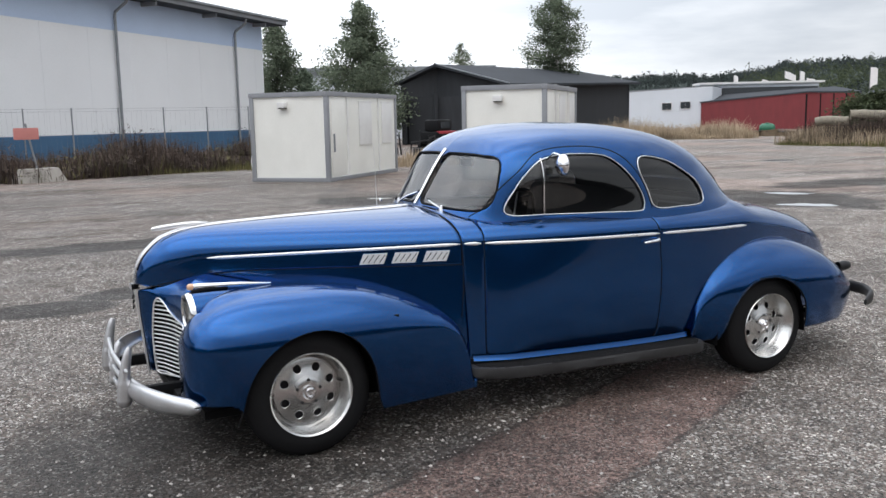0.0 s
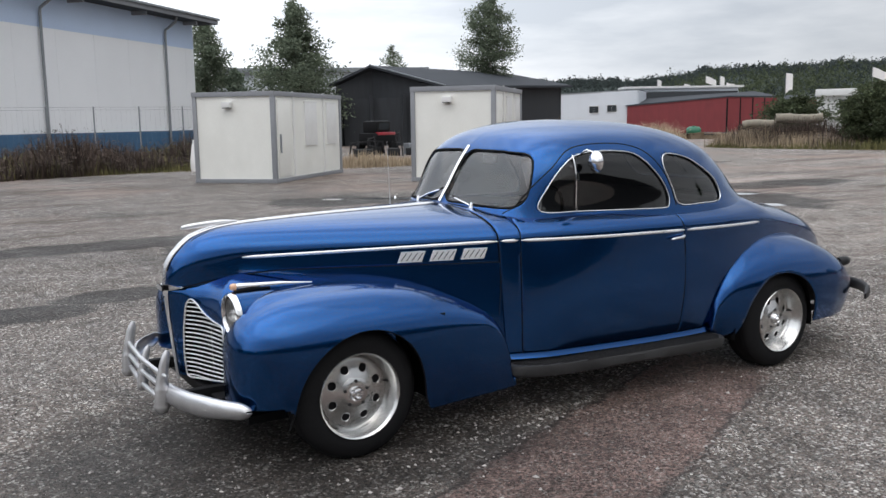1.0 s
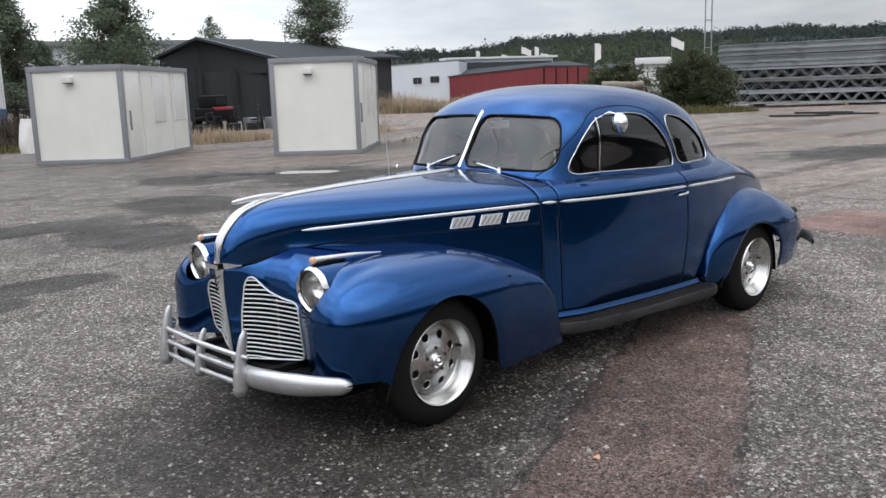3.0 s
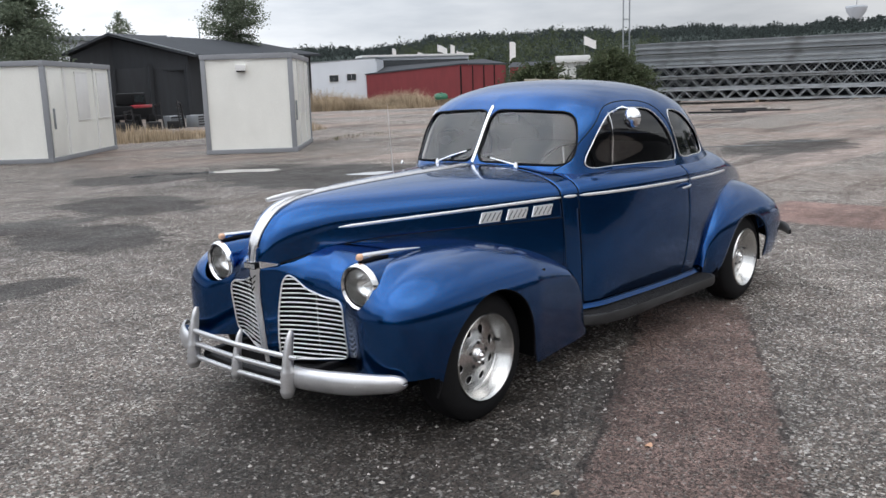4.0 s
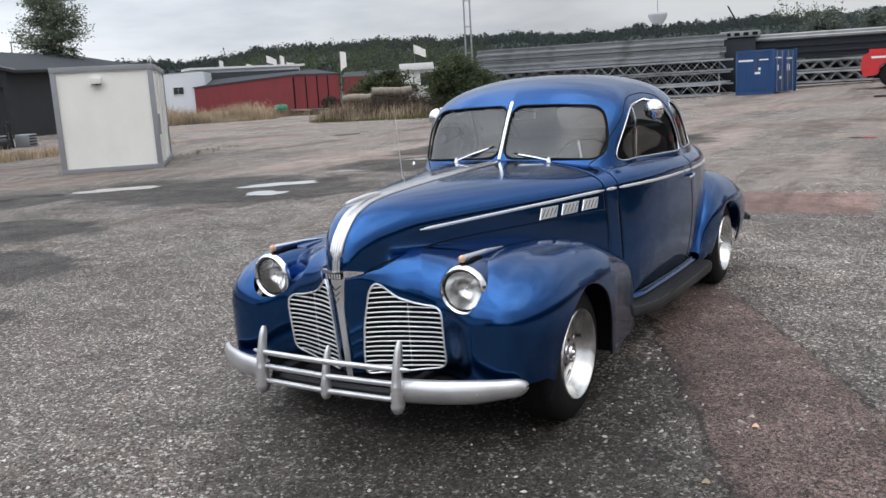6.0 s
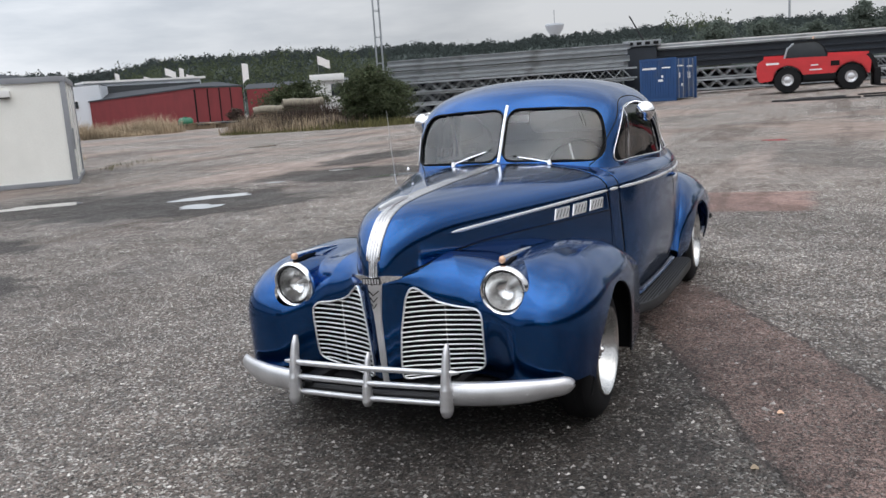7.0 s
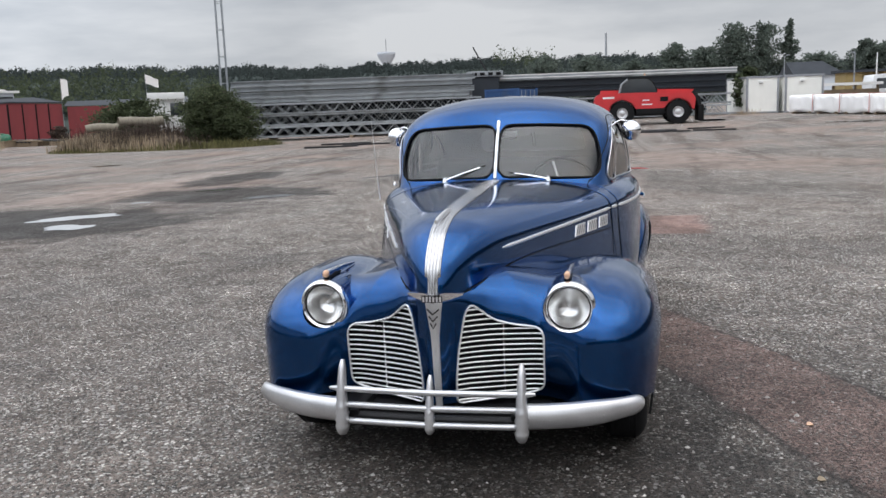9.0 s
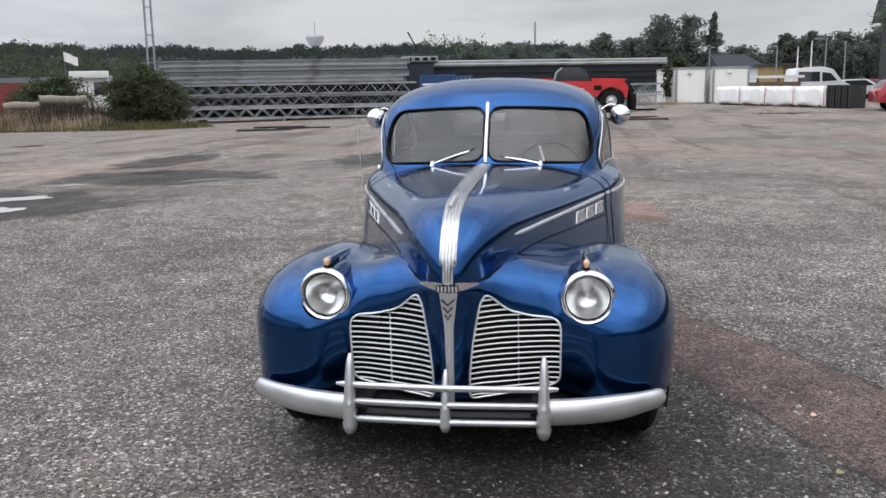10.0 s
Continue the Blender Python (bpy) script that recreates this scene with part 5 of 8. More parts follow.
# head lamps and parking lamps
for sy, wg in ((-1, wings[0]), (1, wings[1])):
    m = Matrix.Translation((-0.487, sy * 0.522, 0.705)) @ Euler((0, radians(-2), sy * radians(-3))).to_matrix().to_4x4()
    lamp = part("head_lamp", moved(turned([(0.26, 0.086), (0.19, 0.102), (0.10, 0.1075), (0.03, 0.109), (0.008, 0.1105)], 48, "x"), m), PAINT, wg, "round head lamp with chrome ring", smooth_angle=60)
    ring = [(0.020, 0.1095), (-0.002, 0.1095), (-0.014, 0.104), (-0.018, 0.098), (-0.014, 0.092), (-0.004, 0.088)]
    part("chrome_ring", moved(turned(ring, 64, "x"), m), CHROME, lamp, smooth_angle=60)
    part("lamp_gasket", moved(turned([(-0.004, 0.0895), (-0.006, 0.086), (-0.003, 0.083)], 48, "x"), m), RUBBER, lamp)
    part("reflector", moved(turned([(0.0, 0.087), (0.022, 0.076), (0.042, 0.060), (0.060, 0.036), (0.068, 0.015), (0.070, 0.0)], 48, "x"), m), REFLECTOR, lamp, smooth_angle=60)
    part("bulb", moved(turned([(0.065, 0.009), (0.040, 0.010), (0.030, 0.007), (0.026, 0.0)], 16, "x"), m), TRIMBRIGHT, lamp, smooth_angle=60)
    ln = part("lamp_lens", moved(facing_out(turned([(-0.002, 0.087), (-0.012, 0.07), (-0.019, 0.04), (-0.021, 0.0005)], 48, "x"), (0.2, 0, 0)), m), LENS, lamp, smooth_angle=60)
    ln.visible_shadow = False
    fl = [bar((-0.004 - 0.016 * math.cos(yy / 0.09 * 1.5), yy, -math.sqrt(0.082 ** 2 - yy * yy)), (-0.004 - 0.016 * math.cos(yy / 0.09 * 1.5), yy, -0.01), 0.0012, 4) for yy in np.linspace(-0.06, 0.06, 9)]
    part("lens_flute", moved(join(*fl), m), LENS, lamp)
    # spear-shaped parking lamp on top of the wing
    xs_ = np.linspace(-0.466, -0.085, 18)
    q = np.stack([xs_, np.full(18, 0.515), np.interp(xs_, [-0.466, -0.40, -0.25, -0.085], [0.836, 0.833, 0.829, 0.818])], 1)
    rr = np.interp(xs_, [-0.466, -0.45, -0.40, -0.25, -0.085], [0.0165, 0.018, 0.017, 0.0125, 0.004])
    q[:, 1] *= sy
    spear = part("parking_lamp", tube(q, rr, 12, up=(0, 0, 1), flat=0.72), CHROME, wg, "chrome spear lamp with amber lens", smooth_angle=60)
    qa = np.stack([[-0.492, -0.488, -0.478, -0.464], np.full(4, 0.515 * sy), [0.838, 0.838, 0.838, 0.836]], 1)
    part("amber_lens", tube(qa, np.array([0.007, 0.0135, 0.017, 0.0175]), 14, up=(0, 0, 1), flat=0.75), AMBER, spear, smooth_angle=60)
    part("lamp_foot", tube([(-0.472, 0.515 * sy, 0.817), (-0.40, 0.515 * sy, 0.822), (-0.30, 0.515 * sy, 0.822)], [0.014, 0.018, 0.010], 10, up=(0, 0, 1), flat=0.9), BLACK, spear, smooth_angle=60)

# chrome streak, badge and ornament on the bonnet
path = np.array([(0.905, float(TOP_Z(0.905)))] + [(x, float(TOP_Z(x))) for x in np.linspace(0.85, -0.50, 40)] + [(x, float(TOP_Z(x))) for x in -0.672 + 0.17 * (1 - np.sin(np.linspace(0.05, math.pi / 2, 26)))])
path = resample(path, 90, False)
tan = np.gradient(path, axis=0)
tan /= np.linalg.norm(tan, axis=1, keepdims=True)
nrm = np.stack([tan[:, 1], -tan[:, 0]], 1)
nrm[nrm[:, 1] < -0.2] *= -1
half_w = np.interp(np.linspace(0, 1, 90), [0, 0.03, 0.6, 0.9, 1.0], [0.030, 0.042, 0.038, 0.034, 0.031])
rows = np.linspace(-1, 1, 41)
sv, sf = [], []
for i in range(90):
    for w in rows:
        lift = 0.0035 + 0.0032 * abs(math.sin(w * math.pi * 2.5)) - 0.004 * (abs(w) > 0.98)
        y = w * half_w[i]
        drop = 0.35 * y * y / max(float(BELT_Y(path[i, 0])), 0.06)
        sv.append((path[i, 0] + nrm[i, 0] * lift + (drop * 3 if nrm[i, 1] < 0.3 else 0), y, path[i, 1] + nrm[i, 1] * lift - drop * max(nrm[i, 1], 0)))
for i in range(89):
    for j in range(40):
        sf.append((i * 41 + j, i * 41 + j + 1, (i + 1) * 41 + j + 1, (i + 1) * 41 + j))
part("chrome_streak", (sv, sf), STREAK, bonnet, "ribbed chrome strip along the bonnet", smooth_angle=60, weld=0.00001)
zz = np.linspace(0.765, 0.30, 24)
lv, lf = [], []
for i, z in enumerate(zz):
    hw = np.interp(z, [0.30, 0.62, 0.765], [0.014, 0.018, 0.036])
    for j, w in enumerate(np.linspace(-1, 1, 17)):
        lift = 0.006 + 0.003 * abs(math.sin(w * math.pi * 1.5)) - 0.006 * (abs(w) > 0.95)
        lv.append((float(nose_pt(np.array(abs(w) * hw), np.array(z))[0]) - lift, w * hw, z))
for i in range(23):
    for j in range(16):
        lf.append((i * 17 + j, i * 17 + j + 1, (i + 1) * 17 + j + 1, (i + 1) * 17 + j))
part("nose_strip", (lv, lf), DULL_CHROME, car, "tapering chrome strip down the nose", smooth_angle=60)
wing_badge = np.array([(0.0, 0.016), (0.045, 0.020), (0.115, 0.012), (0.112, 0.004), (0.05, -0.012), (0.0, -0.017)])
bv = []
for y, z in wing_badge:
    bv.append((-0.684 + 0.55 * y, y, 0.778 + z))
bv2 = [(x + 0.02, y, z) for x, y, z in bv]
k = len(bv)
badge_half = (bv + bv2, [tuple(range(k)), tuple(reversed(range(k, 2 * k)))] + [(i, k + i, k + (i + 1) % k, (i + 1) % k) for i in range(k)])
badge = part("winged_badge", both(badge_half), CHROME, car, "winged chrome badge on the nose", smooth_angle=20, weld=0.0005)
part("badge_field", join(*[box(-0.6905, -0.038 + 0.0135 * i, 0.768, -0.687, -0.030 + 0.0135 * i, 0.789) for i in range(6)]), DULL_CHROME, badge)
part("badge_enamel", box(-0.688, -0.042, 0.765, -0.680, 0.042, 0.792, 0.002), BLACK, badge)
for i in range(3):
    zc_ = 0.735 - 0.028 * i
    hw = 0.024 - 0.006 * i
    p = [(-0.679 + 0.2 * hw, -hw, zc_), (-0.682, 0, zc_ - 0.020), (-0.679 + 0.2 * hw, hw, zc_)]
    part("chevron", tube(p, 0.0032, 4), BLACK, badge)
orn = pchip([0, 0.1, 0.35, 0.7, 1.0], [0.008, 0.012, 0.013, 0.012, 0.004])
ss = np.linspace(0, 1, 18)
op = np.stack([-0.565 + 0.29 * ss, 0 * ss, 1.070 + 0.028 * ss - 0.012 * ss ** 3], 1)
ornament = part("bonnet_ornament", tube(op, orn(ss), 12, flat=0.75, up=(0, 0, 1)), DULL_CHROME, bonnet, "streamlined chrome bonnet ornament", smooth_angle=60)

# side mouldings
def moulding(x0, x1, fn, n, name, parents, r=0.0085):
    x = np.linspace(x0, x1, n)
    p = fn(x)
    rr = r * np.minimum(1, 0.25 + np.minimum(np.arange(n), np.arange(n)[::-1]) / 2)
    side_copies(name, tube(p, rr, 8, up=(0, 0, 1), flat=0.7), TRIMBRIGHT, "chrome side moulding", parents=parents)


def belt_hood(x):
    z = np.interp(x, [-0.35, 0.93], [0.928, 0.948])
    return np.stack([x, np.where(z < BELT_Z(x), flank_y(x, z), body_pt(x, body_v(x, z))[:, 1]) + 0.003, z], 1)


def belt_body(x):
    z = np.interp(x, [0.94, 2.2, 2.93], [0.949, 0.932, 0.915])
    p = body_pt(x, body_v(x, z))
    p[:, 1] += 0.003
    return p


moulding(-0.335, 0.922, belt_hood, 40, "side_moulding", (bonnet, bonnet))
moulding(0.94, 1.030, belt_body, 8, "side_moulding", (car, car))
moulding(1.050, 2.145, belt_body, 40, "side_moulding", doors)
moulding(2.17, 2.93, belt_body, 28, "side_moulding", (car, car))

# three louvred vents each side of the bonnet
for x0 in (0.405, 0.565, 0.725):
    def vent_pt(a, w, off):
        z = 0.862 + 0.054 * w + 0.006 * (x0 - 0.4)
        x = x0 + 0.118 * a + 0.022 * w
        return np.stack([x, flank_y(x, z) + off, z], -1)
    base = vent_pt(np.array([0, 1, 1, 0]), np.array([0, 0, 1, 1]), 0.0045)
    foot = vent_pt(np.array([-0.03, 1.03, 1.03, -0.03]), np.array([-0.06, -0.06, 1.06, 1.06]), -0.004)
    vf = [tuple(p) for p in np.vstack([base, foot])], [(0, 1, 2, 3), (0, 4, 5, 1), (1, 5, 6, 2), (2, 6, 7, 3), (3, 7, 4, 0)]
    plates = side_copies("vent", vf, TRIMBRIGHT, "small chrome vent with slanted louvres", parents=(bonnet, bonnet), smooth_angle=20)
    for i in range(4):
        a0 = 0.06 + 0.235 * i
        for j in range(1):
            s_ = tube([tuple(vent_pt(np.array(a0 + 0.03), np.array(0.14), 0.0045)), tuple(vent_pt(np.array(a0 + 0.15), np.array(0.86), 0.0045))], 0.0022, 6, flat=0.8)
            side_copies("louvre_slot", s_, DARKMETAL, parents=plates)

# door handles, mirrors, wipers, aerial
hx = np.linspace(2.02, 2.135, 10)
hp = body_pt(hx, body_v(hx, np.full(10, 0.893)))
hp[:, 1] += np.r_[0.022, 0.026, 0.028, 0.029, 0.03, 0.03, 0.03, 0.029, 0.022, 0.006]
hp[:, 2] += np.linspace(-0.004, 0.006, 10)
side_copies("door_handle", tube(hp, np.r_[0.003, 0.006, 0.007, 0.0075, 0.008, 0.008, 0.009, 0.011, 0.013, 0.012], 10, up=(0, 0, 1), flat=0.8), CHROME, "chrome door handle", parents=doors)
part("windscreen_washer_nozzle", moved(turned([(0.0, 0.010), (0.012, 0.009), (0.02, 0.004), (0.022, 0.0)], 10, "z"), Matrix.Translation((0.985, 0.60, 1.085))), CHROME, car)
for sy, dr in ((-1, doors[0]), (1, doors[1])):
    arm = tube([(1.42, 0.632, 1.402), (1.42, 0.66, 1.425), (1.425, 0.69, 1.437), (1.435, 0.725, 1.428), (1.44, 0.735, 1.40)], 0.006, 8)
    if sy > 0:
        arm = moved(arm, Matrix.Translation((0.06, -0.028, -0.025)))
    else:
        arm = moved(arm, Matrix.Translation((0.062, 0.012, -0.022)))
    am = part("mirror_arm", arm if sy > 0 else flip_y(arm), CHROME, dr, "curved chrome mirror arm", smooth_angle=60)
    mm = Matrix.Translation((1.502, -0.757, 1.352) if sy < 0 else (1.50, 0.715, 1.35)) @ Euler((0, 0, sy * radians(12))).to_matrix().to_4x4()
    hd = part("mirror_head", moved(turned([(0.018, 0.056), (0.011, 0.061), (-0.002, 0.059), (-0.018, 0.048), (-0.031, 0.027), (-0.036, 0.0)], 32, "x"), mm), CHROME, am, "round chrome mirror", smooth_angle=60)
    pv = (0.985, 0.297 if sy > 0 else -0.303, 1.078)
    base_ = part("wiper", moved(turned([(-0.01, 0.022), (0.012, 0.019), (0.034, 0.012), (0.046, 0.009), (0.050, 0.0)], 16, "z"), Matrix.Translation(pv)), CHROME, car, "chrome windscreen wiper", smooth_angle=40)
    tip_y = 0.085 if sy > 0 else -0.10
    tip_z = 1.178 if sy > 0 else 1.142
    end = (1.005 + (tip_z - 1.128) * 0.69 * 0.9 - 0.012, sy * tip_y if sy > 0 else tip_y, tip_z)
    part("wiper_arm", tube([(pv[0], pv[1], pv[2] + 0.03), ((pv[0] + end[0]) / 2 - 0.012, (pv[1] + end[1]) / 2, (pv[2] + end[2]) / 2 + 0.018), end], 0.0058, 6), CHROME, base_)
    a_ = np.array(end) + (np.array(pv) - np.array(end)) * 0.55 + np.array([0.0, 0, 0.012])
    part("wiper_blade", tube([tuple(a_), tuple(np.array(end) + (np.array(end) - np.array(pv)) * 0.10)], 0.0062, 6), RUBBER, base_)
part("aerial", tube([(1.0, 0.70, 1.0), (1.0, 0.715, 1.20), (1.0, 0.73, 1.46)], [0.003, 0.0014, 0.0009], 6), DULL_CHROME, car, "thin steel aerial")
part("fuel_flap_seam", tube([(0.985 + 0.06 * math.cos(a), 0.17 + 0.06 * math.sin(a), float(body_pt(0.99, body_v_of_y(0.99, 0.2))[2]) + 0.002) for a in np.linspace(0, 2 * math.pi, 24)], 0.002, 5), RUBBER, car)

# front bumper with guards and bars
BX = pchip([0.0, 0.36, 0.50, 0.65, 0.75, 0.80, 0.815], [-0.785, -0.765, -0.735, -0.67, -0.60, -0.555, -0.535])
ys_ = np.r_[np.linspace(0.35, 0.74, 24), 0.74 + 0.075 * np.sin(np.linspace(0, math.pi / 2, 14))[1:]]
bvx, bfx = [], []
NB = 13
for y in ys_:
    zc_, hh = np.interp(y, [0.35, 0.6, 0.815], [0.333, 0.331, 0.332]), 0.047 * (1 - 0.24 * smooth(y, 0.60, 0.79)) * max(0.01, 1 - max(0.0, (y - 0.772) / 0.043) ** 2) ** 0.5
    for j in range(NB):
        w = -1 + 2 * j / (NB - 1)
        bulge = 0.030 * (1 - w * w) ** 0.6
        bvx.append((float(BX(y)) - bulge + 0.02, y, zc_ + w * hh))
k = len(ys_)
for i in range(k - 1):
    for j in range(NB - 1):
        bfx.append((i * NB + j, i * NB + j + 1, (i + 1) * NB + j + 1, (i + 1) * NB + j))
fb = part("front_bumper", tube([(-0.72, -0.36, 0.30), (-0.74, 0, 0.30), (-0.72, 0.36, 0.30)], 0.02, 8), DARKMETAL, car, "silver front bumper with guards and three bars")
for vf in (flip_y((bvx, bfx)), (bvx, bfx)):
    o = part("bumper_blade", vf, SILVER, fb, smooth_angle=60)
    so = o.modifiers.new("thickness", "SOLIDIFY")
    so.thickness, so.offset = 0.006, 1
    for y in (0.46, 0.66):
        sy = 1 if vf[0][0][1] > 0 else -1
        part("bumper_bolt", moved(turned([(0.0, 0.010), (-0.004, 0.008), (-0.006, 0.0)], 14, "x"), Matrix.Translation((float(BX(y)) - 0.010, sy * y, 0.325))), SILVER, fb, smooth_angle=60)
for z, y1 in ((0.433, 0.412), (0.369, 0.36), (0.302, 0.36)):
    yy = np.linspace(-y1, y1, 24)
    rr = np.full(24, 0.0125)
    rr[[0, -1]] = 0.006
    part("bumper_bar", tube([(float(BX(abs(y))) - 0.018, y, z) for y in yy], rr, 8), SILVER, fb, smooth_angle=60)
for y, z0, z1, r0 in ((-0.36, 0.250, 0.545, 0.026), (0.36, 0.250, 0.545, 0.026), (0.0, 0.268, 0.492, 0.020)):
    zz = np.linspace(z0, z1, 26)
    s = (zz - z0) / (z1 - z0)
    rr = r0 * np.minimum(np.interp(s, [0, 0.06, 0.38, 0.44, 0.9, 1.0], [0.6, 1.0, 1.0, 0.86, 0.58, 0.30]), 1)
    rr = rr * (1 + 0.10 * np.sign(np.sin(s * 70)) * ((s > 0.10) & (s < 0.36)))
    part("bumper_guard", tube(np.stack([-0.796 + 0.012 * s - (0.006 if y == 0 else 0.0) + 0.03 * s ** 3, y + 0 * s, zz], 1), rr, 12, up=(0, 1, 0), flat=1.35), SILVER, fb, "upright ribbed bumper guard", smooth_angle=60)
for sy in (-1, 1):
    part("bumper_bracket", box(-0.74, sy * 0.33 - 0.02, 0.27, -0.40, sy * 0.33 + 0.02, 0.33, 0.004), BLACK, fb)
part("valance", join(*[box(-0.56, -0.45, 0.24, -0.36, 0.45, 0.30, 0.01)]), BLACK, car)

# rear bumper and tail lamps
RBX = pchip([0.0, 0.5, 0.72, 0.86], [4.34, 4.30, 4.14, 3.90])
yy = np.linspace(-0.86, 0.86, 40)
rb = part("rear_bumper", tube([(float(RBX(abs(y))), y, 0.335) for y in yy], np.r_[0.02, 0.035, np.full(36, 0.042), 0.035, 0.02], 10, up=(0, 0, 1), flat=0.45), DARKMETAL, car, "dark rear bumper", smooth_angle=60)
for sy in (-1, 1):
    part("bumper_bracket", box(4.0, sy * 0.35 - 0.02, 0.32, 4.28, sy * 0.35 + 0.02, 0.36), BLACK, rb)
    tm = Matrix.Translation((3.86, sy * 0.69, 0.565))
    tl = part("tail_lamp", moved(turned([(-0.04, 0.030), (0.02, 0.034), (0.06, 0.030), (0.065, 0.026)], 24, "x"), tm), DARKMETAL, car, "small dark tail lamp", smooth_angle=60)
    part("red_lens", moved(turned([(0.062, 0.027), (0.072, 0.018), (0.075, 0.0)], 24, "x"), tm), REDLENS, tl, smooth_angle=60)
part("exhaust_pipe", tube([(2.9, -0.42, 0.22), (3.7, -0.42, 0.24), (4.05, -0.44, 0.22)], 0.024, 12), DULL_CHROME, car, "steel exhaust pipe", smooth_angle=60)

# interior
part("dashboard", sheet(lambda y, a: np.stack([1.19 + 0.10 * np.sin(a) + 0.05 * np.abs(y) ** 2, y, 1.0 + 0.09 * np.cos(a)], -1), np.linspace(-0.56, 0.56, 20), np.linspace(-0.6, 2.2, 12)), TRIM, car, "dark dashboard", smooth_angle=60)


def cushion(x0, x1, y0, y1, z0, z1):
    bm = bmesh.new()
    bmesh.ops.create_cube(bm, size=1, matrix=Matrix.Translation(((x0 + x1) / 2, (y0 + y1) / 2, (z0 + z1) / 2)) @ Matrix.Diagonal((x1 - x0, y1 - y0, z1 - z0, 1)))
    bmesh.ops.bevel(bm, geom=list(bm.edges), offset=0.055, segments=4, affect="EDGES", profile=0.5)
    bm.verts.ensure_lookup_table()
    out = [tuple(v.co) for v in bm.verts], [tuple(v.index for v in f.verts) for f in bm.faces]
    bm.free()
    return out


bench = part("front_bench_seat", cushion(1.55, 2.10, -0.62, 0.62, 0.48, 0.68), SEAT, car, "grey cloth bench seat", smooth_angle=60)
part("seat_back", moved(cushion(-0.09, 0.09, -0.62, 0.62, 0.0, 0.62), pose(2.12, 0, 0.55, 0, 12, 0)), SEAT, bench, smooth_angle=60)
part("rear_shelf", box(2.75, -0.55, 0.98, 3.1, 0.55, 1.03, 0.01), SEAT, car)
part("rear_seat_back", moved(cushion(-0.08, 0.08, -0.58, 0.58, 0.0, 0.55), pose(2.78, 0, 0.52, 0, 14, 0)), SEAT, car, smooth_angle=60)
sm = Matrix.Translation((1.42, -0.34, 1.01)) @ Euler((0, radians(-62), 0)).to_matrix().to_4x4()
wheel_ring = [(0.205 * math.cos(a), 0.205 * math.sin(a), 0) for a in np.linspace(0, 2 * math.pi, 48, endpoint=False)]
sw = part("steering_wheel", moved(tube(wheel_ring, 0.011, 8, True), sm), BLACK, car, "thin-rimmed steering wheel", smooth_angle=60)
for a in (0.3, 2.84, 4.71):
    part("spoke", moved(bar((0, 0, -0.02), (0.2 * math.cos(a), 0.2 * math.sin(a), 0), 0.006, 6), sm), DULL_CHROME, sw)
part("steering_column", bar((1.42, -0.34, 1.0), (1.05, -0.34, 0.80), 0.022, 8), BLACK, sw)
part("rear_view_mirror", box(1.295, -0.088, 1.330, 1.312, 0.048, 1.374, 0.006), TRIMBRIGHT, car, "small interior mirror")

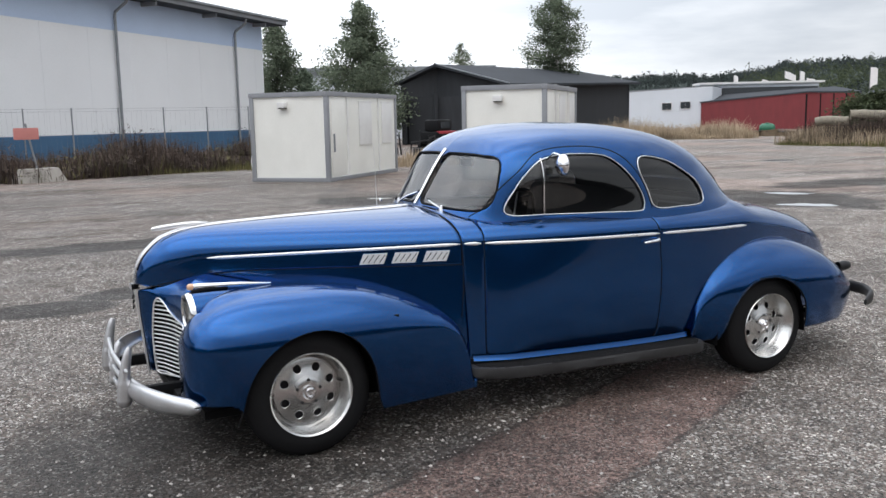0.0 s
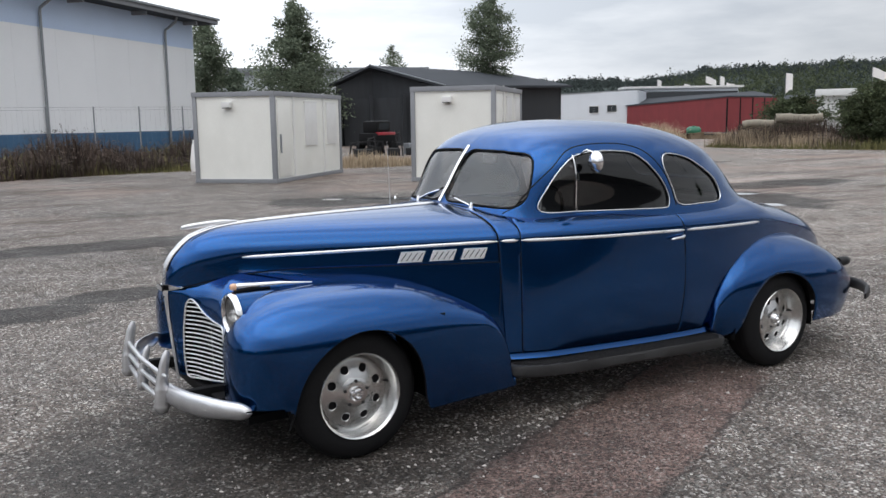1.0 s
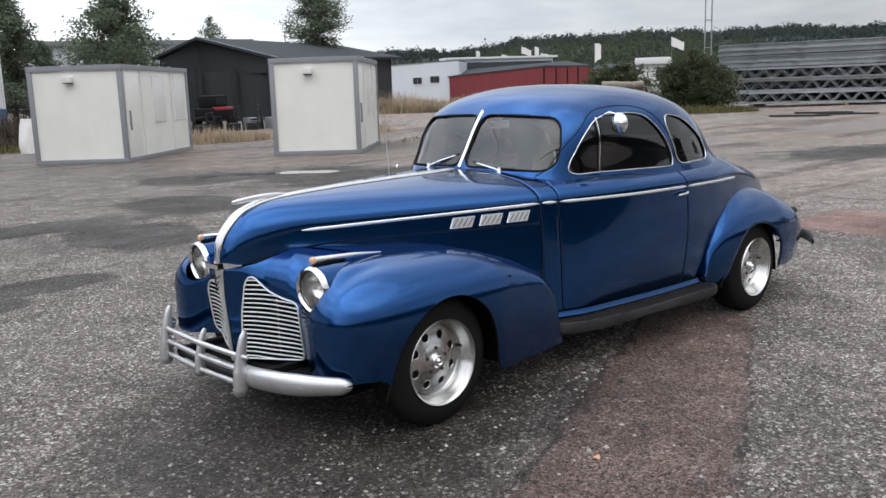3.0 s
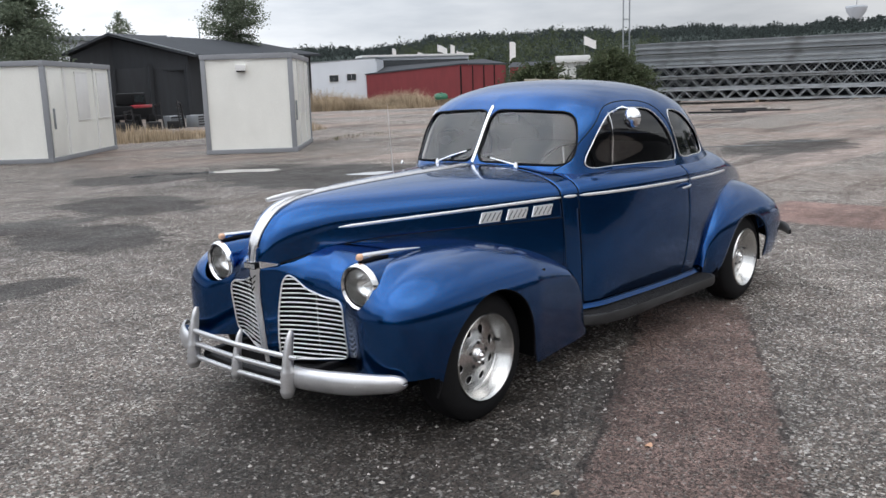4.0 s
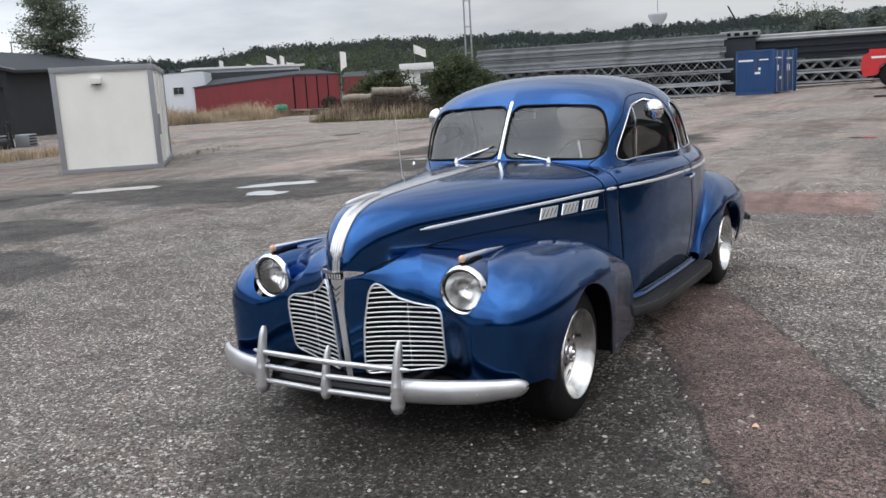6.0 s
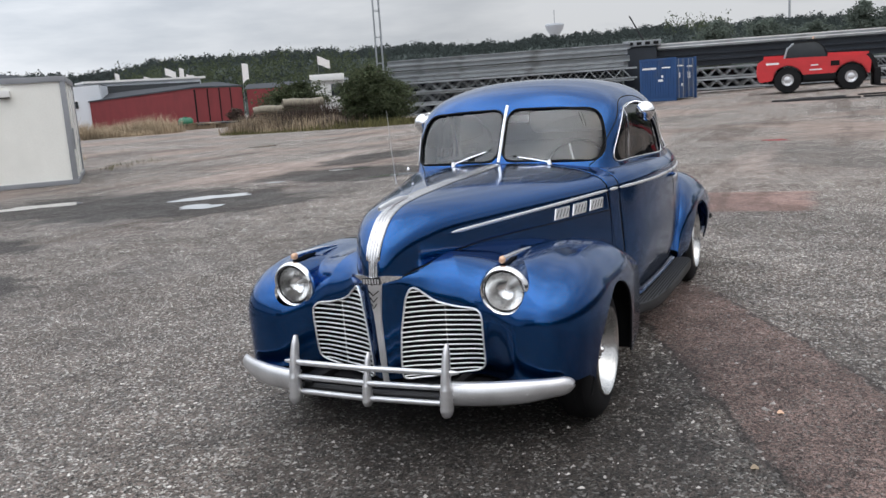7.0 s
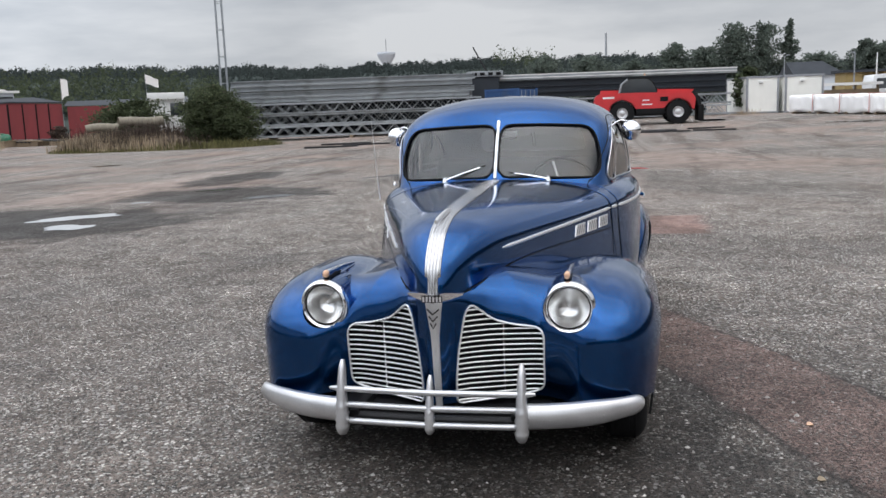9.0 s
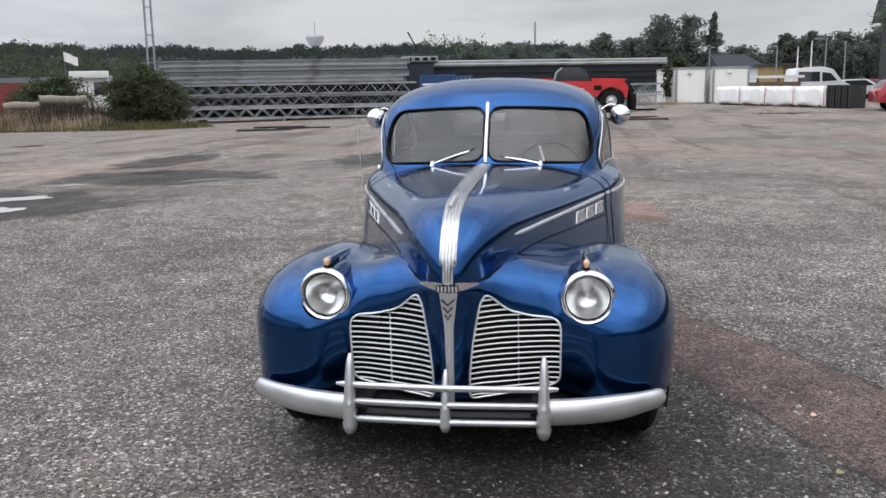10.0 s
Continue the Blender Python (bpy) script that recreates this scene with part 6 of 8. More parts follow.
# ---- site cabins ----
def site_cabin(corner, front_dir, width, length, height, seed, doors_on_side=True, label="white flat-roofed site cabin with grey steel frame"):
    """corner: where the short front meets the long side; front_dir: degrees, from that corner along the short front."""
    fx = np.array([math.cos(radians(front_dir)), math.sin(radians(front_dir))])
    sd = front_dir - 90
    m = pose(corner[0], corner[1], gz(*corner), 0, 0, sd)
    # local: x along the long side, y along the front
    ob = thing("site_cabin", label, "site cabin", m, "white site cabins")
    W, L, H = width, length, height
    part("body", box(0.04, 0.04, 0.10, L - 0.04, W - 0.04, H - 0.06), PANEL, ob, "white sandwich panel walls")
    t = 0.12
    for x in (0, L - t):
        for y in (0, W - t):
            part("corner_post", box(x, y, 0.08, x + t, y + t, H - 0.12, 0.006), GREYFRAME, ob)
    for nm, z0, z1 in (("bottom_rail", 0.0, 0.11), ("top_rail", H - 0.13, H)):
        part(nm, box(-0.01, -0.01, z0, L + 0.01, 0.12, z1, 0.006), GREYFRAME, ob)
        part(nm, box(-0.01, W - 0.12, z0, L + 0.01, W + 0.01, z1, 0.006), GREYFRAME, ob)
        part(nm, box(-0.012, 0.12, z0, 0.12, W - 0.12, z1, 0.006), GREYFRAME, ob)
        part(nm, box(L - 0.12, 0.12, z0, L + 0.012, W - 0.12, z1, 0.006), GREYFRAME, ob)
    part("roof", box(0.05, 0.05, H - 0.05, L - 0.05, W - 0.05, H - 0.012), GREYFRAME, ob)
    # vent box on the short front
    v = part("vent_hood", box(-0.13, W * 0.56 - 0.12, H - 0.42, 0.04, W * 0.56 + 0.12, H - 0.27, 0.012), WHITEPAINT, ob, "small white vent hood")
    part("vent_mouth", box(-0.11, W * 0.56 - 0.10, H - 0.44, 0.03, W * 0.56 + 0.10, H - 0.415), BLACK, v)
    # long side: door, two shuttered windows, joint strips
    dr = part("door", box(0.24, 0.018, 0.16, 1.05, 0.05, H - 0.22, 0.004), PANEL, ob, "plain white steel door")
    part("handle", box(0.34, -0.03, 0.80, 0.365, 0.02, 1.30, 0.004), ZINC, dr)
    for x in (1.22, L * 0.70):
        part("joint_strip", box(x, 0.0, 0.02, x + 0.045, 0.045, H + 0.02), WHITEPAINT, ob)
    for x0, x1 in ((L * 0.42, L * 0.60), (L * 0.76, L * 0.92)):
        w = part("window", box(x0, 0.012, 0.98, x1, 0.05, H - 0.26, 0.004), WHITEPAINT, ob, "window with closed white shutter")
        part("window_frame", box(x0 - 0.015, 0.006, H - 0.275, x1 + 0.015, 0.05, H - 0.235, 0.003), WHITEPAINT, w)
        part("sill", box(x0 - 0.01, 0.004, 0.95, x1 + 0.01, 0.05, 0.978, 0.003), WHITEPAINT, w)
    return ob


site_cabin((6.62, 17.75), 134.0, 2.42, 4.9, 2.45, 1)
site_cabin((11.33, 14.25), 134.0, 2.30, 4.2, 2.50, 2)

# ---- white and blue industrial hall with fence and weeds ----
HALL_A, HALL_B = np.array([14.6, 53.2]), np.array([-0.9, 38.0])
hd = (HALL_B - HALL_A) / np.linalg.norm(HALL_B - HALL_A)
hall_deg = math.degrees(math.atan2(hd[1], hd[0]))
hall = thing("industrial_hall", "large white hall with pale blue top band and dark blue plinth", "building", pose(HALL_A[0], HALL_A[1], 0, 0, 0, hall_deg))
# local: x along the wall from its far corner, y outwards is negative side seen by the camera
HL, HH, HD = 75.0, 8.1, 26.0
part("wall", box(0, -HD, 1.25, HL, 0, HH - 1.65), HALLWHITE, hall, "white ribbed metal wall")
part("plinth", box(-0.03, -HD, -0.3, HL, 0.03, 1.25), HALLBASE, hall, "dark blue plinth")
part("top_band", box(-0.004, -HD, HH - 1.65, HL, 0.004, HH), HALLBLUE, hall, "pale blue top band")
part("roof", box(-1.3, -HD - 1, HH + 0.0, HL, 1.1, HH + 0.42), ROOFGREY, hall, "dark overhanging roof")
part("fascia", box(-1.35, 1.103, HH + 0.02, HL, 1.14, HH + 0.32, 0.008), GREYFRAME, hall, "grey sheet metal fascia")
part("gutter", box(-1.4, 1.143, HH + 0.26, HL, 1.27, HH + 0.40, 0.02), ZINC, hall, "grey steel gutter")
part("end_fascia", box(-1.35, -HD - 1, HH + 0.02, -1.303, 1.10, HH + 0.40, 0.008), GREYFRAME, hall, "grey sheet metal fascia")
for i in range(14):
    part("roof_bracket", box(1.0 + 5.6 * i, 0.0, HH - 0.22, 1.12 + 5.6 * i, 0.95, HH - 0.01), GREYFRAME, hall)
for i in range(7):
    x = 3.5 + 11.1 * i
    p = part("downpipe", tube([(x, 1.0, HH), (x, 0.9, HH - 0.3), (x, 0.18, HH - 0.75), (x, 0.14, HH - 1.0), (x, 0.14, 0.1)], 0.075, 8), ZINC, hall, "grey steel downpipe", smooth_angle=60)
for i in range(24):
    part("panel_joint", box(1.0 + 3.1 * i, 0.0, 1.26, 1.02 + 3.1 * i, 0.012, HH - 1.66), HALLWHITE, hall)
for z in (3.0, 4.7):
    part("panel_joint", box(0, 0.0, z, HL, 0.010, z + 0.03), HALLWHITE, hall)

fence = thing("wire_fence", "tall wire mesh fence on thin grey posts", "fence", pose(0, 0, 0))
F0, F1 = np.array([11.2, 36.6]), np.array([-14.0, 37.6])
fv, ff = [], []
for i in range(14):
    p = F0 + (F1 - F0) * i / 13
    part("post", tube([(p[0], p[1], 0), (p[0], p[1], 2.45)], 0.035, 6), ZINC, fence)
for z in (0.3, 1.3, 2.3, 2.42):
    part("wire", bar((*F0, z), (*F1, z), 0.006, 4), ZINC, fence)
for i in range(120):
    p = F0 + (F1 - F0) * i / 119
    q = bar((p[0], p[1], 0.1), (p[0], p[1], 2.4), 0.0022, 3)
    k = len(fv)
    fv += q[0]
    ff += [tuple(a + k for a in f) for f in q[1]]
tagged(part("wire_mesh", (fv, ff), ZINC, fence), kind="stuff")


# ---- grass and weeds ----
def weeds(name, label, spots, material, h, w, seed, n, flop=0.35, heads=0.0):
    """Blades and stalks over a band: spots rows of (x, y, radius)."""
    rnd = random.Random(seed)
    vs, fs = [], []
    for _ in range(n):
        i = rnd.randrange(len(spots) - 1) if len(spots) > 1 else 0
        a, b = spots[i], spots[min(i + 1, len(spots) - 1)]
        t = rnd.random()
        cx, cy, r = (a[k] + (b[k] - a[k]) * t for k in range(3))
        an, rad = rnd.uniform(0, 6.28), r * math.sqrt(rnd.random())
        x, y = cx + rad * math.cos(an), cy + rad * math.sin(an)
        z = gz(x, y) - 0.02
        hh = h * rnd.uniform(0.35, 1.15) * (1 - 0.45 * (rad / r) ** 2) * (0.78 + 0.25 * math.sin(x * 1.1 + seed) + 0.2 * math.sin(y * 1.7 + x * 2.3))
        lean, da = rnd.uniform(0, flop) * hh, rnd.uniform(0, 6.28)
        ww = w * rnd.uniform(0.6, 1.4)
        px, py = math.cos(da + 1.57) * ww, math.sin(da + 1.57) * ww
        mx, my = x + math.cos(da) * lean * 0.4, y + math.sin(da) * lean * 0.4
        tx, ty = x + math.cos(da) * lean, y + math.sin(da) * lean
        k = len(vs)
        vs += [(x - px, y - py, z), (x + px, y + py, z), (mx + px * 0.8, my + py * 0.8, z + hh * 0.55), (mx - px * 0.8, my - py * 0.8, z + hh * 0.55), (tx, ty, z + hh)]
        fs += [(k, k + 1, k + 2, k + 3), (k + 3, k + 2, k + 4)]
        if rnd.random() < heads:
            for _ in range(4):
                q = ww * 1.9
                ox, oy, oz = (rnd.uniform(-1, 1) * q * 1.5 for _ in range(3))
                zz = z + hh * rnd.uniform(0.45, 1.0)
                k = len(vs)
                vs += [(tx + ox - q, ty + oy, zz + oz), (tx + ox + q, ty + oy - q * 0.5, zz + oz + q * 0.4), (tx + ox, ty + oy + q, zz + oz + q)]
                fs.append((k, k + 1, k + 2))
    ob = part(name, (vs, fs), material, None, label, smooth_angle=None)
    return tagged(ob, category="grass", kind="stuff")


weeds("dry_weeds", "tall dry brown weeds along the fence", [(-14, 19.5, 2.6), (-4, 24.6, 2.4), (2.5, 27.2, 2.2), (9.0, 30.5, 2.4)], WEED, 1.35, 0.013, 11, 30000, 0.5, 0.4)
weeds("green_grass", "olive green weeds among the brown ones", [(-14, 19.5, 2.6), (-4, 24.6, 2.4), (2.5, 27.2, 2.2), (9.0, 30.5, 2.4)], GREENGRASS, 0.95, 0.014, 31, 5000, 0.5, 0.3)
weeds("straw_grass", "pale straw grass at the foot of the weeds", [(2.5, 25.9, 0.9), (6.0, 26.6, 1.2), (10.0, 28.6, 1.0)], GREENGRASS, 0.42, 0.012, 12, 3500)
weeds("straw_grass", "dry straw grass in front of the dark shed", [(11.5, 24.2, 1.3), (15.5, 24.4, 1.6), (19.0, 23.6, 1.4)], STRAW, 0.55, 0.013, 13, 6500)
weeds("straw_grass", "tall pale straw grass by the red barn", [(37.0, 48.0, 3.0), (42.0, 45.5, 3.2), (45.0, 41.5, 2.0)], STRAW, 1.45, 0.017, 14, 15000, 0.8, 0.2)
weeds("straw_grass", "short grass tuft at the cabin", [(14.5, 16.8, 0.5), (16.5, 17.6, 0.9), (19.5, 18.3, 0.7)], GREENGRASS, 0.16, 0.010, 15, 220)
weeds("dry_weeds", "brown weeds over a low mound", [(36.8, 27.6, 1.5), (37.2, 25.5, 1.8), (38.0, 22.5, 1.9)], WEED, 1.45, 0.016, 16, 9000, 0.6, 0.4)
weeds("straw_grass", "pale dry grass over the mound", [(36.4, 28.0, 1.4), (36.6, 25.5, 1.6), (37.2, 22.5, 1.6)], STRAW, 1.15, 0.012, 19, 3500, 0.7)
weeds("green_grass", "olive grass along the edge of the yard", [(35.8, 28.0, 1.0), (35.8, 25.5, 1.2), (37.0, 20.0, 1.2), (39.0, 18.0, 0.8)], GREENGRASS, 0.5, 0.02, 17, 6000)
weeds("green_grass", "dry pale grass beside the steel stacks", [(53.0, -7.2, 1.0), (56.0, -8.6, 1.0)], STRAW, 0.5, 0.010, 18, 220)

# ---- dark shed with a shallow gable ----
SHED = dict(le=(23.5, 50.3, 4.25), pk=(25.6, 49.3, 5.30), re=(28.2, 44.9, 4.02), fr=(42.3, 56.9, 5.5), fe=(45.6, 53.6, 4.45))
shed = thing("dark_shed", "black timber shed with a shallow dark gable roof and open front", "building", pose(0, 0, 0))


def quad_wall(a, b, z0, za, zb, t=0.2):
    d = np.array(b) - np.array(a)
    nx = np.array([-d[1], d[0]]) / np.linalg.norm(d) * t
    vs = [(*a, z0), (*b, z0), (*b, zb), (*a, za)]
    vs += [(x + nx[0], y + nx[1], z) for x, y, z in vs]
    return vs, [(0, 1, 2, 3), (7, 6, 5, 4), (0, 4, 5, 1), (1, 5, 6, 2), (2, 6, 7, 3), (3, 7, 4, 0)]


le, pk, re_, fr_, fe = (np.array(SHED[k]) for k in ("le", "pk", "re", "fr", "fe"))
part("side_wall", quad_wall(tuple(re_[:2]), tuple(fe[:2]), -0.3, 3.95, 4.35), SHEDDARK, shed)
part("end_wall", quad_wall(tuple(fe[:2]), tuple(fr_[:2]), -0.3, 4.35, 5.4), SHEDDARK, shed)
g_ = (re_ - le)
part("front_gable", join(quad_wall(tuple(le[:2]), tuple(pk[:2]), 3.0, 4.1, 5.15), quad_wall(tuple(pk[:2]), tuple(re_[:2]), 3.0, 5.15, 3.85)), SHEDDARK, shed, "black boarded gable over the open bays")
back = np.array([14.5, 7.6, 0])
part("back_wall", quad_wall(tuple((le + back * 0.12)[:2]), tuple((re_ + back * 0.12)[:2]), -0.3, 4.0, 4.0), SHEDDARK, shed)
part("front_boarding", quad_wall(tuple((le + g_ * 0.02 + back * 0.02)[:2]), tuple((le + g_ * 0.96 + back * 0.02)[:2]), -0.3, 3.2, 3.2), SHEDDARK, shed, "black boarded front")
part("left_wall", quad_wall(tuple(le[:2]), tuple((le + back * 0.5)[:2]), -0.3, 4.1, 4.1), SHEDDARK, shed)
for t in (0.0, 0.33, 0.66, 0.985):
    p = le + g_ * t
    part("post", box(p[0] - 0.12, p[1] - 0.12, -0.3, p[0] + 0.12, p[1] + 0.12, 3.4), SHEDDARK, shed)
rv = [le + (-0.6, 0.2, -0.05), pk + (-0.5, -0.6, 0.1), re_ + (0.1, -0.7, -0.12), fe + (0.8, -0.5, 0), fr_ + (0.4, 0.3, 0.1), le + back + (-0.6, 0.2, 0.0)]
rv2 = [v - np.array((0, 0, 0.16)) for v in rv]
part("roof", ([tuple(map(float, v)) for v in rv + rv2], [(1, 2, 3, 4), (0, 1, 4, 5), (7, 10, 9, 8), (6, 11, 10, 7), (0, 6, 7, 1), (1, 7, 8, 2), (2, 8, 9, 3), (3, 9, 10, 4), (4, 10, 11, 5), (5, 11, 6, 0)]), ROOFGREY, shed, "dark felt roof", smooth_angle=20)
edge = part("roof_flashing", tube([tuple(rv[1] + (0, 0, 0.03)), tuple(rv[2] + (0, 0, 0.03))], 0.05, 4), ZINC, shed)
for i in range(18):
    a = re_ + (fe - re_) * (i + 0.5) / 18
    b = pk + (fr_ - pk) * (i + 0.5) / 18
    part("roof_seam", bar(tuple(a + (0, 0, -0.02)), tuple(b + (0, 0, 0.13)), 0.02, 4), ROOFGREY, shed)
far_roof = thing("low_warehouse", "grey low warehouse roof behind the trees", "building", pose(0, 0, 0))
part("roof", prism([(22, 74), (40, 66), (44, 76), (26, 84)], 6.2, 6.6), ZINC, far_roof)
part("wall", prism([(22.4, 74.4), (39.6, 66.6), (43.4, 75.6), (26.2, 83.4)], -0.3, 6.2), GREYWALL, far_roof)

# ---- grey factory, red barn, flags ----
fac = thing("grey_factory", "pale grey sheet-metal factory with small dark windows", "building", pose(0, 0, 0))
fa, fb_ = (90.5, 112.0), (103.0, 104.0)
part("wall", quad_wall(fa, fb_, -1.2, 5.6, 6.3, -0.3), GREYWALL, fac)
part("side_wall", quad_wall(fb_, (126, 122), -1.2, 6.3, 6.3, -0.3), GREYWALL, fac)
part("back_wall", quad_wall((112, 132), fa, -1.2, 6.0, 5.6, -0.3), GREYWALL, fac)
part("roof", ([(90.2, 112.0, 5.7), (103.2, 103.7, 6.4), (126, 122, 6.4), (112, 132, 6.1)], [(0, 1, 2, 3)]), ROOFGREY, fac)
part("roof_edge", tube([(90.2, 111.9, 5.66), (103.2, 103.7, 6.36)], 0.16, 4), ZINC, fac)
fdir = np.array([12.5, -8.0]) / math.hypot(12.5, 8.0)
for s, z in ((7.6, 3.2), (10.6, 3.35)):
    c = np.array(fa) + fdir * s
    w = part("window", quad_wall(tuple(c - fdir * 0.75), tuple(c + fdir * 0.75), z - 0.55, z + 0.55, z + 0.55, -0.04), DARKGLASS, fac, "small dark window")
    w.location = (0.42 * -0.54, 0.42 * -0.84, 0)
    part("window_frame", tube([(*(c - fdir * 0.78), z - 0.58), (*(c + fdir * 0.78), z - 0.58), (*(c + fdir * 0.78), z + 0.58), (*(c - fdir * 0.78), z + 0.58)], 0.06, 4, True), WHITEPAINT, w)
    part("mullion", bar((*c, z - 0.55), (*c, z + 0.55), 0.05, 4), WHITEPAINT, w)
off = thing("office_block", "flat-roofed white office with a glazed band", "building", pose(0, 0, 0))
part("wall", quad_wall((108, 112), (124.5, 101.0), -1.2, 6.9, 6.9, 6), GREYWALL, off)
part("glazing", quad_wall((108.0, 111.6), (124.2, 100.9), 5.0, 6.3, 6.3, -0.1), DARKGLASS, off)
part("roof", quad_wall((107.4, 111.6), (125.0, 100.2), 6.9, 7.25, 7.25, 7), WHITEPAINT, off)
low = thing("annexe", "low white annexe beside the factory", "building", pose(0, 0, 0))
part("wall", quad_wall((84.5, 113.5), (90.0, 112.2), -1.2, 3.0, 3.0, 4), WHITEPAINT, low)
part("roof", quad_wall((84.2, 113.2), (90.2, 111.8), 3.0, 3.3, 3.3, 5), ROOFGREY, low)

barn = thing("red_barn", "long dark red barn with a shallow dark roof", "building", pose(0, 0, 0))
ra, rb_, rc = (101.5, 104.6), (107.0, 88.3), (111.4, 82.85)
zb_ = -1.3
part("long_wall", quad_wall(ra, rb_, zb_, 3.7, 4.75, -0.2), REDWALL, barn, "dark red boarded wall")
part("door_wall", quad_wall(rb_, rc, zb_, 4.75, 4.45, -0.2), REDWALL, barn, "red wall with tall sliding doors")
part("back_wall", quad_wall(rc, (122, 96), zb_, 4.4, 4.4, -0.2), REDWALL, barn)
part("end_wall", quad_wall((112, 112), ra, zb_, 4.0, 3.7, -0.2), REDWALL, barn)
part("roof", ([(101.2, 104.7, 3.8), (106.9, 87.8, 4.9), (111.7, 82.4, 4.7), (122.5, 96, 6.0), (112, 113, 5.2)], [(0, 1, 2, 3, 4)]), ROOFGREY, barn, "dark roof")
part("roof_edge", tube([(101.2, 104.7, 3.74), (106.9, 87.9, 4.84), (111.6, 82.5, 4.62)], 0.14, 4), ROOFGREY, barn)
dd = (np.array(rc) - np.array(rb_)) / np.linalg.norm(np.array(rc) - np.array(rb_))
for s in (0.05, 1.95, 3.75, 5.45):
    p = np.array(rb_) + dd * s
    part("door_joint", box(p[0] - 0.28, p[1] - 0.12, zb_, p[0] - 0.12, p[1] + 0.12, 4.5), BLACK, barn)
lean_to = thing("barn_annexe", "low dark red timber annexe beside the barn", "building", pose(0, 0, 0))
part("wall", quad_wall((112.6, 82.6), (117.0, 77.0), zb_, 4.0, 4.0, -0.2), REDWALL, lean_to)
part("end_wall", quad_wall((117.0, 77.0), (124.0, 84.0), zb_, 4.0, 4.0, -0.2), REDWALL, lean_to)
part("roof", ([(112.2, 82.8, 4.1), (117.4, 76.3, 4.1), (131.0, 78.0, 5.2), (126.0, 92.0, 5.2)], [(0, 1, 2, 3)]), ROOFGREY, lean_to)
for i in range(32):
    p = np.array(ra) + (np.array(rb_) - np.array(ra)) * (i + 0.5) / 32
    part("batten", box(p[0] - 0.10, p[1] - 0.06, zb_, p[0] - 0.02, p[1] + 0.06, 3.7 + (i + 0.5) / 32), REDWALL, barn)


def flag(x, y, zt, w, h, seed, banner=True, print_=False):
    z0 = gz(x, y)
    f = thing("flag", "white flag on a slim pole", "flag", pose(x, y, z0), "flags by the factory")
    part("pole", tube([(0, 0, 0), (0, 0, zt - z0)], [0.04, 0.025], 6), ZINC, f)
    rnd = random.Random(seed)
    ph = rnd.uniform(0, 6)
    d = np.array([0.62, -0.78])
    cloth = sheet(lambda a, b: np.stack([d[0] * a * w + 0.08 * np.sin(a * 7 + ph) * d[1], d[1] * a * w + 0.08 * np.sin(a * 7 + ph), (zt - z0) - 0.1 - h * b - (0.30 if banner else 0.45) * w * a + (0.5 if banner else 0.12) * b * a * h * (1 - b * 0.4) + 0.05 * h * np.sin(a * 5 + ph) * a], -1), np.linspace(0, 1, 9), np.linspace(0, 1, 5))
    part("cloth", cloth, FLAG, f, "white cloth", smooth_angle=60)
    if print_:
        part("print", sheet(lambda a, b: np.stack([d[0] * a * w - 0.05, d[1] * a * w - 0.05, (zt - z0) - 0.1 - h * b], -1), np.linspace(0.38, 0.62, 3), np.linspace(0.25, 0.6, 3)), FLAGRED, f)


for i, (x, y, zt, w, h, bn, pr) in enumerate([(96.7, 95.4, 6.7, 1.1, 2.2, True, False), (97.6, 94.6, 7.6, 0.7, 2.4, True, False), (100.3, 91.7, 6.9, 1.1, 2.1, True, False), (102.6, 89.4, 8.0, 1.6, 1.1, False, False), (103.9, 87.8, 7.9, 0.7, 2.4, True, False), (104.4, 87.1, 6.9, 1.2, 2.2, True, False), (109.8, 80.7, 8.1, 1.0, 3.2, True, False), (107.4, 65.4, 8.0, 1.8, 1.3, False, False), (82.0, 108.0, 8.0, 0.9, 2.6, True, False)]):
    flag(-3 + (x + 3) * 1.3, -3 + (y + 3) * 1.3, 1.55 + (zt - 1.55) * 1.3, w * 1.25, h * 1.25, i, bn, pr)

# ---- things along the hall and the shed ----
sign = thing("road_barrier_sign", "faded red board on a leaning pole in a concrete foot", "sign", pose(-0.4, 24.0, 0, 0, 0, 20))
part("foot", (lambda v: v)(([(-0.75, -0.3, 0), (0.75, -0.3, 0), (0.75, 0.3, 0), (-0.75, 0.3, 0), (-0.5, -0.18, 0.42), (0.55, -0.18, 0.42), (0.55, 0.18, 0.42), (-0.5, 0.18, 0.42)], [(3, 2, 1, 0), (4, 5, 6, 7), (0, 1, 5, 4), (1, 2, 6, 5), (2, 3, 7, 6), (3, 0, 4, 7)])), CONCRETE, sign, "pale concrete block", smooth_angle=20)
part("pole", tube([(0, 0, 0.35), (-0.12, 0, 1.0), (-0.25, 0, 1.75)], 0.03, 8), ZINC, sign)
part("board", box(-0.62, -0.045, 1.28, 0.10, -0.02, 1.62, 0.004), FLAGRED, sign)
sack = thing("bulk_sack", "full white bulk sack standing in the weeds", "sack", pose(6.75, 25.3, 0) @ Matrix.Diagonal((0.55, 0.55, 0.72, 1)))
part("bag", sheet(lambda a, z: np.stack([(0.52 + 0.07 * np.sin(3 * a) + 0.06 * np.sin(z * 4)) * np.cos(a) * (1 - 0.25 * smooth(z, 1.1, 1.5)), (0.48 + 0.05 * np.cos(2 * a)) * np.sin(a) * (1 - 0.25 * smooth(z, 1.1, 1.5)), z], -1), np.linspace(0, 2 * math.pi, 28), np.linspace(0, 1.5, 14)), TARP, sack, smooth_angle=60)
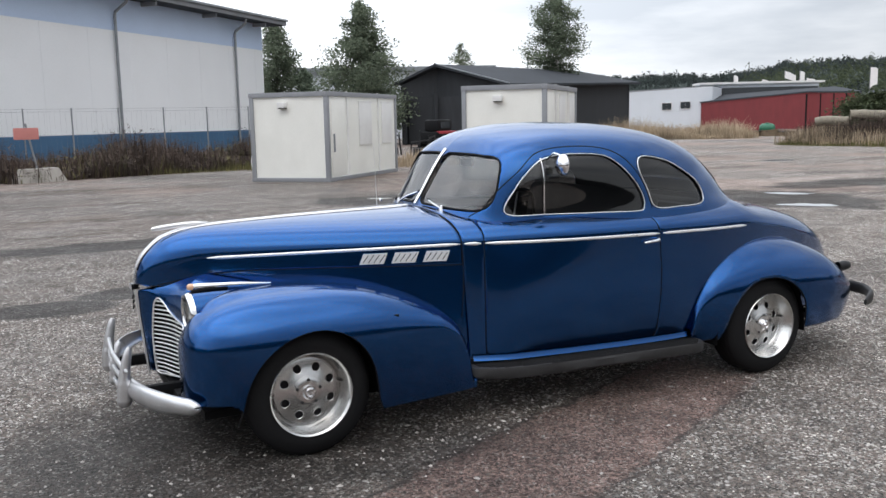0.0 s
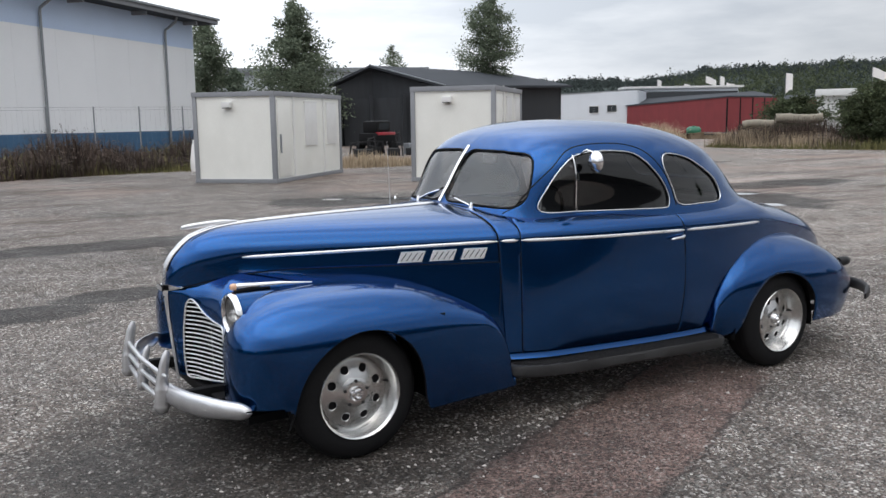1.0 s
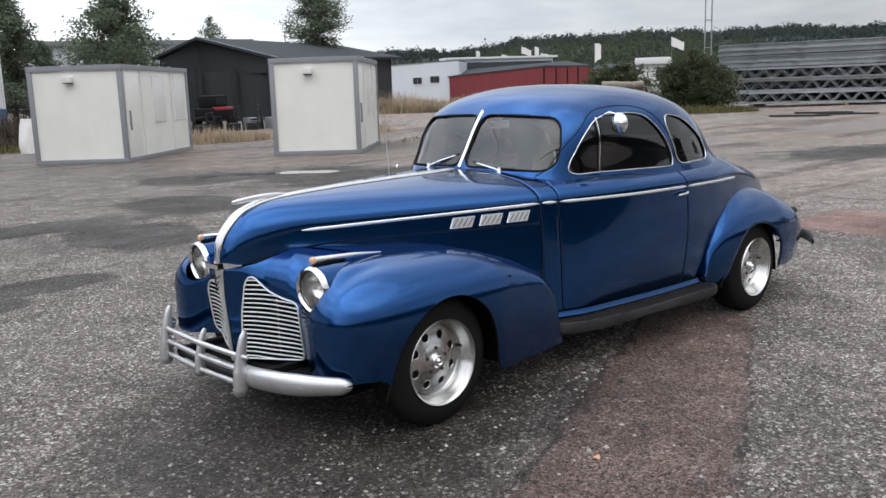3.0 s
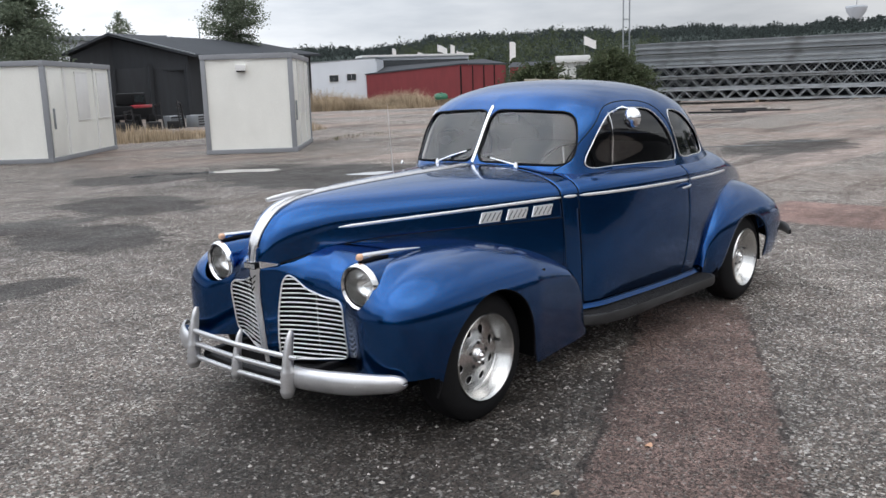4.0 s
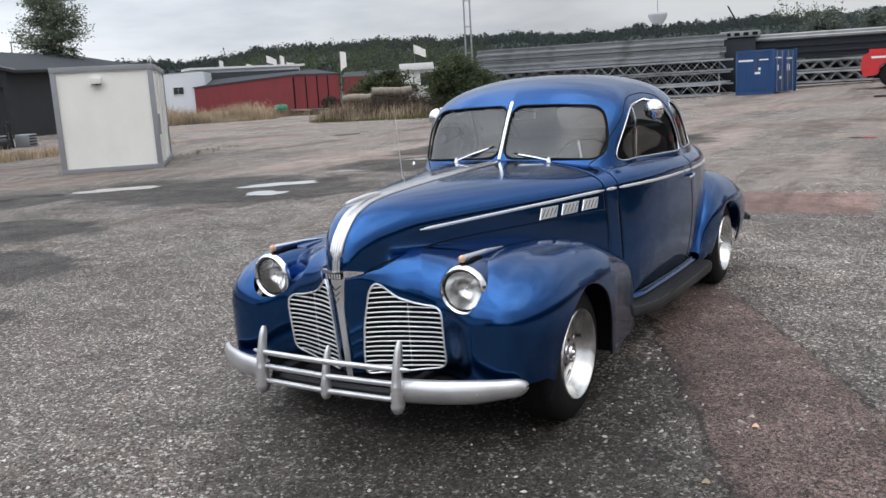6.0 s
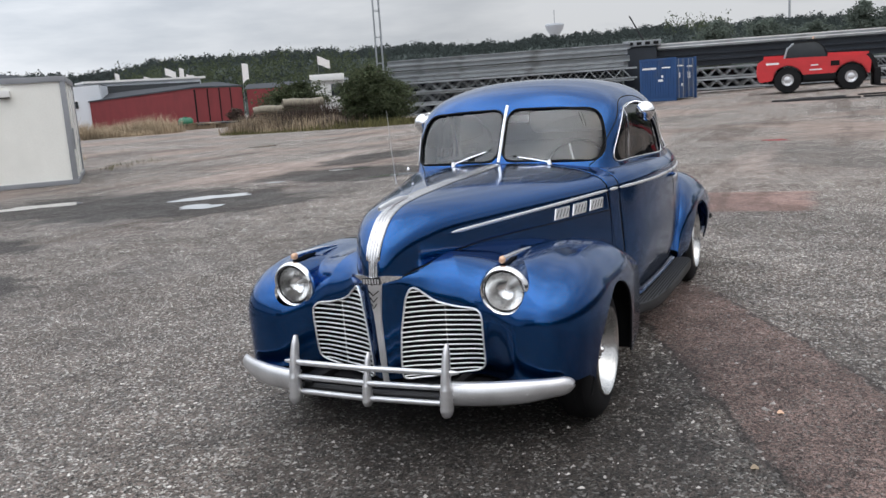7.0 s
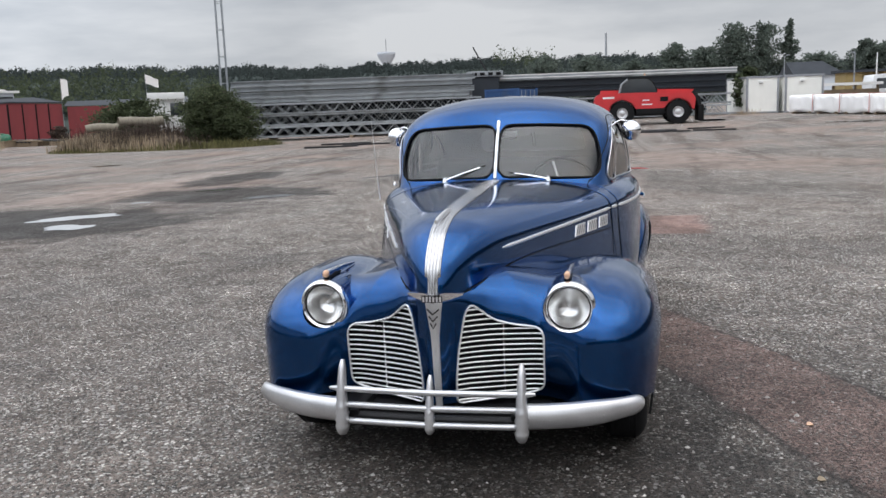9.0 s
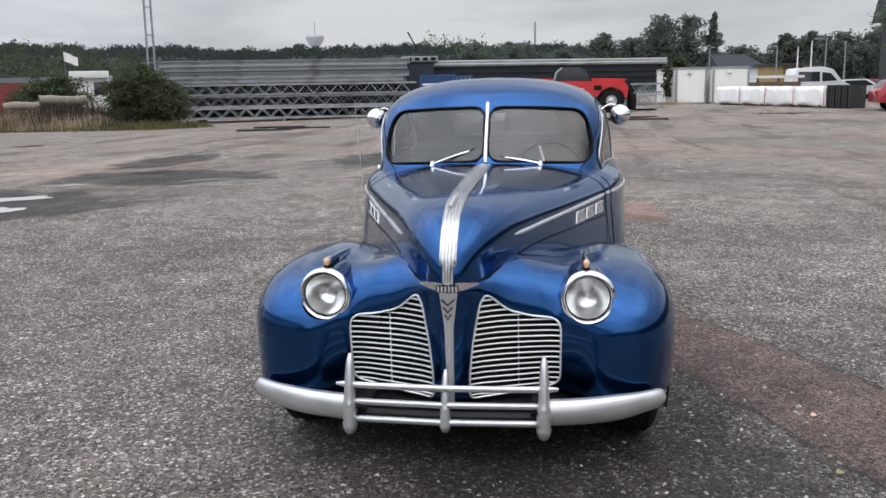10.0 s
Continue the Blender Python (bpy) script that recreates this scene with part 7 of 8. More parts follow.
part("top", prism([(0.38 * math.cos(a), 0.36 * math.sin(a)) for a in np.linspace(0, 6.28, 20)[:-1]], 1.42, 1.50), TARP, sack)

mach = thing("red_farm_machine", "red and black machine parked in front of the shed", "machine", pose(18.3, 34.6, 0, 0, 0, 25) @ Matrix.Diagonal((0.78, 0.78, 0.85, 1)))
part("body", box(-1.0, -0.7, 0.55, 1.1, 0.7, 1.25, 0.12), BLACK, mach, smooth_angle=40)
part("cab", box(-0.7, -0.6, 1.25, 0.7, 0.6, 1.95, 0.15), BLACK, mach, smooth_angle=40)
part("red_bonnet", box(-0.8, -0.74, 1.12, 1.05, -0.5, 1.30, 0.05), CARRED, mach)
part("side_window", box(-0.5, -0.615, 1.45, 0.5, -0.595, 1.82), DARKGLASS, mach)
for wx in (-0.7, 0.75):
    for wy in (-0.75, 0.75):
        part("wheel", moved(turned([(-0.12, 0.1), (-0.13, 0.25), (-0.10, 0.38), (0.10, 0.38), (0.13, 0.25), (0.12, 0.1)], 24), Matrix.Translation((wx, wy, 0.38))), TYRE, mach, smooth_angle=50)
jk = random.Random(8)
for i in range(7):
    x, y = 15.6 + i * 0.75 + jk.uniform(-0.2, 0.2), 32.8 + jk.uniform(-1.0, 1.0)
    s = thing("scrap_rack", "rusty dark steel frame leaning in a heap by the shed", "scrap", pose(x, y, 0, 0, 0, jk.uniform(0, 180)), "scrap by the shed")
    h_ = jk.uniform(0.6, 1.3)
    part("frame", join(bar((-0.5, 0, 0), (-0.4, 0.1, h_), 0.04), bar((0.5, 0, 0), (0.45, 0.1, h_ * 0.9), 0.04), bar((-0.45, 0.1, h_ * 0.95), (0.5, 0.1, h_ * 0.85), 0.04), bar((-0.45, 0.1, h_ * 0.5), (0.5, 0.1, h_ * 0.5), 0.03), box(-0.4, 0.1, 0.0, 0.4, 0.6, 0.35, 0.02)), DARKMETAL, s)
for i, (x, y) in enumerate([(19.6, 33.2), (20.4, 32.6)]):
    s = thing("plastic_crate", "grey plastic crate on the grass", "crate", pose(x, y, 0, 0, 0, 30 * i), "crates by the shed")
    part("box", box(-0.4, -0.3, 0, 0.4, 0.3, 0.55, 0.03), ZINC, s)
    for k in range(4):
        part("slot", box(-0.32, -0.306, 0.08 + 0.12 * k, 0.32, -0.299, 0.13 + 0.12 * k), BLACK, s)


# ---- plain unseen walls behind the camera, added to close the yard and darken the car's reflections ----
for nm, a, b in (("unseen_wall_south", (-30, -20), (43, -20)), ("unseen_wall_west", (-30, 14), (-30, -20.3))):
    tagged(part(nm, quad_wall(a, b, -0.2, 3.6, 3.6, -0.3), UNSEENWALL, None, "plain dark unseen wall added behind the camera to darken the car's reflections"), category="wall", kind="structure")

# ---- trees ----
def tree(name, label, x, y, h, spread, form, leaf, n_leaf, size, seed, bark=BARK, z=None, group=""):
    """Tapered trunk, limbs and a ragged crown of small leaves. form: width of the crown against height."""
    rnd = random.Random(seed)
    ob = thing(name, label, "tree", pose(x, y, gz(x, y) - 0.1 if z is None else z), group)
    bend = [rnd.uniform(-0.02, 0.02) * h for _ in range(2)]
    tr = [(bend[0] * t * t, bend[1] * t, h * t * 0.97) for t in np.linspace(0, 1, 10)]
    trunk = tube(tr, np.linspace(0.020 * h + 0.03, 0.015, 10), 8)
    limbs, paths = [], []
    n_limb = 120
    for i in range(n_limb):
        t = 0.10 + 0.89 * (i + rnd.random()) / n_limb
        ln = spread * form(t) * rnd.uniform(0.6, 1.15)
        if ln < 0.05:
            continue
        a = rnd.uniform(0, 6.28)
        up = 0.55 - 0.75 * (form is conifer_form) * (1 - t) if form is not birch_form else 0.55
        base = np.array([bend[0] * t * t, bend[1] * t, h * t])
        tip = base + np.array([math.cos(a) * ln, math.sin(a) * ln, ln * up * rnd.uniform(0.3, 1.0) - (0.25 * ln if form is birch_form else 0)])
        mid = (base + tip) / 2 + np.array([0, 0, 0.12 * ln])
        limbs.append(tube([base, mid, tip], [0.004 * h * (1 - t) + 0.012, 0.012, 0.005], 4))
        paths.append((base, mid, tip, ln))
    part("trunk", trunk, bark, ob, smooth_angle=60)
    part("limbs", join(*limbs), bark, ob)
    vs, fs = [], []
    wts = [p[3] + 0.15 for p in paths]
    for p in rnd.choices(paths, wts, k=n_leaf):
        t = rnd.random() ** 0.7
        b, m, e, ln = p
        c = (1 - t) ** 2 * b + 2 * t * (1 - t) * m + t * t * e
        r = (0.035 * spread if form is conifer_form else 0.05 * spread) + 0.08 * ln
        gs = lambda q: max(-1.7, min(1.7, rnd.gauss(0, 1))) * q
        c = c + np.array([gs(r), gs(r), gs(r * 0.8) - (abs(rnd.gauss(0, 0.10 * spread)) if form is birch_form else 0)])
        s = size * rnd.uniform(0.5, 1.3)
        d1 = np.array([rnd.gauss(0, 1), rnd.gauss(0, 1), rnd.gauss(0, 0.6)])
        d1 = d1 / np.linalg.norm(d1) * s
        d2 = np.array([rnd.gauss(0, 1), rnd.gauss(0, 1), rnd.gauss(0, 1)])
        d2 = d2 - d1 * (d2 @ d1) / (s * s)
        d2 = d2 / np.linalg.norm(d2) * s * 0.45
        k = len(vs)
        vs += [tuple(c - d1), tuple(c + d2), tuple(c + d1), tuple(c - d2)]
        fs.append((k, k + 1, k + 2, k + 3))
    part("crown", (vs, fs), leaf, ob, smooth_angle=None)
    return ob


def conifer_form(t):
    return (1 - t) ** 0.85 * (0.85 + 0.13 * math.sin(t * 31)) * (1 if t > 0.12 else 0.7)


def birch_form(t):
    return max(0.05, math.sin(math.pi * min(1, 0.04 + 0.95 * t ** 1.5)) ** 0.75) * (0.9 + 0.14 * math.sin(t * 25))


def round_form(t):
    return max(0.1, math.sin(math.pi * (0.18 + 0.80 * t)) ** 0.55)


tree("spruce", "dark dense conifer behind the cabins", 21.6, 53.0, 10.0, 5.9, conifer_form, LEAF_BIRCH, 34000, 0.125, 1)
tree("spruce", "dark conifer beside the hall", 19.6, 67.6, 10.4, 5.4, conifer_form, LEAF_BIRCH, 22000, 0.14, 2)
tree("spruce", "dark low conifer beside the hall", 21.6, 66.0, 6.2, 3.0, conifer_form, LEAF_DARK, 9000, 0.17, 3)
tree("birch", "tall grey-green birch behind the shed", 39.2, 54.9, 11.9, 2.5, birch_form, LEAF_BIRCH, 27000, 0.105, 4, BIRCHBARK)
tree("birch", "small thin birch above the shed roof", 50.6, 92.6, 11.4, 2.2, birch_form, LEAF_BIRCH, 6000, 0.14, 5, BIRCHBARK)
bush = tree("bush", "dense dark green bush at the edge of the yard", 38.6, 20.8, 3.35, 1.55, birch_form, LEAF_BUSH, 13000, 0.08, 6)
tree("bush", "dark green shoots at the side of the bush", 39.0, 19.75, 2.3, 1.35, round_form, LEAF_BUSH, 8000, 0.08, 61)
tree("bush", "brownish green shoots at the side of the bush", 38.2, 21.75, 2.7, 1.15, birch_form, LEAF_BUSH, 8000, 0.08, 62)
tree("bush", "olive green bush by the logs", 40.2, 26.5, 2.55, 1.6, round_form, LEAF_BUSH, 9000, 0.11, 7)
tree("bush", "olive green bush in front of the barn", 44.5, 30.3, 2.2, 1.7, round_form, LEAF_BUSH, 6000, 0.12, 8)
tree("bush", "small bush at the barn corner", 60.4, 46.2, 1.5, 0.8, round_form, WEED, 2500, 0.12, 9)
tree("bush", "light green bush at the end of the steel stack", 56.6, -8.0, 3.0, 0.9, round_form, LEAF_BUSH, 2200, 0.2, 10)
for i, (x, y, h, sp, fm, lf) in enumerate([(145.1, 14.0, 11.0, 5.0, round_form, LEAF_DARK), (146, 6.7, 10.6, 5.0, round_form, LEAF_DARK), (146.2, 0.0, 9.2, 4.5, round_form, LEAF_BUSH), (146.1, -7.3, 13.0, 4.0, birch_form, LEAF_DARK), (145.5, -12.0, 11.2, 4.5, round_form, LEAF_BUSH), (145.2, -16.5, 13.2, 5.0, round_form, LEAF_DARK), (144.8, -20.5, 13.0, 5.0, round_form, LEAF_DARK),
                                           (144.3, -24.6, 14.0, 4.6, conifer_form, LEAF_DARK), (150.0, -30.0, 9.0, 5.0, round_form, LEAF_DARK), (142.9, -35.5, 11.6, 3.4, birch_form, LEAF_DARK), (141.9, -39.0, 11.9, 3.6, birch_form, LEAF_DARK), (140.8, -43.5, 11.0, 4.4, round_form, LEAF_DARK), (140.0, -48.5, 11.5, 4.6, round_form, LEAF_DARK), (160, 28, 9.5, 5, round_form, LEAF_FARLIGHT)]):
    tree("tree", "dark green tree at the far side of the yard", x, y, h * (0.95 if -26 < y < -16 else 0.82), sp * 0.8, fm, LEAF_TREE, 8000, 0.27, 40 + i, group="trees beyond the stacks")

# ---- wooded hills all round ----
RIDGE = pchip([-180, -40, -14, -6, 0, 10, 14, 19, 25, 30, 34, 39, 42, 46, 52, 60, 80, 180], [14, 13, 13, 16, 20.5, 21.6, 21.8, 20.4, 21.6, 22.0, 22.6, 21.8, 20.6, 17.0, 17.8, 16, 14, 16])


def hill_top(a):
    """Ground height of the ridge at 430 m, by bearing in degrees."""
    return float(RIDGE(a)) + 0.5 * math.sin(radians(a * 47)) + 0.4 * math.sin(radians(a * 131 + 20))


hv_, hf_ = [], []
rads = (240, 300, 360, 430, 520)
for i in range(601):
    a = i * 0.6
    for k, r in enumerate(rads):
        aa = a if a < 180 else a - 360
        hv_.append((r * math.cos(radians(a)), r * math.sin(radians(a)), (-2.5, 0.3 * hill_top(aa), 0.75 * hill_top(aa), hill_top(aa), hill_top(aa) - 8.0)[k]))
for i in range(600):
    for k in range(4):
        p = i * 5 + k
        hf_.append((p, p + 5, p + 6, p + 1))
hill = part("wooded_hill", (hv_, hf_), HILLSIDE, None, "low dark wooded ridge on the horizon", smooth_angle=180)
tagged(hill, category="hill", kind="structure")


def forest(name, label, material, n, a0, a1, r0, r1, seed, hmin, hmax, conifer=0.6):
    rnd = random.Random(seed)
    vs, fs = [], []
    for _ in range(n):
        a, r = rnd.uniform(a0, a1), r0 + (r1 - r0) * rnd.random()
        x, y = r * math.cos(radians(a)), r * math.sin(radians(a))
        zb = float(np.interp(r, rads, (-2.5, 0.3 * hill_top(a), 0.75 * hill_top(a), hill_top(a), hill_top(a) - 8.0)))
        h = rnd.uniform(hmin, hmax) * (1 + 0.35 * math.sin(a * 3.7 + r * 0.05) * math.sin(a * 1.9 + 1))
        w = h * rnd.uniform(0.25, 0.45)
        con = rnd.random() < conifer
        for _ in range(22):
            t = rnd.random()
            ww = w * ((1.05 - t) if con else math.sin(math.pi * (0.2 + 0.75 * t)) ** 0.6)
            b, q = rnd.uniform(0, 6.28), math.sqrt(rnd.random())
            cx, cy, cz = x + ww * q * math.cos(b), y + ww * q * math.sin(b), zb + h * (0.15 + 0.85 * t)
            s = rnd.uniform(0.3, 0.8)
            k = len(vs)
            for _ in range(3):
                vs.append((cx + rnd.uniform(-s, s), cy + rnd.uniform(-s, s), cz + rnd.uniform(-s, s)))
            fs.append((k, k + 1, k + 2))
    ob = part(name, (vs, fs), material, None, label, smooth_angle=None)
    tagged(ob, category="forest", kind="stuff")


forest("far_forest", "dark pine forest on the ridge", LEAF_FAR, 9000, -35, 66, 390, 436, 21, 1.8, 4.2)
forest("far_forest", "dark mixed forest on the slope", LEAF_FAR, 5500, -35, 66, 270, 390, 22, 2.5, 5)
forest("birch_wood", "lighter green deciduous wood on the slope", LEAF_FARLIGHT, 700, 27, 44, 255, 340, 23, 5, 9, 0.1)
forest("birch_wood", "lighter green deciduous wood near the ridge", LEAF_FARLIGHT, 60, 5, 9, 350, 400, 24, 6, 9, 0.1)

# ---- water tower and radio masts far off ----
wt = thing("water_tower", "pale grey funnel-shaped water tower on the skyline", "tower", pose(1150, 328, 0) @ Matrix.Diagonal((0.66, 0.66, 0.95, 1)))
part("shaft", turned([(0, 4), (60, 3.5), (66, 4.5)], 24, "z"), PALECONCRETE, wt, smooth_angle=60)
part("tank", turned([(64, 4), (78, 17), (83, 19), (85, 18), (86, 4), (86, 0)], 32, "z"), PALECONCRETE, wt, smooth_angle=30)
part("antenna", bar((0, 0, 86), (0, 0, 104), 0.8, 5), ZINC, wt)
rm = thing("radio_mast", "slim dark lattice mast on the skyline", "mast", pose(596, 18, 0))
part("mast", tube([(0, 0, 0), (0, 0, 48)], [1.2, 0.6], 5), ZINC, rm)
mast = thing("lattice_mast", "tall slim galvanised lattice mast rising out of the bushes", "mast", pose(41.2, 21.5, 0.1, 0, 0, 30))
mz = 13.0
for sx in (-0.36, 0.36):
    for sy in (-0.18, 0.18):
        part("leg", bar((sx, sy, 0), (sx * 0.85, sy * 0.85, mz), 0.035, 6), ZINC, mast)
for i in range(9):
    z = 0.4 + 1.45 * i
    part("rung", join(bar((-0.36, -0.18, z), (0.36, -0.18, z), 0.022), bar((-0.36, 0.18, z), (0.36, 0.18, z), 0.022), bar((-0.36, -0.18, z), (-0.36, 0.18, z), 0.02), bar((0.36, -0.18, z), (0.36, 0.18, z), 0.02)), ZINC, mast)

# ---- stacks of steel trusses and beams ----
def truss(name, length, w, h, tube_r, cell, material):
    ob = thing(name, "long galvanised lattice girder in a stack", "steel girder", pose(0, 0, 0), "stacked steel girders")
    for y in (-w / 2, w / 2):
        for z in (tube_r, h - tube_r):
            part("chord", box(-length / 2, y - tube_r, z - tube_r, length / 2, y + tube_r, z + tube_r), material, ob)
    n = int(length / cell)
    for y in (-w / 2, w / 2):
        pts = []
        for i in range(n):
            x0, x1 = -length / 2 + i * cell, -length / 2 + (i + 1) * cell
            pts.append(bar((x0, y, tube_r * 1.5), ((x0 + x1) / 2, y, h - tube_r * 1.5), tube_r * 0.55, 4))
            pts.append(bar(((x0 + x1) / 2, y, h - tube_r * 1.5), (x1, y, tube_r * 1.5), tube_r * 0.55, 4))
        part("lacing", join(*pts), material, ob)
    part("cross_ties", join(*[bar((-length / 2 + i * cell, -w / 2, h - tube_r), (-length / 2 + i * cell, w / 2, h - tube_r), tube_r * 0.5, 4) for i in range(n + 1)]), material, ob)
    return ob


def beam(length, w, h, material, label="long galvanised flanged beam in a stack"):
    ob = thing("steel_beam", label, "steel beam", pose(0, 0, 0), "stacked steel beams")
    part("web", box(-length / 2, -w * 0.10, 0.03, length / 2, w * 0.10, h - 0.03), material, ob)
    for z in (0.0, h - 0.045):
        part("flange", box(-length / 2, -w / 2, z, length / 2, w / 2, z + 0.045), material, ob)
    return ob


S0, S1 = np.array([44.9, 22.9]), np.array([48.2, 8.9])
smid, sdeg = (S0 + S1) / 2, math.degrees(math.atan2(S1[1] - S0[1], S1[0] - S0[0]))
sn = np.array([math.cos(radians(sdeg - 90)), math.sin(radians(sdeg - 90))])
if sn @ smid > 0:
    sn = -sn
rs = random.Random(3)
base_truss = truss("steel_truss", 14.6, 0.75, 0.66, 0.05, 0.95, STEEL)
first = True
zg = gz(*smid)
for layer in range(3):
    for row in range(3):
        c = smid - sn * (row * 0.95 - 0.2) + np.array([rs.uniform(-0.15, 0.15), rs.uniform(-0.15, 0.15)])
        sh = np.array([math.cos(radians(sdeg)), math.sin(radians(sdeg))]) * rs.uniform(-0.5, 0.5)
        m = pose(c[0] + sh[0], c[1] + sh[1], zg + 0.15 + layer * 0.68, 0, 0, sdeg + rs.uniform(-0.5, 0.5))
        if first:
            base_truss.matrix_world, first = m, False
        else:
            copy_thing(base_truss, m)
for i, t in enumerate((0.15, 0.5, 0.85)):
    p = S0 + (S1 - S0) * t
    tagged(part("timber_bearer", moved(box(-1.6, -0.1, 0, 1.6, 0.1, 0.16, 0.01), pose(p[0] + 0.7, p[1] + 0.2, zg - 0.01, 0, 0, sdeg + 90)), WOOD, None, "heavy timber bearer under the steel"), category="timber", group="timber bearers")
base_beam = beam(14.4, 0.34, 0.30, STEEL)
first = True
for layer in range(4):
    for row in range(6):
        c = smid - sn * (row * 0.40 - 0.35) + np.array([rs.uniform(-0.05, 0.05), rs.uniform(-0.05, 0.05)])
        sh = np.array([math.cos(radians(sdeg)), math.sin(radians(sdeg))]) * rs.uniform(-0.25, 0.25)
        m = pose(c[0] + sh[0], c[1] + sh[1], zg + 2.22 + layer * 0.315 + (0.0 if layer < 2 else 0.06), 0, 0, sdeg + rs.uniform(-0.25, 0.25))
        if first:
            base_beam.matrix_world, first = m, False
        else:
            copy_thing(base_beam, m)

T0, T1 = np.array([52.0, 9.6]), np.array([55.9, -6.8])
tmid, tdeg = (T0 + T1) / 2, math.degrees(math.atan2(T1[1] - T0[1], T1[0] - T0[0]))
tl = float(np.linalg.norm(T1 - T0))
zt_ = gz(*tmid)
for layer in range(2):
    for row in range(2):
        c = tmid + np.array([0.95 * row - 0.6, 0.2 * row])
        copy_thing(base_truss, pose(c[0] + 0.15, c[1] - 1.0, zt_ + 0.15 + layer * 0.7, 0, 0, tdeg + rs.uniform(-0.6, 0.6)))
# dark backing added so the gaps in both stacks look deeply shaded
shade_beam = beam(14.0, 0.5, 0.42, STEELDARK, "dark beam added behind the lattice girders to shade their gaps")
first = True
for layer in range(5):
    c = smid - sn * 2.95
    m = pose(c[0], c[1], zg + 0.05 + layer * 0.43, 0, 0, sdeg + rs.uniform(-0.2, 0.2))
    if first:
        shade_beam.matrix_world, first = m, False
    else:
        copy_thing(shade_beam, m)
for layer in range(3):
    c = tmid + np.array([1.4, 0.0])
    copy_thing(shade_beam, pose(c[0], c[1], zt_ + 0.05 + layer * 0.43, 0, 0, tdeg))
dark_beam = beam(tl - 0.6, 0.42, 0.36, STEELDARK, "dark navy painted steel beam in a stack")
first = True
for layer in range(3):
    for row in range(4):
        c = tmid + np.array([0.46 * row - 0.35, 0.1 * row])
        m = pose(c[0], c[1], zt_ + 1.62 + layer * 0.375, 0, 0, tdeg + rs.uniform(-0.2, 0.2))
        if first:
            dark_beam.matrix_world, first = m, False
        else:
            copy_thing(dark_beam, m)
pale = thing("box_girder", "long pale steel box girder on top of the dark beams", "steel beam", pose(tmid[0] - 0.2, tmid[1] - 0.3, zt_ + 2.76, 0, 0, tdeg), "stacked steel beams")
part("girder", box(-tl / 2 + 1.2, -0.35, 0.0, tl / 2, 0.35, 0.30, 0.03), STEEL, pale)
part("girder_lip", box(-tl / 2 + 1.2, -0.42, 0.30, tl / 2, 0.42, 0.36), WHITEPAINT, pale)
part("girder_lip", box(-tl / 2 + 1.2, -0.40, 0.12, tl / 2, -0.35, 0.17), WHITEPAINT, pale)
eng = thing("winch_unit", "dark machine unit standing at the end of the stack", "machine", pose(51.4, 8.7, gz(51.4, 8.7), 0, 0, tdeg))
part("housing", box(-1.0, -0.7, 0.0, 1.0, 0.7, 3.2, 0.08), STEELDARK, eng)
part("platform", box(-1.0, -0.9, 3.2, 1.25, 0.8, 3.55, 0.04), STEEL, eng)
for i in range(4):
    part("vent_hole", box(-0.7 + 0.5 * i, -0.92, 3.28, -0.4 + 0.5 * i, -0.89, 3.46), BLACK, eng)
part("jib", bar((0.3, 0, 3.5), (-0.55, 0.1, 5.1), 0.05, 6), DARKMETAL, eng)
for i in range(5):
    part("pipe", tube([(-1.1 - 0.05 * i, -0.6 + 0.2 * i, 0.2), (-1.15, -0.6 + 0.2 * i, 1.5), (-1.0, -0.5 + 0.2 * i, 3.0)], 0.05, 6), DARKMETAL, eng)

# ---- blue container ----
bx = thing("blue_container", "blue steel storage container with white lettering marks", "container", pose(44.6, 5.55, gz(44.6, 5.55), 0, 0, -109.5))
# local: door end along -x .. faces -y
part("body", box(-2.1, 0.0, 0.10, 0.0, 2.3, 2.25), BLUEBOX, bx)
for i in range(13):
    part("corrugation", box(-2.03 + 0.155 * i, -0.025, 0.2, -1.955 + 0.155 * i, 0.0, 2.12), BLUEBOX, bx)
for i in range(2):
    d = part("door", box(0.0, 0.06 + 1.12 * i, 0.14, 0.035, 1.10 + 1.12 * i, 2.18, 0.006), BLUEBOX, bx, "blue container door")
    for k in range(2):
        part("lock_rod", bar((0.06, 0.30 + 0.5 * k + 1.12 * i, 0.12), (0.06, 0.30 + 0.5 * k + 1.12 * i, 2.2), 0.02, 6), ZINC, d)
    part("hinge", join(*[box(0.02, (0.03 if i == 0 else 2.22), z, 0.06, (0.08 if i == 0 else 2.27), z + 0.1) for z in (0.4, 1.0, 1.6)]), BLUEBOX, d)
for x in (-2.12, -0.06):
    for y in (-0.03, 2.25):
        part("corner_post", box(x, y, 0.0, x + 0.12, y + 0.12, 2.3, 0.01), BLUEBOX, bx)
for z in (0.0, 2.18):
    part("rail", box(-2.1, -0.035, z, 0.0, 0.06, z + 0.12), BLUEBOX, bx)
marks = [(-1.95, 1.72, 0.85, 0.10), (-0.75, 1.75, 0.5, 0.07), (-0.8, 1.25, 0.12, 0.14), (-1.0, 1.05, 0.3, 0.12)]
for x, z, w, h in marks:
    part("lettering_bar", box(x, -0.034, z, x + w, -0.0255, z + h), WHITEPAINT, bx)
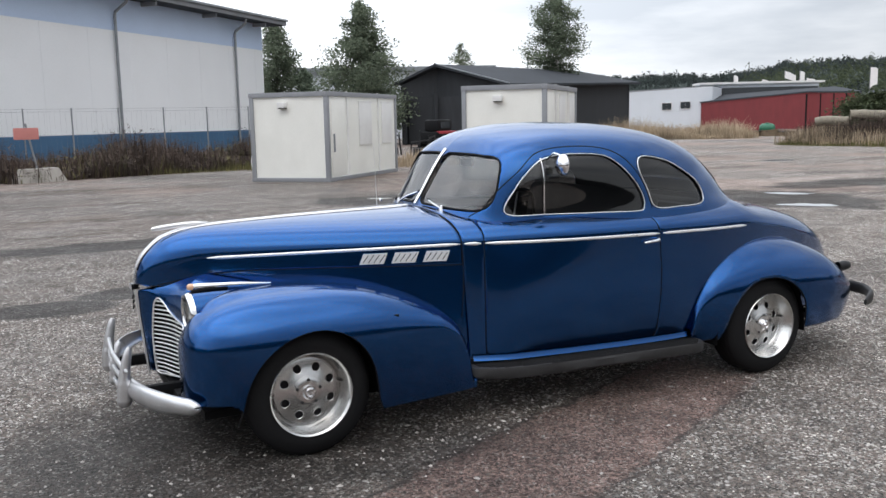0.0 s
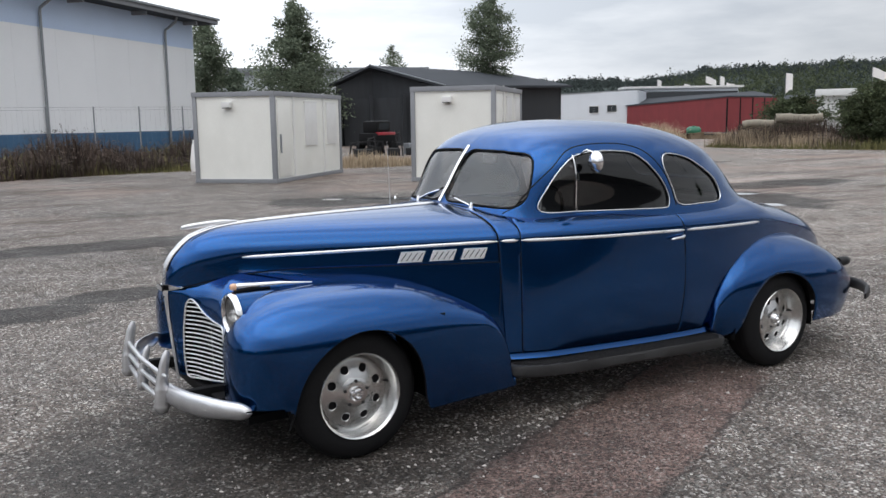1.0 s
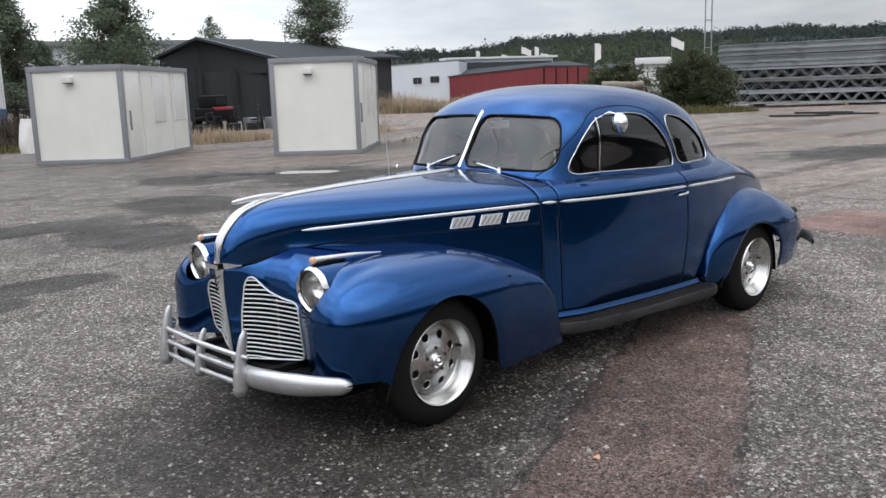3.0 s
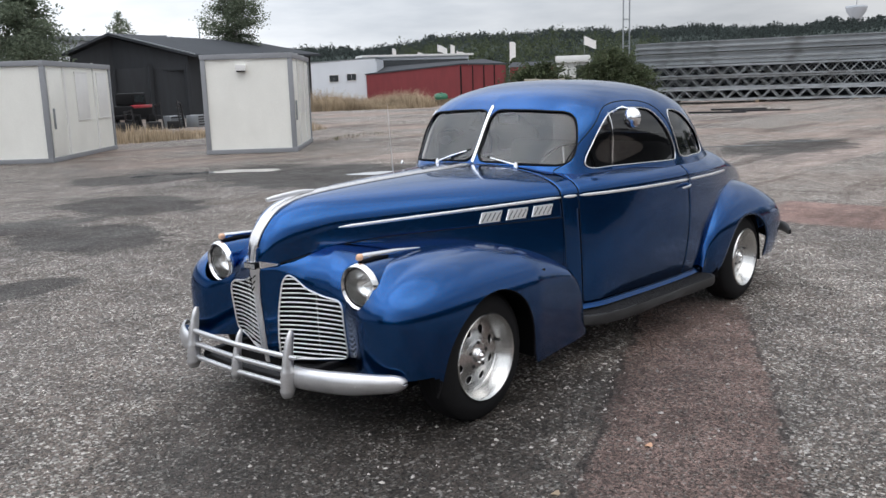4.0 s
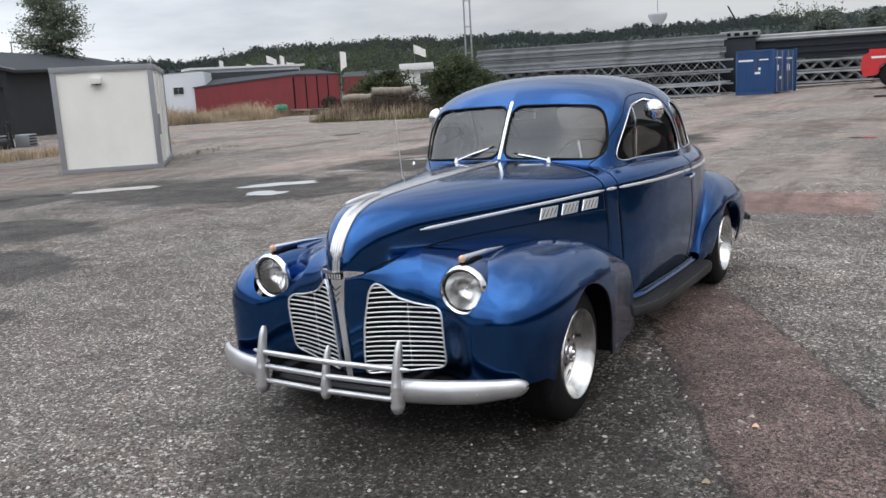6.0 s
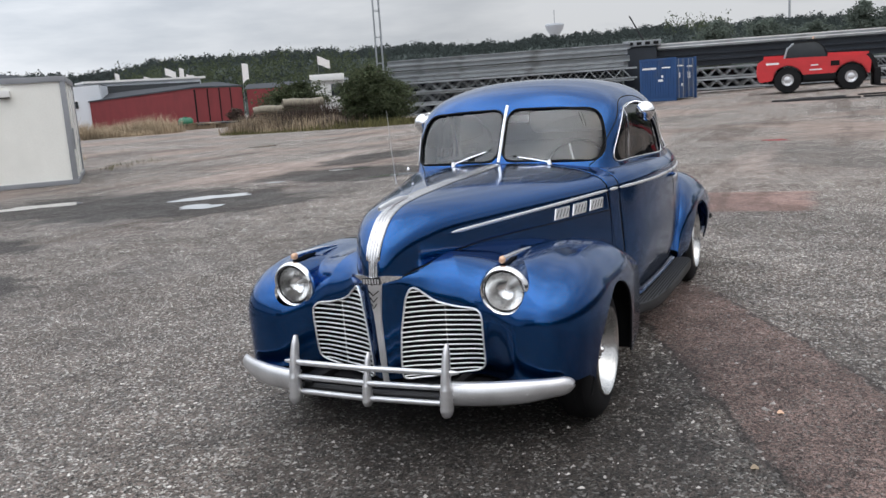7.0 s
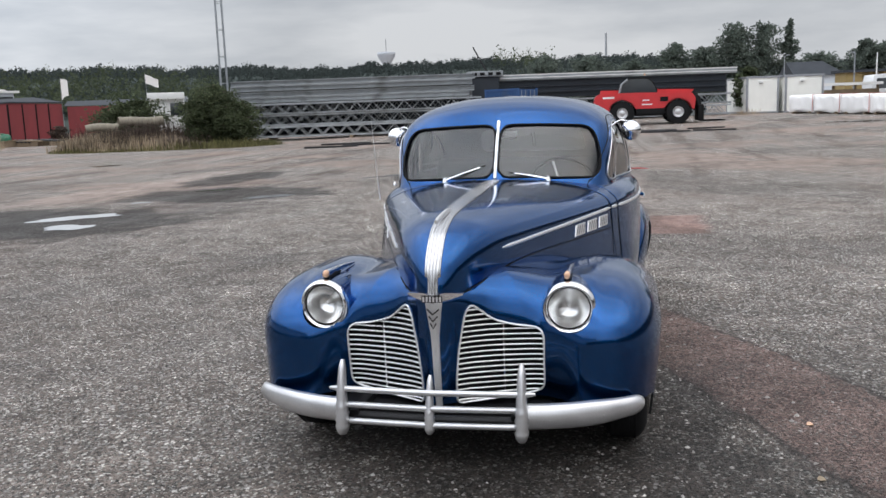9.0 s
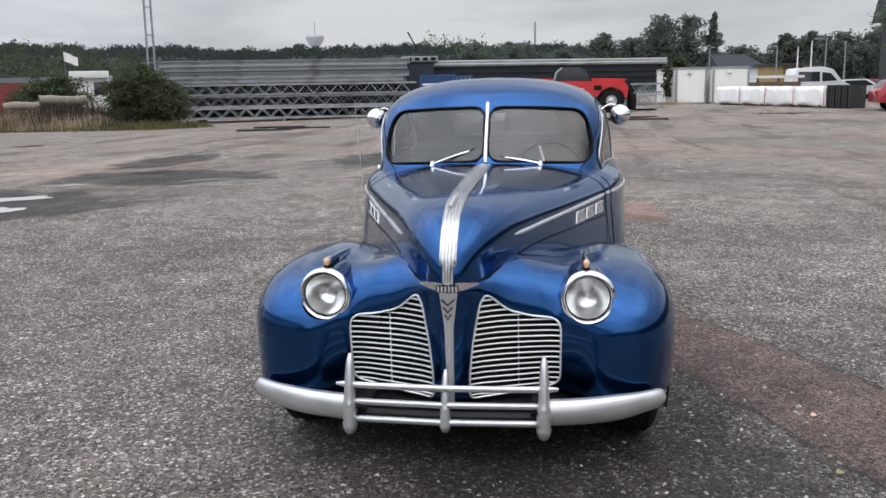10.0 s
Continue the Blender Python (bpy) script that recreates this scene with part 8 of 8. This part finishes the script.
for y, z, w, h in [(0.2, 1.8, 0.7, 0.08), (0.35, 1.2, 0.16, 0.28), (1.35, 1.15, 0.10, 0.35), (1.55, 1.15, 0.10, 0.35), (1.3, 1.75, 0.6, 0.08), (0.6, 0.75, 0.2, 0.14)]:
    part("lettering_bar", box(0.035, y, z, 0.042, y + w, z + h), WHITEPAINT, bx)

# ---- red telehandler ----
tele = thing("telehandler", "red telescopic handler with black cab and big tyres", "telehandler", pose(44.2, -1.45, gz(44.2, -1.45), 0, 0, -86))
# local x towards the boom's fork end
part("chassis", box(-2.3, -0.80, 0.45, 2.2, 0.80, 0.95, 0.08), BLACK, tele)
hb = [(-2.72, 0.55), (-2.85, 0.95), (-2.82, 1.48), (-2.6, 1.66), (-0.9, 1.68), (2.15, 1.60), (2.36, 1.30), (2.28, 0.70), (2.12, 0.80), (1.96, 1.12), (1.46, 1.32), (0.98, 1.12), (0.78, 0.84), (-0.70, 0.80), (-0.90, 1.13), (-1.40, 1.34), (-1.92, 1.13), (-2.10, 0.62)]
hb = rounded(hb, 0.12, 4)
part("bodywork", moved(prism(hb, -1.05, 1.05), Matrix.Rotation(radians(90), 4, "X")), MACHINERED, tele, "red painted bodywork", smooth_angle=30)
part("side_skirt", box(-0.68, -1.07, 0.52, 0.80, -0.98, 0.84, 0.03), BLACK, tele, "black plastic side skirt")
part("boom", tube([(-2.5, -0.30, 1.74), (0.4, -0.30, 1.72), (2.3, -0.30, 1.66)], 0.15, 4), MACHINERED, tele, "long red telescopic boom")
part("boom_nose", tube([(2.2, -0.40, 1.62), (2.45, -0.40, 1.25), (2.58, -0.40, 0.75)], [0.2, 0.24, 0.2], 6), BLACK, tele, smooth_angle=50)
cabp = rounded([(-1.58, 1.62), (-1.46, 2.12), (-1.12, 2.40), (-0.10, 2.42), (0.22, 2.16), (0.46, 1.62)], 0.16, 5)
cb = part("cab", moved(prism(cabp, -0.05, 0.92), Matrix.Rotation(radians(90), 4, "X")), DARKGLASS, tele, "dark glazed cab", smooth_angle=30)
for yy in (-0.93, 0.06):
    part("cab_frame", tube([(x, yy, z) for x, z in resample(cabp, 40)], 0.03, 6, True), BLACK, cb, "black tubular cab frame")
part("cab_pillar", tube([(-1.55, -0.95, 1.66), (-1.42, -0.95, 2.12), (-1.12, -0.95, 2.38)], 0.06, 6), ZINC, cb, "pale grey rear pillar")
for wx in (-1.40, 1.46):
    for wy, s in ((-0.98, -1), (0.98, 1)):
        wm = Matrix.Translation((wx, wy, 0.62))
        w = part("wheel", moved(turned([(-0.20 * s, 0.05), (-0.20 * s, 0.32), (-0.22 * s, 0.45), (-0.17 * s, 0.59), (0.0, 0.62), (0.17 * s, 0.59), (0.2 * s, 0.3)], 40), wm), TYRE, tele, "large black tyre", smooth_angle=40)
        part("rim", moved(turned([(0.19 * s, 0.29), (0.215 * s, 0.275), (0.15 * s, 0.24), (0.10 * s, 0.17), (0.12 * s, 0.1), (0.13 * s, 0.0)], 32), wm), SILVER, w, "grey steel rim", smooth_angle=40)
        for i in range(20):
            a = i * math.pi / 10
            part("tread_lug", moved(box(-0.2, -0.04, 0.57, 0.2, 0.04, 0.64), wm @ Matrix.Rotation(a, 4, "Y") @ Matrix.Rotation(radians(90), 4, "Z")), TYRE, w)
    part("mudguard", moved(sheet(lambda a, y: np.stack([0.72 * np.cos(a), y, 0.72 * np.sin(a)], -1), np.linspace(0.3, 2.8, 14), np.linspace(-1.18, -0.75, 3)), Matrix.Translation((wx, 0, 0.62))), BLACK, tele, smooth_angle=60)
part("carriage", join(box(2.5, -0.85, 0.12, 2.8, 0.55, 0.95, 0.05), box(2.75, -0.7, 0.08, 3.9, -0.58, 0.15), box(2.75, 0.3, 0.08, 3.9, 0.42, 0.15)), BLACK, tele, "black fork carriage")
for bx_ in ((-0.35, 1.24, 0.0, 1.30), (-2.4, 1.40, -1.8, 1.50), (-0.4, 1.02, 0.15, 1.08)):
    part("marking", box(bx_[0], -1.058, bx_[1], bx_[2], -1.052, bx_[3]), WHITEPAINT, tele)
part("grille", box(0.55, -1.06, 1.18, 0.95, -1.05, 1.42), BLACK, tele)
part("beacon", moved(turned([(0, 0.05), (0.12, 0.04), (0.14, 0)], 10, "z"), Matrix.Translation((-0.2, -0.4, 2.55))), AMBER, tele)

dk = random.Random(12)
for i in range(7):
    x, y = 36.2 + dk.uniform(-1.0, 1.4), -1.8 + dk.uniform(-2.4, 2.0)
    tagged(part("timber_offcut", moved(box(-0.9, -0.06, 0, 0.9, 0.06, 0.07, 0.01), pose(x, y, gz(x, y), 0, 0, dk.uniform(70, 120))), DARKMETAL, None, "dark flat offcut lying on the gravel"), category="offcut", group="offcuts on the gravel")
for i, (x, y) in enumerate([(33.0, 12.5), (34.5, 11.2), (36.0, 12.8)]):
    tagged(part("timber_offcut", moved(box(-1.2, -0.08, 0, 1.2, 0.08, 0.08, 0.01), pose(x, y, gz(x, y), 0, 0, 104 + 5 * i)), DARKMETAL, None, "dark flat offcut lying on the gravel"), category="offcut", group="offcuts on the gravel")

# ---- logs, truck cab, green drum by the barn ----
for i, (a, b, r) in enumerate([((36.7, 27.3, 1.18), (37.6, 26.0, 1.28), 0.21), ((37.75, 26.05, 1.46), (39.4, 24.4, 1.52), 0.25)]):
    lg = thing("hollow_log", "weathered hollow log lying on the mound", "log", pose(0, 0, 0), "logs on the mound")
    a, b = np.array(a), np.array(b)
    pts = [a + (b - a) * t + np.array([0, 0, 0.05 * math.sin(5 * t + i)]) for t in np.linspace(0, 1, 8)]
    part("bark", tube(pts, [r * (1 + 0.05 * math.sin(3 * k + i)) for k in range(8)], 14, cap=False), CORK, lg, smooth_angle=60)
    # solid black core standing in for the shade inside the log
    part("shade_core", tube(pts[1:7], [r * 0.86] * 6, 12), BLACK, lg, "black core in place of the shaded hollow")
mound = part("earth_mound", sheet(lambda u, v: np.stack([38.4 + 2.8 * v * np.cos(u), 24.4 + 4.6 * v * np.sin(u), ground_z(38.4, 24.4) + 0.75 * (1 - v ** 2) * (1 + 0.2 * np.sin(3 * u + 4 * v)) - 0.02], -1), np.linspace(0, 2 * math.pi, 40), np.linspace(0.0, 1.05, 12)), EARTH, None, "low earth mound under the weeds", smooth_angle=60, weld=0.001)
tagged(mound, category="mound", kind="structure")
trk = thing("truck_cab", "old white lorry cab behind the bush", "lorry", pose(44.0, 26.7, gz(44.0, 26.7), 0, 0, 208))
part("cab", box(-1.0, -1.0, 0.6, 0.9, 1.0, 3.05, 0.12), WHITEPAINT, trk, smooth_angle=40)
part("visor", box(0.85, -1.05, 2.7, 1.2, 1.05, 3.1, 0.04), WHITEPAINT, trk)
part("windscreen", box(0.88, 0.20, 1.75, 0.915, 0.88, 2.5, 0.01), DARKGLASS, trk)
part("side_window", box(-0.3, -1.02, 1.8, 0.6, -0.99, 2.5, 0.01), DARKGLASS, trk)
part("bumper", box(0.85, -1.05, 0.4, 1.1, 1.05, 0.75, 0.04), BLACK, trk)
for wy in (-0.9, 0.9):
    part("wheel", moved(turned([(-0.14, 0.1), (-0.14, 0.46), (0.14, 0.46), (0.14, 0.1)], 24), Matrix.Translation((0.1, wy, 0.46))), TYRE, trk)
part("box_body", box(-5.2, -1.2, 0.95, -1.1, 1.2, 2.9, 0.03), ZINC, trk)
gd = thing("green_tank", "green plastic tank on a pile of pallets", "tank", pose(53.6, 46.2, gz(53.6, 46.2), 0, 0, 120) @ Matrix.Diagonal((0.66, 0.66, 0.66, 1)))
part("shell", moved(turned([(-0.9, 0.0), (-0.85, 0.42), (-0.6, 0.6), (0.6, 0.6), (0.85, 0.42), (0.9, 0.0)], 24, "x"), Matrix.Translation((0, 0, 0.95))), GREENPLASTIC, gd, smooth_angle=40)
part("lid", moved(turned([(0.55, 0.3), (0.68, 0.28), (0.7, 0.0)], 16, "z"), Matrix.Translation((0, 0, 0.95))), GREENPLASTIC, gd)
part("cradle", box(-0.9, -0.5, 0.0, 0.9, 0.5, 0.45, 0.03), DARKMETAL, gd)
for i in range(9):
    x, y = 51.8 + 0.42 * i + dk.uniform(-0.3, 0.3), 48.0 - 0.55 * i + dk.uniform(-0.4, 0.4)
    s = thing("scrap_pallet", "broken dark timber pallet in a pile", "pallet", pose(x, y, gz(x, y) - 0.02, dk.uniform(-6, 6), dk.uniform(-6, 6), dk.uniform(0, 180)) @ Matrix.Diagonal((1.5, 1.2, 1.9, 1)), "pallets by the barn")
    for k in range(5):
        part("board", box(-0.7, -0.5 + 0.22 * k, 0.22, 0.7, -0.36 + 0.22 * k, 0.26), WOOD if i % 2 else DARKMETAL, s)
    for k in range(3):
        part("bearer", box(-0.65 + 0.58 * k, -0.5, 0.0, -0.5 + 0.58 * k, 0.5, 0.22), WOOD, s)

# ---- site cabins, wrapped timber, pallets, van, car at the far side ----
site_cabin((55.3, -9.75), 100.0, 2.05, 4.6, 2.35, 3, label="white site cabin with grey frame across the yard")
site_cabin((55.0, -12.35), 97.0, 2.35, 4.6, 2.35, 4, label="white site cabin with grey frame across the yard")
W0, W1 = np.array([52.6, -10.35]), np.array([44.2, -14.4])
wd = (W1 - W0) / np.linalg.norm(W1 - W0)
wdeg = math.degrees(math.atan2(wd[1], wd[0]))
wl_ = float(np.linalg.norm(W1 - W0))
for i in range(4):
    c = W0 + wd * (i + 0.5) * wl_ / 4
    pk_ = thing("wrapped_timber_pack", "timber pack wrapped in creased white plastic", "timber pack", pose(c[0], c[1], gz(*c), 0, 0, wdeg), "row of wrapped timber packs")
    L2, pw = wl_ / 8 - 0.005, 0.55
    rp = random.Random(60 + i)
    ph = rp.uniform(0, 6)

    def wrap(u, v, L2=L2, pw=pw, ph=ph):
        a = v * 2 * math.pi
        e = 5.0
        cy = np.sign(np.cos(a)) * np.abs(np.cos(a)) ** (2 / e) * pw
        cz = 0.57 + np.sign(np.sin(a)) * np.abs(np.sin(a)) ** (2 / e) * 0.52
        cr = 0.020 * np.sin(u * 5 + a * 2 + ph) + 0.012 * np.sin(u * 11 - a * 7 + 2 * ph) * np.sin(u * 3 + ph) + 0.06 * np.sin(u * 3 + ph) * np.clip((0.5 - cz) / 0.4, 0, 1)
        end = 1 - 0.06 * smooth(np.abs(u), 0.9, 1.0)
        return np.stack([u * L2, cy * end + cr * np.cos(a), cz * 1.0 + cr * 0.8 - 0.0], -1)

    part("plastic_wrap", sheet(wrap, np.linspace(-1, 1, 40), np.linspace(0, 1, 49)), TARP, pk_, "creased white plastic", smooth_angle=60, weld=0.001)
    for s in (-1, 1):
        part("end_cap", box(s * L2 - 0.02, -pw * 0.92, 0.10, s * L2 + 0.02, pw * 0.92, 1.05), TARP, pk_)
    part("strap", tube([(L2 * 0.96, pw * 1.03 * sy_, zz) for sy_, zz in ((-1, 0.10), (-1, 1.10), (1, 1.10), (1, 0.10))], 0.018, 4), FLAGRED, pk_)
    for bx in (-0.7, 0.6):
        part("bearer", box(L2 * bx, -pw, 0, L2 * bx + 0.12, pw, 0.12), WOOD, pk_)
for i in range(4):
    c = W1 + wd * (0.25 + 0.42 * i)
    for k in range(8):
        s = thing("black_pallet", "black plastic pallet standing in a stack", "pallet", pose(c[0], c[1], gz(*c) + 0.145 * k, 0, 0, wdeg), "stacked black pallets")
        part("deck", box(-0.18, -0.5, 0.10, 0.18, 0.5, 0.14), PALLET, s)
        for fx in (-0.18, 0.08):
            part("foot", box(fx, -0.5, 0, fx + 0.1, 0.5, 0.10), PALLET, s)


def vehicle(name, label, category, m, prof, half_w, paint, windows, wheels, r, taper=0.86):
    """A parked vehicle from its side profile; windows rows of outlines in (x, z)."""
    ob = thing(name, label, category, m)
    p = rounded(prof, 0.16, 5)
    rows = [(-half_w, 0.94), (-half_w * 0.99, 0.99), (-half_w * 0.9, 1.0), (half_w * 0.9, 1.0), (half_w * 0.99, 0.99), (half_w, 0.94)]
    zmax = p[:, 1].max()
    c = p.mean(0)
    vs, fs, k = [], [], len(p)
    for y, s in rows:
        for x, z in p:
            sc = 1 - (1 - taper) * max(0, (z - 0.9) / max(zmax - 0.9, 0.1))
            vs.append((c[0] + (x - c[0]) * s, y * sc, c[1] + (z - c[1]) * s))
    for i in range(len(rows) - 1):
        fs += [(i * k + j, i * k + (j + 1) % k, (i + 1) * k + (j + 1) % k, (i + 1) * k + j) for j in range(k)]
    fs += [tuple(reversed(range(k))), tuple(range((len(rows) - 1) * k, len(rows) * k))]
    part("body", (vs, fs), paint, ob, smooth_angle=40)
    for o in windows:
        for s in (-1, 1):
            q = rounded(o, 0.06, 3)
            wv = []
            for x, z in q:
                sc = 1 - (1 - taper) * max(0, (z - 0.9) / max(zmax - 0.9, 0.1))
                wv.append((x, s * (half_w * sc * 1.0 + 0.004), z))
            part("side_window", (wv, [tuple(range(len(wv)))]), DARKGLASS, ob)
    for wx in wheels:
        for s in (-1, 1):
            wm = Matrix.Translation((wx, s * (half_w - 0.08), r))
            w = part("wheel", moved(turned([(-0.1, 0.1), (-0.11, r * 0.8), (-0.08, r), (0.08, r), (0.11, r * 0.8), (0.1, 0.1)], 24), wm), TYRE, ob, smooth_angle=40)
            part("rim", moved(turned([(s * 0.108, r * 0.62), (s * 0.10, r * 0.3), (s * 0.105, 0.0)], 20), wm), SILVER, w)
    return ob


van = vehicle("white_van", "white high-roofed van parked beyond the wrapped timber", "van", pose(64.0, -19.0, gz(64, -19.0), 0, 0, -82) @ Matrix.Diagonal((0.80, 1, 1, 1)), [(-2.6, 0.4), (-2.65, 1.6), (-2.5, 2.30), (-0.2, 2.42), (0.9, 2.25), (1.75, 1.35), (2.55, 1.05), (2.6, 0.45)], 1.0, WHITECAR, [[(-2.3, 1.35), (-2.25, 2.05), (-0.3, 2.05), (-0.3, 1.35)], [(-0.1, 1.35), (-0.1, 2.0), (0.65, 1.95), (1.3, 1.4)]], (-1.7, 1.7), 0.34)
part("windscreen", ([(1.00, -0.78, 2.16), (1.00, 0.78, 2.16), (1.76, 0.86, 1.40), (1.76, -0.86, 1.40)], [(0, 1, 2, 3)]), DARKGLASS, van)
rc_ = vehicle("red_car", "red estate car parked beside the pallets", "car", pose(40.0, -17.2, gz(40, -17.2), 0, 0, -95), [(-2.2, 0.35), (-2.25, 0.85), (-2.05, 1.0), (-1.75, 1.42), (0.2, 1.48), (1.0, 1.02), (2.1, 0.85), (2.2, 0.4)], 0.88, CARRED, [[(-1.75, 1.0), (-1.6, 1.34), (-0.5, 1.38), (-0.5, 1.0)], [(-0.4, 1.0), (-0.4, 1.38), (0.1, 1.38), (0.75, 1.0)]], (-1.35, 1.35), 0.31)
part("tail_lamp", box(-2.26, -0.85, 0.75, -2.15, -0.62, 0.92), REDLENS, rc_)
part("rear_window", ([(-2.04, -0.6, 1.04), (-2.04, 0.6, 1.04), (-1.79, 0.55, 1.37), (-1.79, -0.55, 1.37)], [(0, 1, 2, 3)]), DARKGLASS, rc_)
for i, (x, y, a) in enumerate([(66.5, -14.0, -88), (66.8, -22.8, -80), (70.0, -25.2, -85)]):
    vehicle("parked_car", ("silver", "pale grey", "dark red")[i] + " car parked in the far row", "car", pose(x, y, gz(x, y), 0, 0, a), [(-2.1, 0.35), (-2.15, 0.9), (-1.7, 1.45), (0.2, 1.52), (1.0, 1.05), (2.0, 0.85), (2.1, 0.4)], 0.88, (WHITECAR, WHITECAR, CARRED)[i], [[(-1.7, 1.02), (-1.5, 1.38), (0.1, 1.40), (0.75, 1.02)]], (-1.3, 1.3), 0.31)
brick_low = thing("low_wall", "low reddish timber store with a pale roof", "shed", pose(60.6, -14.8, gz(60.6, -14.8), 0, 0, -75))
part("wall", box(-2.4, 0, 0, 2.4, 0.3, 1.35), WOOD, brick_low)
part("roof", box(-2.5, -0.3, 1.62, 2.5, 1.6, 1.80), WHITEPAINT, brick_low)
for k in range(4):
    part("post", box(-2.4 + 1.55 * k, 0, 1.3, -2.28 + 1.55 * k, 0.12, 1.64), WOOD, brick_low)
yl = thing("yellow_hut", "ochre timber hut with a dark flat roof", "hut", pose(88.4, -23.3, gz(88.4, -23.3), 0, 0, -80))
part("wall", join(box(-2.6, 0, 0, -1.0, 2.5, 3.1), box(1.0, 0, 0, 2.6, 2.5, 3.1), box(-1.0, 0.8, 0, 1.0, 2.5, 3.1)), YELLOWWALL, yl)
part("roof", box(-2.9, -0.3, 3.1, 2.9, 2.8, 3.35), ROOFGREY, yl)
hs = thing("far_house", "grey house roof between the trees", "house", pose(104.2, -21.5, gz(104.2, -21.5), 0, 0, -80))
part("wall", box(-2.6, 0, 0, 2.6, 5, 3.4), GREYWALL, hs)
part("roof", ([(-3, -0.4, 3.3), (3, -0.4, 3.3), (3, 5.4, 3.3), (-3, 5.4, 3.3), (-3, 2.5, 5.0), (1.2, 2.5, 5.0)], [(0, 1, 5, 4), (2, 3, 4, 5), (1, 2, 5), (3, 0, 4), (3, 2, 1, 0)]), ROOFGREY, hs, smooth_angle=10)
dh = thing("dark_house", "tall dark house half hidden by a tree", "house", pose(56.6, -24.4, gz(56.6, -24.4), 0, 0, -100))
part("wall", box(-2.6, 0, 0, 2.6, 6, 5.6), SHEDDARK, dh)
part("roof", ([(-3.2, -0.7, 5.4), (3.2, -0.7, 5.4), (3.2, 6.7, 5.4), (-3.2, 6.7, 5.4), (-3.2, 3.0, 7.8), (3.2, 3.0, 7.8)], [(0, 1, 5, 4), (2, 3, 4, 5), (1, 2, 5), (3, 0, 4), (3, 2, 1, 0)]), ROOFGREY, dh, smooth_angle=10)
for x in (-1.6, 0.6):
    for z in (0.9, 3.5):
        w = part("window", box(x, -0.02, z, x + 0.9, 0.02, z + 1.1), DARKGLASS, dh)
        part("window_frame", tube([(x, -0.03, z), (x + 0.9, -0.03, z), (x + 0.9, -0.03, z + 1.1), (x, -0.03, z + 1.1)], 0.05, 4, True), WHITEPAINT, w)
tree("tree", "dark tree in front of the dark house", 52.8, -21.4, 9.0, 2.3, birch_form, LEAF_DARK, 5000, 0.22, 70)
for i, (x, y, h, lampy) in enumerate([(79.0, -19.5, 4.6, True), (78.4, -22.3, 5.0, False), (78.0, -23.4, 5.1, True), (78.6, -21.2, 4.5, False), (77.6, -24.9, 4.7, True), (100.0, -17.0, 5.5, True)]):
    lp = thing("lamp_post", "slim grey lamp post at the far side", "lamp post", pose(x, y, gz(x, y), 0, 0, 40 * i), "lamp posts beyond the yard")
    part("pole", tube([(0, 0, 0), (0, 0, h)], [0.09, 0.05], 8), ZINC if lampy else WHITEPAINT, lp)
    if lampy:
        part("arm", bar((0, 0, h - 0.05), (0.6, 0, h + 0.05), 0.03, 6), ZINC, lp)
        part("lamp_head", box(0.45, -0.12, h, 1.0, 0.12, h + 0.10, 0.02), ZINC, lp)
lp = thing("lamp_post", "slim lamp post above the shed roof", "lamp post", pose(46.0, 70.0, 0), "lamp posts beyond the yard")
part("pole", tube([(0, 0, 0), (0, 0, 7.6)], [0.1, 0.06], 8), ZINC, lp)
part("lamp_head", box(-0.1, -0.1, 7.55, 0.6, 0.1, 7.68, 0.02), ZINC, lp)
